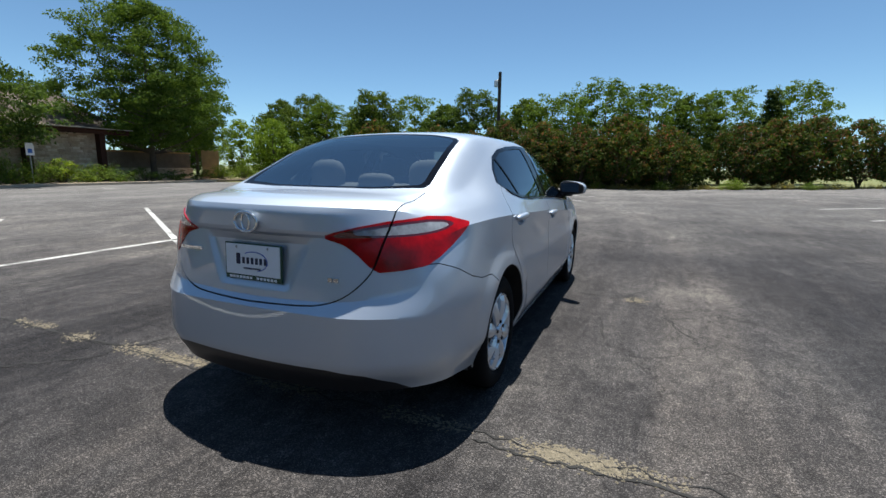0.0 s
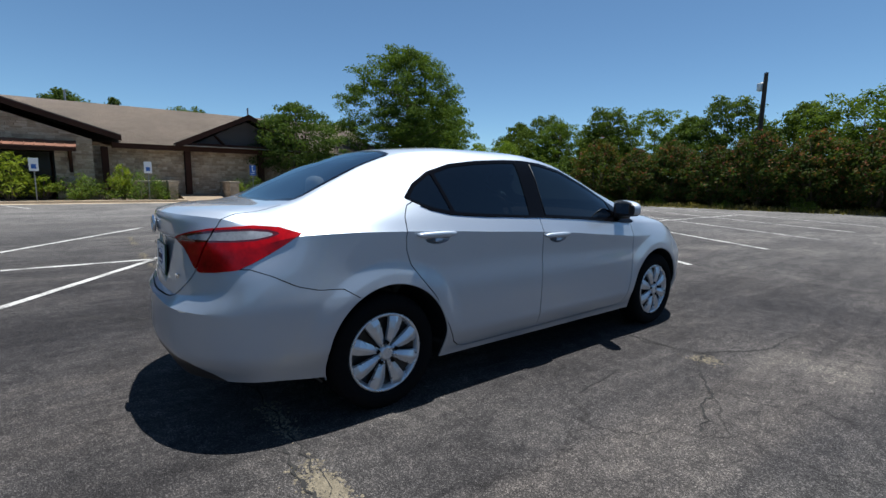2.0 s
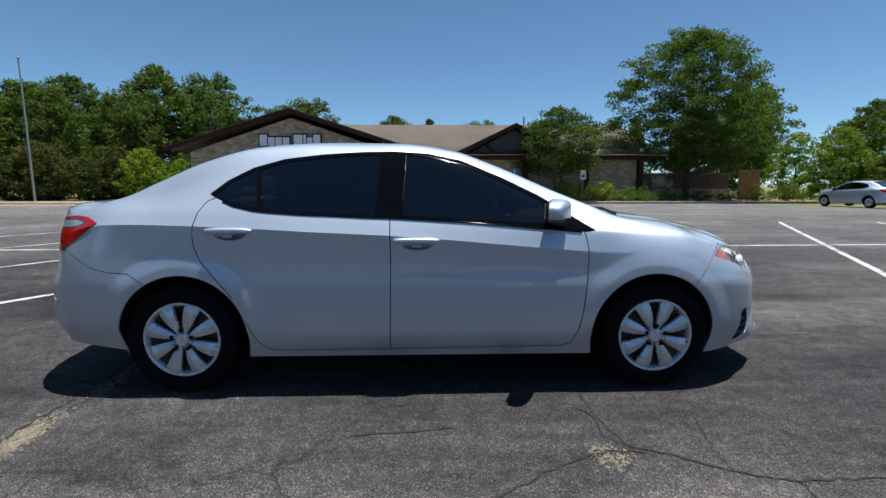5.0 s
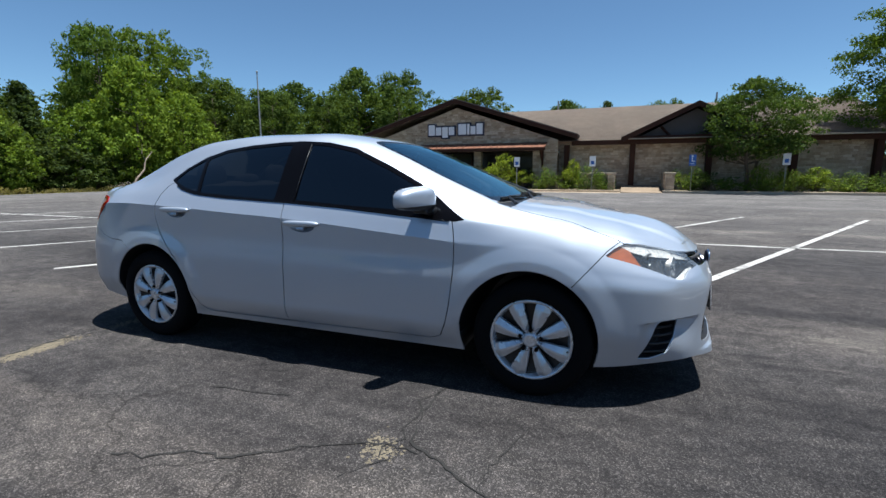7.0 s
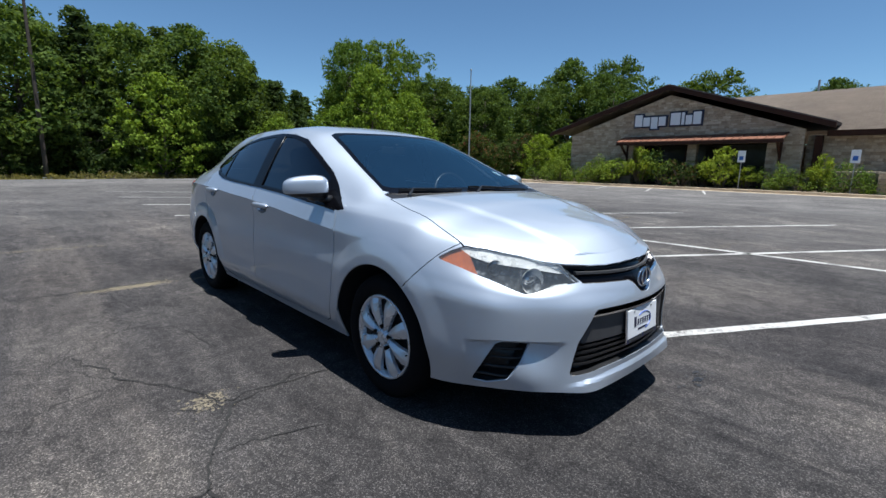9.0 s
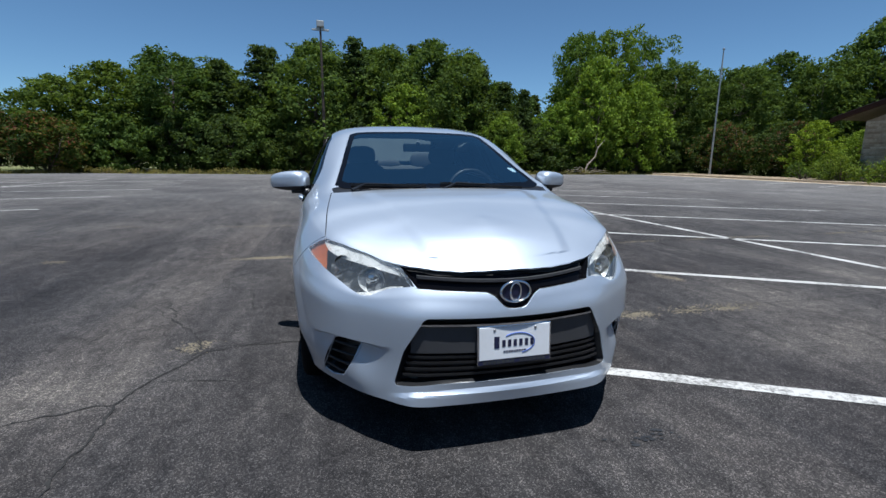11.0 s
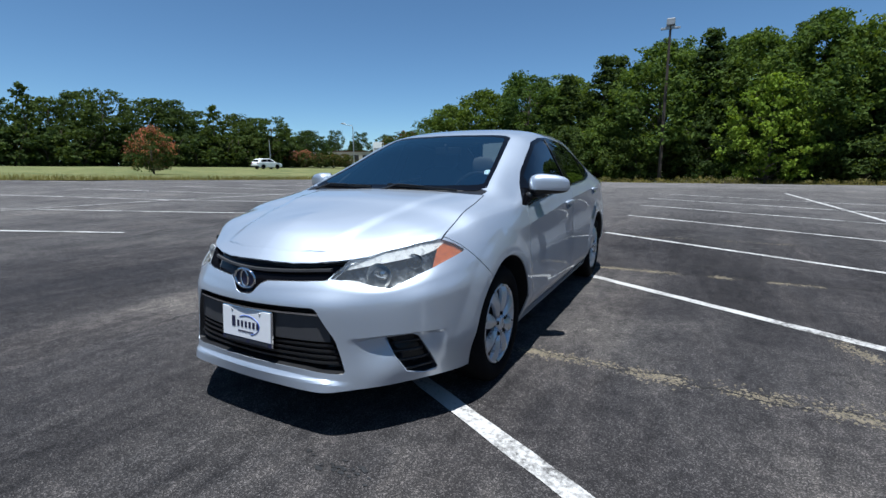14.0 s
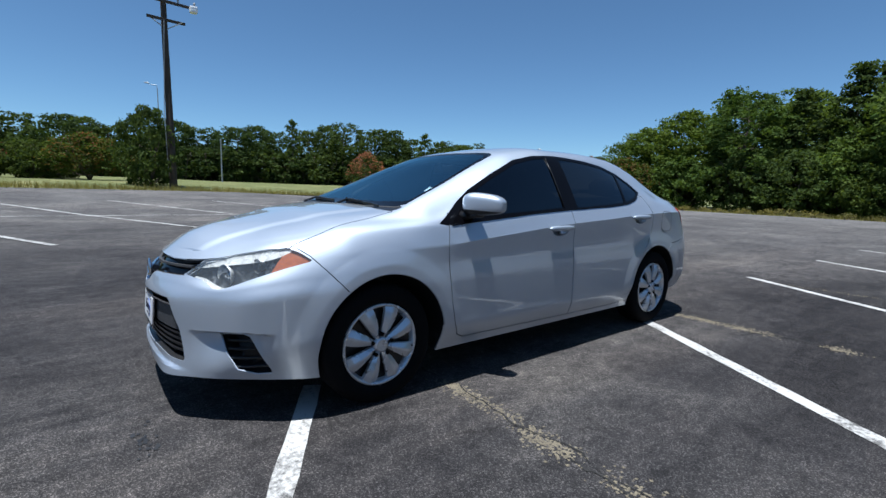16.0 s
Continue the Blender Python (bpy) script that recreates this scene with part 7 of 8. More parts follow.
def side_set(left):
    """Doors, wing, windows, mirror and handles of one side."""
    def put(name, bm, mat, parent, label="", sm=True):
        return part(name, mirrored(bm) if left else bm, mat, parent, label, sm)
    build("front_fender", fender, PAINT, car, left=left, thick=THICK)
    fd = build("front_door", door_f, PAINT, car, left=left, thick=THICK)
    rd = build("rear_door", door_r, PAINT, car, left=left, thick=THICK)
    build("handle_cup", cup_f, PAINT, fd, cup_depth("front"), left=left)
    build("handle_cup", cup_r, PAINT, rd, cup_depth("rear"), left=left)
    trim = build("window_trim", rest, GLOSS_BLACK, car, 0.001, left=left, thick=.004, label="gloss black window surround")
    for polys, par in ((front_pane, fd), (rear_pane, rd), (quarter_pane, rd)):
        g = build("window_glass", polys, GLASS_DARK, par, 0.005, left=left, label="dark tinted window")
        g.visible_shadow = False
    # pale weather strip on the edge of the front door's frame
    pts = []
    for y, z in ((-.106, 1.008), (-.100, 1.12), (-.094, 1.24), (-.089, 1.352)):
        s, n2 = surface("side", y, z, lambda x, y, z: x > .5)
        pts.append(s + n2 * 0.001)
    put("pillar_strip", tube(bmesh.new(), pts, .003, 6), BLACK, fd)
    # bright sill line under the windows
    pts = []
    for y in np.linspace(.90, -1.10, 34):
        z = np.interp(-y, [-.93, -.606, -.218, .187, .65, .90, 1.03, 1.12], [.915, .946, .976, 1.0, 1.018, 1.036, 1.062, 1.098]) - 0.004
        s, n2 = surface("side", y, z, lambda x, y, z: x > .5)
        pts.append(s + n2 * 0.0015)
    put("belt_moulding", tube(bmesh.new(), pts, .005, 6), GLOSS_BLACK, trim)
    for y0, y1, z, par in ((-1.172, -.912, .921, rd), (-.155, .102, .863, fd)):
        a, n2 = surface("side", (y0 + y1) / 2, z, lambda x, y, z: x > .5)
        bm = ellipsoid((0.888, (y0 + y1) / 2, z + .012), (.020, (y1 - y0) / 2, .0175), 2.8, 12, 32)
        grip = put("door_handle", bm, PAINT, par)
        # added wedge leaning to the sky, standing for the bright glint under the grip
        yc, bm = (y0 + y1) / 2, bmesh.new()
        rows = [[bm.verts.new((x, yc + q * w, z + h)) for q in (-1, 1)] for x, h, w in ((.872, .004, .026), (.890, -.004, .026), (.897, -.020, .024), (.889, -.027, .022), (.872, -.026, .020))]
        for ra, rb in zip(rows, rows[1:]):
            bm.faces.new((ra[0], ra[1], rb[1], rb[0]))
        for q in (0, 1):
            bm.faces.new([r[q] for r in rows])
        bmesh.ops.recalc_face_normals(bm, faces=bm.faces[:])
        put("glint_wedge", bm, PAINT, grip, "", False)
    # mirror
    m = new("wing_mirror")
    m.parent = fd
    m["label"] = "silver wing mirror on a black foot"
    turn = Matrix.Translation((0.922, 0.728, 1.036)) @ Matrix.Rotation(radians(-22), 4, "Z")
    shell = ellipsoid((0, 0, 0), (.124, .070, .062), 3.4, 24, 40)
    for v in shell.verts:
        v.co.z *= 1 - 0.20 * (v.co.x / .124)
        v.co.y *= 1 - 0.22 * (v.co.x / .124)
        v.co.z -= 0.006 * (v.co.x / .124) ** 2
        if v.co.y < -.032:
            v.co.y = -.032 - (v.co.y + .032) * -0.2

    def slice_off(bm, co, no, keep_outer):
        bmesh.ops.bisect_plane(bm, geom=bm.verts[:] + bm.edges[:] + bm.faces[:], plane_co=co, plane_no=no, clear_inner=keep_outer, clear_outer=not keep_outer)
        return bm
    low_cut, back_cut = ((0, 0, -.034), (0.05, 0, 1)), ((0, -.022, 0), (0, 1, 0))
    pieces = (("mirror_cap", slice_off(slice_off(shell.copy(), *low_cut, True), *back_cut, True), PAINT), ("mirror_base", slice_off(shell.copy(), *low_cut, False), BLACK),
              ("mirror_bezel", slice_off(slice_off(shell.copy(), *low_cut, True), *back_cut, False), BLACK), ("mirror_glass", box((-.098, -.0465, -.036), (.085, -.0445, .044)), MIRROR))
    shell.free()
    for name, bm, mat in pieces:
        bmesh.ops.transform(bm, matrix=turn, verts=bm.verts[:])
        put(name, bm, mat, m, sm=mat is not MIRROR)
    bm = bmesh.new()
    tube(bm, [(.800, .80, .962), (.835, .775, .968), (.875, .745, .978)], [.030, .022, .020], 10)
    put("mirror_foot", bm, BLACK, m)
    put("mirror_stay", box((.805, .720, .958), (.915, .80, .988), .012), BLACK, m)
    # wheel housings
    for wy, wz in (WHEEL_F, WHEEL_R):
        bm = bmesh.new()
        rows = []
        for x in (None, .60, .52):
            rr = .30 if x == .52 else .3635
            row = []
            for a in np.linspace(-0.32, math.pi + .32, 36):
                edge = surface("side", wy + rr * math.cos(a), wz + rr * math.sin(a), lambda x, y, z: x > .6)[0].x - .007 if x is None else x
                row.append(bm.verts.new((edge, wy + rr * math.cos(a), wz + rr * math.sin(a))))
            rows.append(row)
        for ra, rb in zip(rows, rows[1:]):
            for k in range(35):
                bm.faces.new((ra[k], rb[k], rb[k + 1], ra[k + 1]))
        put("wheel_housing", bm, BLACK, car)
        bm = bmesh.new()
        vs = [bm.verts.new((.53, wy + .36 * math.cos(a), wz + .36 * math.sin(a))) for a in np.linspace(-.32, math.pi + .32, 24)]
        bm.faces.new(vs)
        put("housing_wall", bm, BLACK, car)
        bm = bmesh.new()
        pts = []
        for a in np.linspace(-0.28, math.pi + 0.28, 60):
            s, n2 = surface("side", wy + .364 * math.cos(a), wz + .364 * math.sin(a), lambda x, y, z: x > .6)
            pts.append((s.x - .006, wy + .362 * math.cos(a), wz + .362 * math.sin(a)))
        put("arch_lip", tube(bm, pts, .0055, 6), PAINT, car)
    fog_b = build("fog_pocket", fog_all, BLACK, front_bumper, lambda v: bowl(v, FOG, "nose", .07), left=left)
    for i in range(4):
        pts = []
        for h in np.linspace(-1.04, -.775, 10):
            z = .40 - .042 * i
            if polygon_distance(np.array([h]), np.array([z]), FOG)[0] < 0.006:
                s, n2 = surface("nose", h, z, lambda x, y, z: y > 1.6)
                pts.append(s - n2 * (.014 + pressed(np.array([s]))[0]))
        if len(pts) > 1:
            put("fog_slat", tube(bmesh.new(), pts, .0065, 6), BLACK, fog_b)
    rim = bmesh.new()
    pts = []
    for k in range(len(FOG) + 1):
        h, z = FOG[k % len(FOG)]
        s, n2 = surface("nose", h, z, lambda x, y, z: y > 1.6)
        pts.append(s - n2 * (.003 + pressed(np.array([s]))[0]))
    put("fog_rim", tube(rim, pts, .005, 6), PAINT, front_bumper)


for left in (False, True):
    side_set(left)
    headlamp(left)
    tail_lamp(left)
    for y in (1.35, -1.35):
        wheel(y, left)

# upper slot, lower grille and its bars
upper_grille = build("upper_grille", slot_all, GLOSS_BLACK, front_bumper, lambda v: bowl(v, SLOT, "front", .028), both=True, label="thin black upper grille slot")
lower_grille = build("lower_grille", mouth_all, BLACK, front_bumper, lambda v: bowl(v, MOUTH, "front", .058), both=True, label="wide black lower grille")


def front_line(zs, reach, lift, n=31):
    pts = []
    for x in np.linspace(-reach, reach, n):
        z = zs(abs(x))
        s, n2 = surface("front", abs(x), z, lambda a, b, c: b > 1.85)
        n2 = Vector((math.copysign(n2.x, x), n2.y, n2.z))
        pts.append(Vector((x, s.y, z)) + n2 * lift)
    return pts


def strip(pts, h0, h1, depth):
    """A flat band along a line, h0 below to h1 above, with a thickness to the back."""
    bm = bmesh.new()
    rows = []
    for p in pts:
        rows.append([bm.verts.new(p + Vector((0, dy, dz))) for dy, dz in ((0, h0), (0, h1), (-depth, h1), (-depth, h0))])
    for ra, rb in zip(rows, rows[1:]):
        for k in range(4):
            bm.faces.new((ra[k], ra[(k + 1) % 4], rb[(k + 1) % 4], rb[k]))
    bm.faces.new(rows[0])
    bm.faces.new(rows[-1][::-1])
    bmesh.ops.recalc_face_normals(bm, faces=bm.faces[:])
    return bm


bar_line = front_line(lambda x: .7085 + .012 * (x / .4) ** 2, .375, -.012)
part("grille_bar", strip(bar_line, -.005, .006, .012), GREY_PLASTIC, upper_grille)


def slot_bottom(x):
    return float(np.interp(x, [0, .03, .052, .085, .115, .25, .375], [.600, .602, .612, .650, .664, .668, .674]))


part("chrome_strip", strip(front_line(lambda x: slot_bottom(x) - .002, .385, -.003, 61), -.006, .008, .012), CHROME, upper_grille, "thin chrome strip under the slot")
part("plate_panel", strip(front_line(lambda x: .482, .418, -.018), -.060, .050, .01), GREY_PLASTIC, lower_grille, "dark grey textured plate panel")
for z, reach in ((.405, .430), (.380, .437), (.355, .445), (.330, .452)):
    part("grille_slat", strip(front_line(lambda x, z=z: z, reach, -.020), -.005, .005, .02), BLACK, lower_grille)
part("upper_lip", strip(front_line(lambda x: .541, .385, -.006), -.004, .004, .02), CHROME, lower_grille)


# oval badges
def badge(y, z, facing_y, name, tilt):
    e = new(name)
    e.parent = car
    e["label"] = "chrome oval badge"
    e.matrix_basis = pose(0, y, z, tilt, 0, 0 if facing_y > 0 else 180)
    def ring(rx, rz, t, dy=0.0, dz=0.0):
        bm = bmesh.new()
        pts = [(rx * math.cos(a), dy, dz + rz * math.sin(a)) for a in np.linspace(0, math.tau, 41)]
        return tube(bm, pts, t, 8)
    part("badge_ring", ring(.062, .042, .0055), CHROME, e, smooth=True)
    part("badge_bar", ring(.022, .036, .0045, 0.001), CHROME, e, smooth=True)
    part("badge_back", ellipsoid((0, -.006, 0), (.060, .006, .040), 2.0, 8, 32), NAVY if facing_y > 0 else PAINT, e)


badge(2.262, .668, 1, "front_badge", 0)
badge(-2.288, .978, -1, "rear_badge", 0)


def plate(y, z, facing_y, name, back_mat):
    e = new(name)
    e.parent = car
    e["label"] = "white dealer plate with navy bars and a blue arc"
    e.matrix_basis = pose(0, y, z, -4 if facing_y > 0 else -2, 0, 180 if facing_y > 0 else 0)
    part("plate_frame", box((-.160, -.006, -.082), (.160, .002, .080), .004), back_mat, e)
    face = part("plate_face", box((-.152, -.009, -.060), (.152, -.004, .074), .002), PLATE_WHITE, e)
    bm = bmesh.new()
    add_box(bm, (-.090, -.0105, -.014), (-.068, -.0088, .034))
    for k in range(6):
        add_box(bm, (-.056 + k * .0245, -.0105, -.010), (-.042 + k * .0245, -.0088, .018))
    part("word_bar", bm, NAVY, face)
    bm = bmesh.new()
    for k in range(9):
        add_box(bm, (-.05 + k * .011, -.0105, -.034), (-.042 + k * .011, -.0088, -.026))
    part("word_bar", bm, NAVY, face)
    bm = bmesh.new()
    tube(bm, [(.01 + .075 * math.cos(a), -.0095, .002 + .042 * math.sin(a)) for a in np.linspace(-1.3, 2.3, 26)], .0022, 4)
    part("arc", bm, PLATE_BLUE, face)
    part("frame_band", box((-.156, -.0068, -.080), (.156, -.005, -.062)), NAVY if back_mat is CHROME else back_mat, e)
    for k in range(14):
        if k != 7:
            part("frame_lettering_bar", box((-.135 + k * .0195, -.0082, -.077), (-.121 + k * .0195, -.0066, -.066)), PLATE_WHITE if back_mat is GREEN_TRIM else LAMP_GREY, e)
    for x in (-.088, .088):
        part("screw", ellipsoid((x, -.009, .062), (.006, .004, .006), 2, 8, 12), STEEL, e)


plate(2.268, .455, 1, "front_plate", CHROME)
plate(-2.256, .800, -1, "rear_plate", GREEN_TRIM)
for k in range(7):
    part("model_lettering_bar", box((-.46 + k * .020, -2.246, .826), (-.444 + k * .020, -2.236, .842)), CHROME, car)
for k in range(2):
    part("trim_lettering_bar", box((.38 + k * .028, -2.246, .748), (.402 + k * .028, -2.236, .766)), CHROME, car)

# wipers
for x0, x1, y0 in ((.12, .56, 1.175), (-.50, .02, 1.188)):
    w = new("wiper")
    w.parent = car
    pts = []
    for t in np.linspace(0, 1, 12):
        x = x0 + (x1 - x0) * t
        s, n2 = surface("top", abs(x), y0 - 0.05 * t - .01, lambda a, b, c: c > .9)
        pts.append(Vector((x, s.y, s.z)) + Vector((0, 0, .008)))
    part("blade", strip(pts, -.007, .007, .009), BLACK, w)
    part("arm", tube(bmesh.new(), [Vector((x1, 1.20, 1.002)), pts[9] + Vector((0, .012, .008)), pts[5] + Vector((0, .006, .007))], [.010, .006, .004], 6), BLACK, w)

# cabin: floor, dashboard, wheel, seats
bm = box((-.82, -.966, .26), (.82, .966, .30))
add_box(bm, (-.53, -1.9, .29), (.53, -.966, .33))
add_box(bm, (-.53, .966, .26), (.53, 1.9, .30))
part("cabin_floor", bm, CABIN, car)

def floor_pan():
    """Closes the car from below, following its outline and leaving the wheels free."""
    bm = bmesh.new()
    out = [(q[0] - .012, q[1] * .992, q[2]) for q in SILL]
    nose = [q for q in out if q[1] > 1.66]
    tail = [q for q in out if q[1] < -1.66]
    ring = nose + [(.80, 1.69, .19), (.52, 1.69, .19), (.52, .97, .19), (.82, .97, .2), (.82, -.96, .2), (.52, -.96, .2), (.52, -1.69, .22), (.79, -1.69, .22)] + tail
    ring = [(x, y, .212 + .075 * (y < -1.7)) for x, y, z in ring]
    ring = [q for q in ring if q[0] > 1e-4]
    left = [(-x, y, z) for x, y, z in ring[::-1]]
    vs = [bm.verts.new(q) for q in ring + left]
    f = bm.faces.new(vs)
    bmesh.ops.triangulate(bm, faces=[f])
    bmesh.ops.solidify(bm, geom=bm.faces[:], thickness=0.01)
    return bm


part("underbody", floor_pan(), BLACK, car)
part("rear_shelf", box((-.56, -1.74, 1.02), (.56, -1.28, 1.04), .01), SEAT, car)
bm = ellipsoid((0, .93, .86), (.68, .24, .14), 3.2, 14, 40)
part("dashboard", bm, DASH, car, smooth=True)
part("headlining", box((-.48, -1.0, 1.385), (.48, .1, 1.395), .003), LINING, car)
bm = bmesh.new()
tube(bm, [(-.36 + .18 * math.cos(a), .60 - .06 * math.sin(a), .93 + .17 * math.sin(a)) for a in np.linspace(0, math.tau, 33)], .016, 8)
tube(bm, [(-.36, .74, .88), (-.36, .62, .92)], .05, 10)
tube(bm, [(-.53, .60, .93), (-.19, .60, .93)], .015, 6)
part("steering_wheel", bm, BLACK, car, smooth=True)


def seat(x, y, rear=False):
    s = new("seat")
    s.parent = car
    s.matrix_basis = pose(x, y, 0)
    part("cushion", ellipsoid((0, .12, .50), (.25, .27, .09), 3.5, 12, 28), SEAT, s, smooth=True)
    bm = ellipsoid((0, 0, 0), (.24, .075, .33), 3.5, 14, 28)
    bmesh.ops.transform(bm, matrix=Matrix.Translation((0, -.20, .82)) @ Matrix.Rotation(radians(14), 4, "X"), verts=bm.verts[:])
    part("backrest", bm, SEAT, s, smooth=True)
    part("headrest", ellipsoid((0, -.31, 1.205 if not rear else 1.165), (.125, .05, .085 if not rear else .05), 2.8, 12, 24), HEADREST, s, smooth=True)
    for q in (-.05, .05):
        part("headrest_post", tube(bmesh.new(), [(q, -.28, 1.05), (q, -.305, 1.16)], .007, 6), STEEL, s)


for x in (-.37, .37):
    seat(x, -.05)
bench = new("rear_bench")
bench.parent = car
part("cushion", ellipsoid((0, -.75, .50), (.62, .27, .09), 4, 12, 36), SEAT, bench, smooth=True)
bm = ellipsoid((0, 0, 0), (.62, .075, .32), 4, 14, 36)
bmesh.ops.transform(bm, matrix=Matrix.Translation((0, -1.15, .80)) @ Matrix.Rotation(radians(18), 4, "X"), verts=bm.verts[:])
part("backrest", bm, SEAT, bench, smooth=True)
for x, s in ((-.36, 1), (0, .5), (.36, 1)):
    part("headrest", ellipsoid((x, -1.24, 1.09 + .06 * s), (.125, .05, .105 * s), 2.8, 12, 24), HEADREST, bench, smooth=True)
s, n2 = surface("top", .575, .86, lambda a, b, c: c > .9)
q = n2.to_track_quat("Z", "Y").to_matrix().to_4x4()
bm = bmesh.new()
add_box(bm, (-.035, -.035, -.001), (.035, .035, .001))
bmesh.ops.transform(bm, matrix=Matrix.Translation(s - n2 * .010) @ q, verts=bm.verts[:])
part("inspection_sticker", mirrored(bm), SIGN_WHITE, car, "small white square sticker")
bm = bmesh.new()
tube(bm, [(0, .36, 1.31), (0, .33, 1.28)], .012, 6)
add_box(bm, (-.11, .30, 1.235), (.11, .325, 1.295), .012)
part("rear_view_mirror", bm, BLACK, car)

# a second silver sedan, far across the lot
far = copy_thing(car, pose(-21.9, 24.0, 0, 0, 0, 92))
tagged(far, "silver sedan standing far across the lot by the hedge", "car")
for o in [c for c in far.children if c.name.split(".")[0] in ("inner_frame", "seat", "rear_bench")]:
    for c in list(o.children):
        bpy.data.objects.remove(c)
    bpy.data.objects.remove(o)


# a white crossover on the drive beyond the lawn
def crossover(x, y, turn):
    c = thing("crossover", "small white crossover with roof rails on the far drive", "car", (x, y, rise(x, y)), turn)
    def arch(cy):
        return [(cy + .40 * math.cos(a), .36 + .40 * math.sin(a)) for a in np.linspace(math.pi * 1.08, -math.pi * .08, 14)]
    low = [(-2.2, .34), (-2.24, .62), (-2.2, .95), (-2.12, 1.02), (1.05, 1.02), (1.75, .92), (2.15, .78), (2.22, .55), (2.18, .32)] + arch(1.32)[::-1] + arch(-1.30)[::-1]
    side = Matrix(((0, 0, 1, -.90), (1, 0, 0, 0), (0, 1, 0, 0), (0, 0, 0, 1)))
    bm = prism(bmesh.new(), low, 1.80, side)
    bmesh.ops.recalc_face_normals(bm, faces=bm.faces[:])
    bmesh.ops.bevel(bm, geom=[e for e in bm.edges if abs(e.verts[0].co.x - e.verts[1].co.x) < 1e-4], offset=.04, segments=2, affect="EDGES")
    part("body", bm, SIGN_WHITE, c)
    def cabin(points, half_low, half_top, mat, name):
        bm = prism(bmesh.new(), points, 2.0, Matrix(((0, 0, 1, -1), (1, 0, 0, 0), (0, 1, 0, 0), (0, 0, 0, 1))))
        for v in bm.verts:
            v.co.x *= half_low + (half_top - half_low) * (v.co.z - 1.0) / .62
        bmesh.ops.recalc_face_normals(bm, faces=bm.faces[:])
        part(name, bm, mat, c)
    cabin([(-2.1, 1.0), (-1.75, 1.52), (-1.1, 1.62), (.1, 1.62), (1.1, 1.0)], .86, .66, SIGN_WHITE, "cabin")
    cabin([(-1.7, 1.06), (-1.5, 1.40), (-1.0, 1.50), (-.55, 1.50), (-.55, 1.06)], .865, .672, GLOSS_BLACK, "rear_side_window")
    cabin([(-.48, 1.06), (-.48, 1.50), (.08, 1.50), (.82, 1.06)], .865, .672, GLOSS_BLACK, "front_side_window")
    for sx in (-.62, .62):
        part("roof_rail", tube(bmesh.new(), [(sx, -1.3, 1.63), (sx, -1.2, 1.68), (sx, -.1, 1.68), (sx, .0, 1.63)], .02, 6), GLOSS_BLACK, c)
    part("rear_window", box((-.55, -2.06, 1.10), (.55, -1.90, 1.42), .02), GLOSS_BLACK, c)
    part("lower_trim", box((-.88, -2.25, .28), (.88, -1.75, .50), .03), BLACK, c)
    for sx in (-.86, .62):
        part("tail_light", box((sx, -2.26, .80), (sx + .24, -2.1, .98), .02), RED_LENS, c)
    for sx in (-.80, .80):
        for cy in (1.32, -1.30):
            w = lathe([(-.10, .20), (-.10, .34), (.06, .345), (.10, .32), (.10, .22), (.07, .20), (.07, .002)], 24)
            bmesh.ops.transform(w, matrix=pose(sx, cy, .345, 0, 0, 0 if sx > 0 else 180), verts=w.verts[:])
            part("wheel", w, RUBBER, c, smooth=True)
    return c


crossover(58.0, -49.4, math.degrees(math.atan2(-.74, -.67)) - 90 + 38)


# ---- limestone blocks on the restaurant's front ----
def unit_block():
    """A block one metre each way with its face drawn in at the edges, standing out to +x."""
    me = bpy.data.meshes.new("stone")
    v = [(0, -.5, -.5), (0, .5, -.5), (0, .5, .5), (0, -.5, .5), (1, -.47, -.45), (1, .47, -.46), (1, .46, .45), (1, -.47, .46)]
    me.from_pydata(v, [], [(4, 5, 6, 7), (0, 1, 5, 4), (1, 2, 6, 5), (2, 3, 7, 6), (3, 0, 4, 7)])
    me.materials.append(BLOCK)
    return me


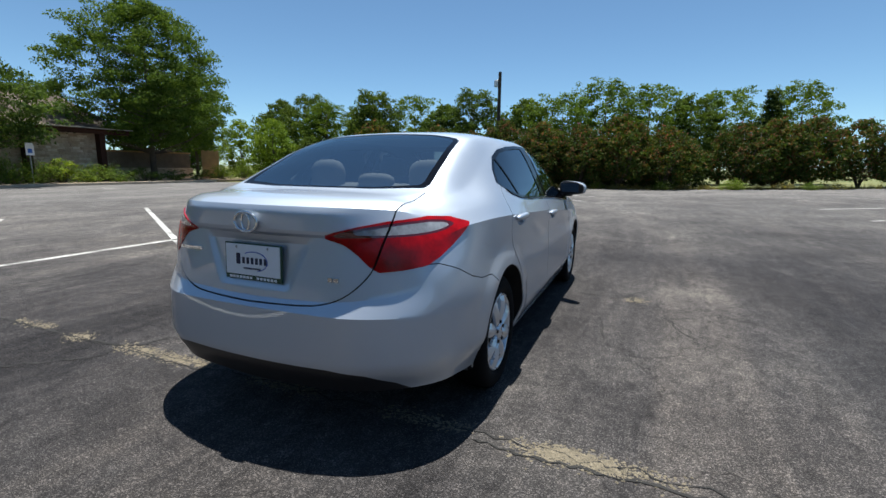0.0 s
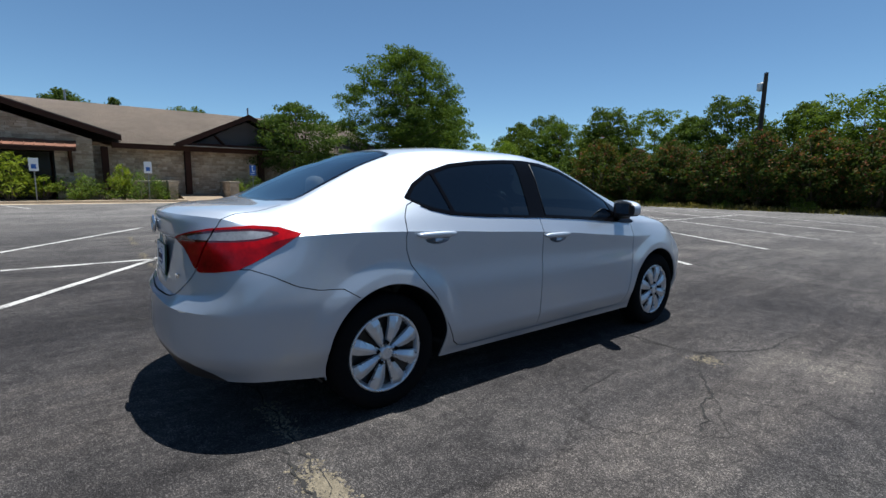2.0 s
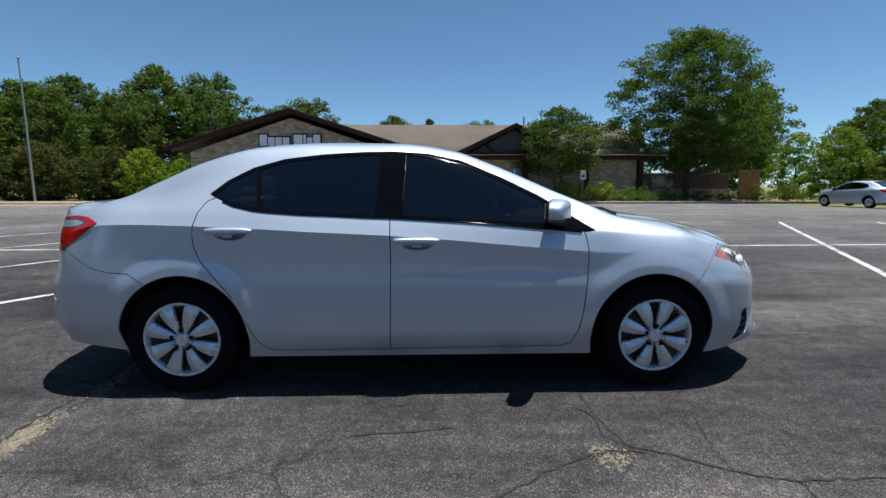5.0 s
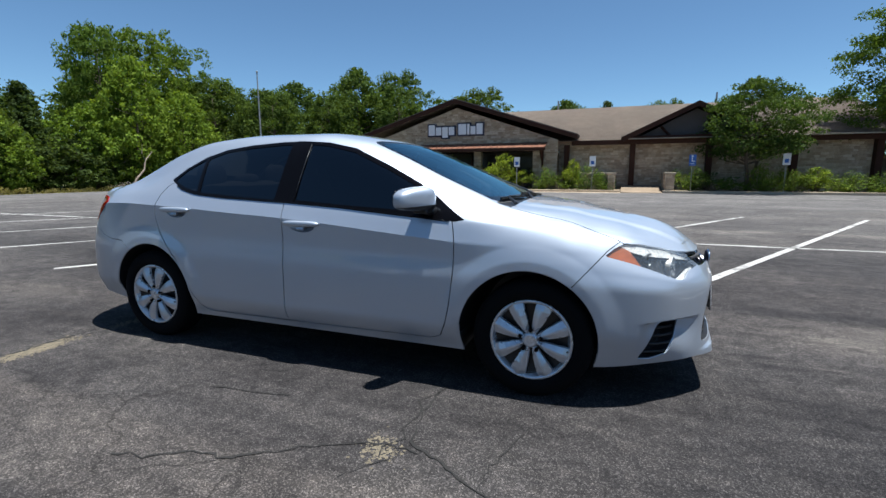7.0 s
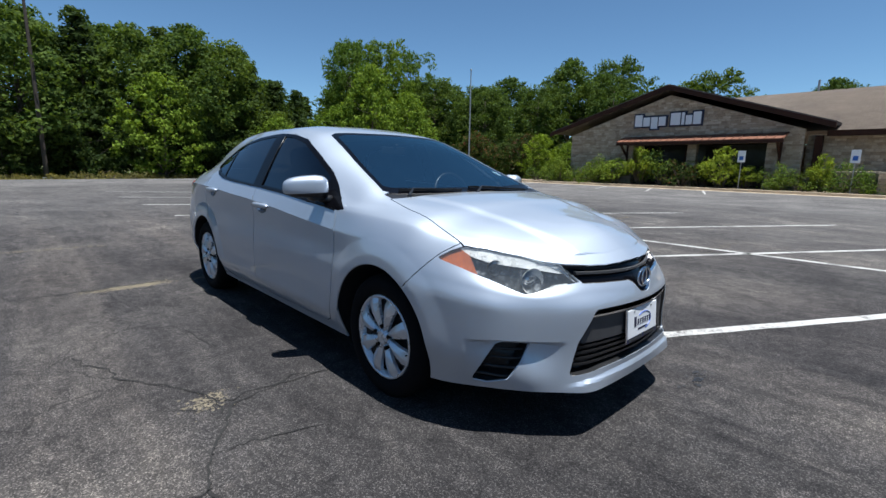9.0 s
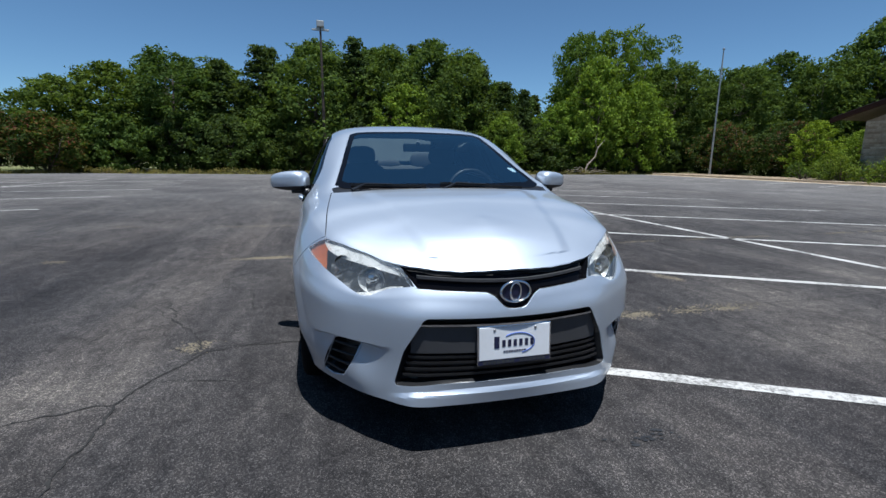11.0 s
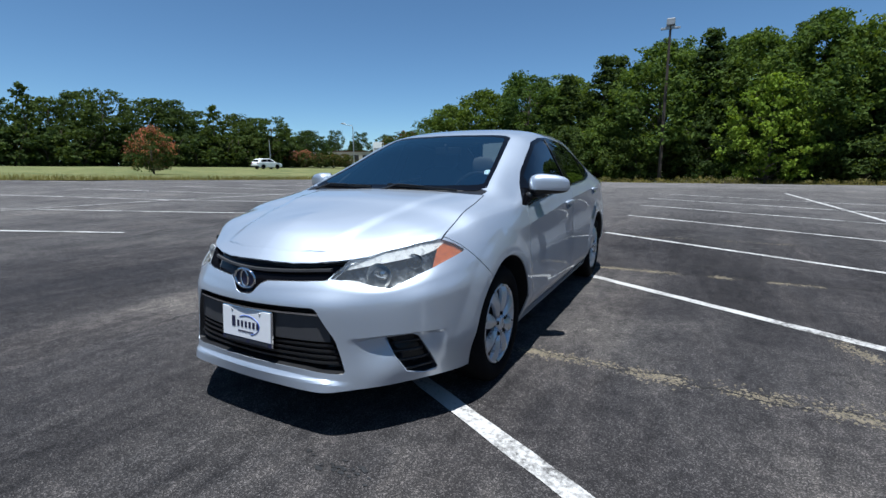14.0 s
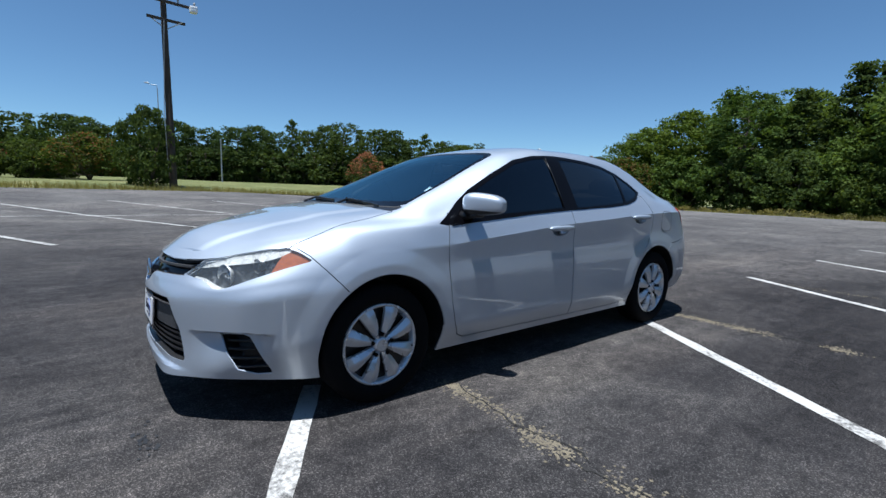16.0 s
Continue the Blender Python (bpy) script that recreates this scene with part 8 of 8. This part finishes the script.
def lay_blocks(wall, x, y0, y1, top, opening, near, seed, single):
    """Courses of uneven blocks over a wall's face: single ones along the near stretch, the rest in one mesh."""
    rnd = random.Random(seed)
    verts, faces, z = [], [], 0.02
    while z < 6.2:
        h = rnd.uniform(.115, .18)
        y = y0 + rnd.uniform(0, .2)
        while y < y1:
            w = rnd.uniform(.20, .52)
            ya, yb = y + .008, min(y + w - .008, y1)
            y += w
            za, ta, tb = z + .008, min(z + h - .008, top(ya)), min(z + h - .008, top(yb))
            if yb - ya < .08 or min(ta, tb) - za < .05 or opening(ya, yb, za, max(ta, tb)):
                continue
            proud = rnd.uniform(.010, .032)
            if abs(ta - tb) < 1e-6 and near[0] < ya and yb < near[1] and single:
                ob = new("stone", UNIT_BLOCK)
                ob.parent = wall
                ob.matrix_basis = Matrix.Translation((x, (ya + yb) / 2, (za + ta) / 2)) @ Matrix.Diagonal((proud, yb - ya, ta - za, 1))
                single -= 1
                continue
            b = len(verts)
            e = .012
            verts += [(x, ya, za), (x, yb, za), (x, yb, tb), (x, ya, ta), (x + proud, ya + e, za + e), (x + proud, yb - e, za + e), (x + proud, yb - e, tb - e), (x + proud, ya + e, ta - e)]
            faces += [tuple(b + i for i in q) for q in ((4, 5, 6, 7), (0, 1, 5, 4), (1, 2, 6, 5), (2, 3, 7, 6), (3, 0, 4, 7))]
        z += h
    me = bpy.data.meshes.new("stonework")
    me.from_pydata(verts, [], faces)
    me.materials.append(BLOCK)
    ob = new("stonework", me)
    ob.parent = wall
    tagged(ob, "courses of uneven tan limestone blocks", kind="stuff")


UNIT_BLOCK = unit_block()
lay_blocks(gable_wall, GX, GC - 7.1, GC + 7.3, lambda y: np.interp(y - GC, [-7.1, 0, 7.3], [3.55, GH - 0.1, 3.45]) - .02,
           lambda ya, yb, za, zb: ya < GC + 5.7 and yb > GC - 2.3 and za < 2.75, (GC + 0.0, GC + 7.3), 5, 150)
lay_blocks(wing_wall, WX, -2.3, 15.8, lambda y: 3.1, lambda *a: False, (-2.0, 12.0), 6, 150)
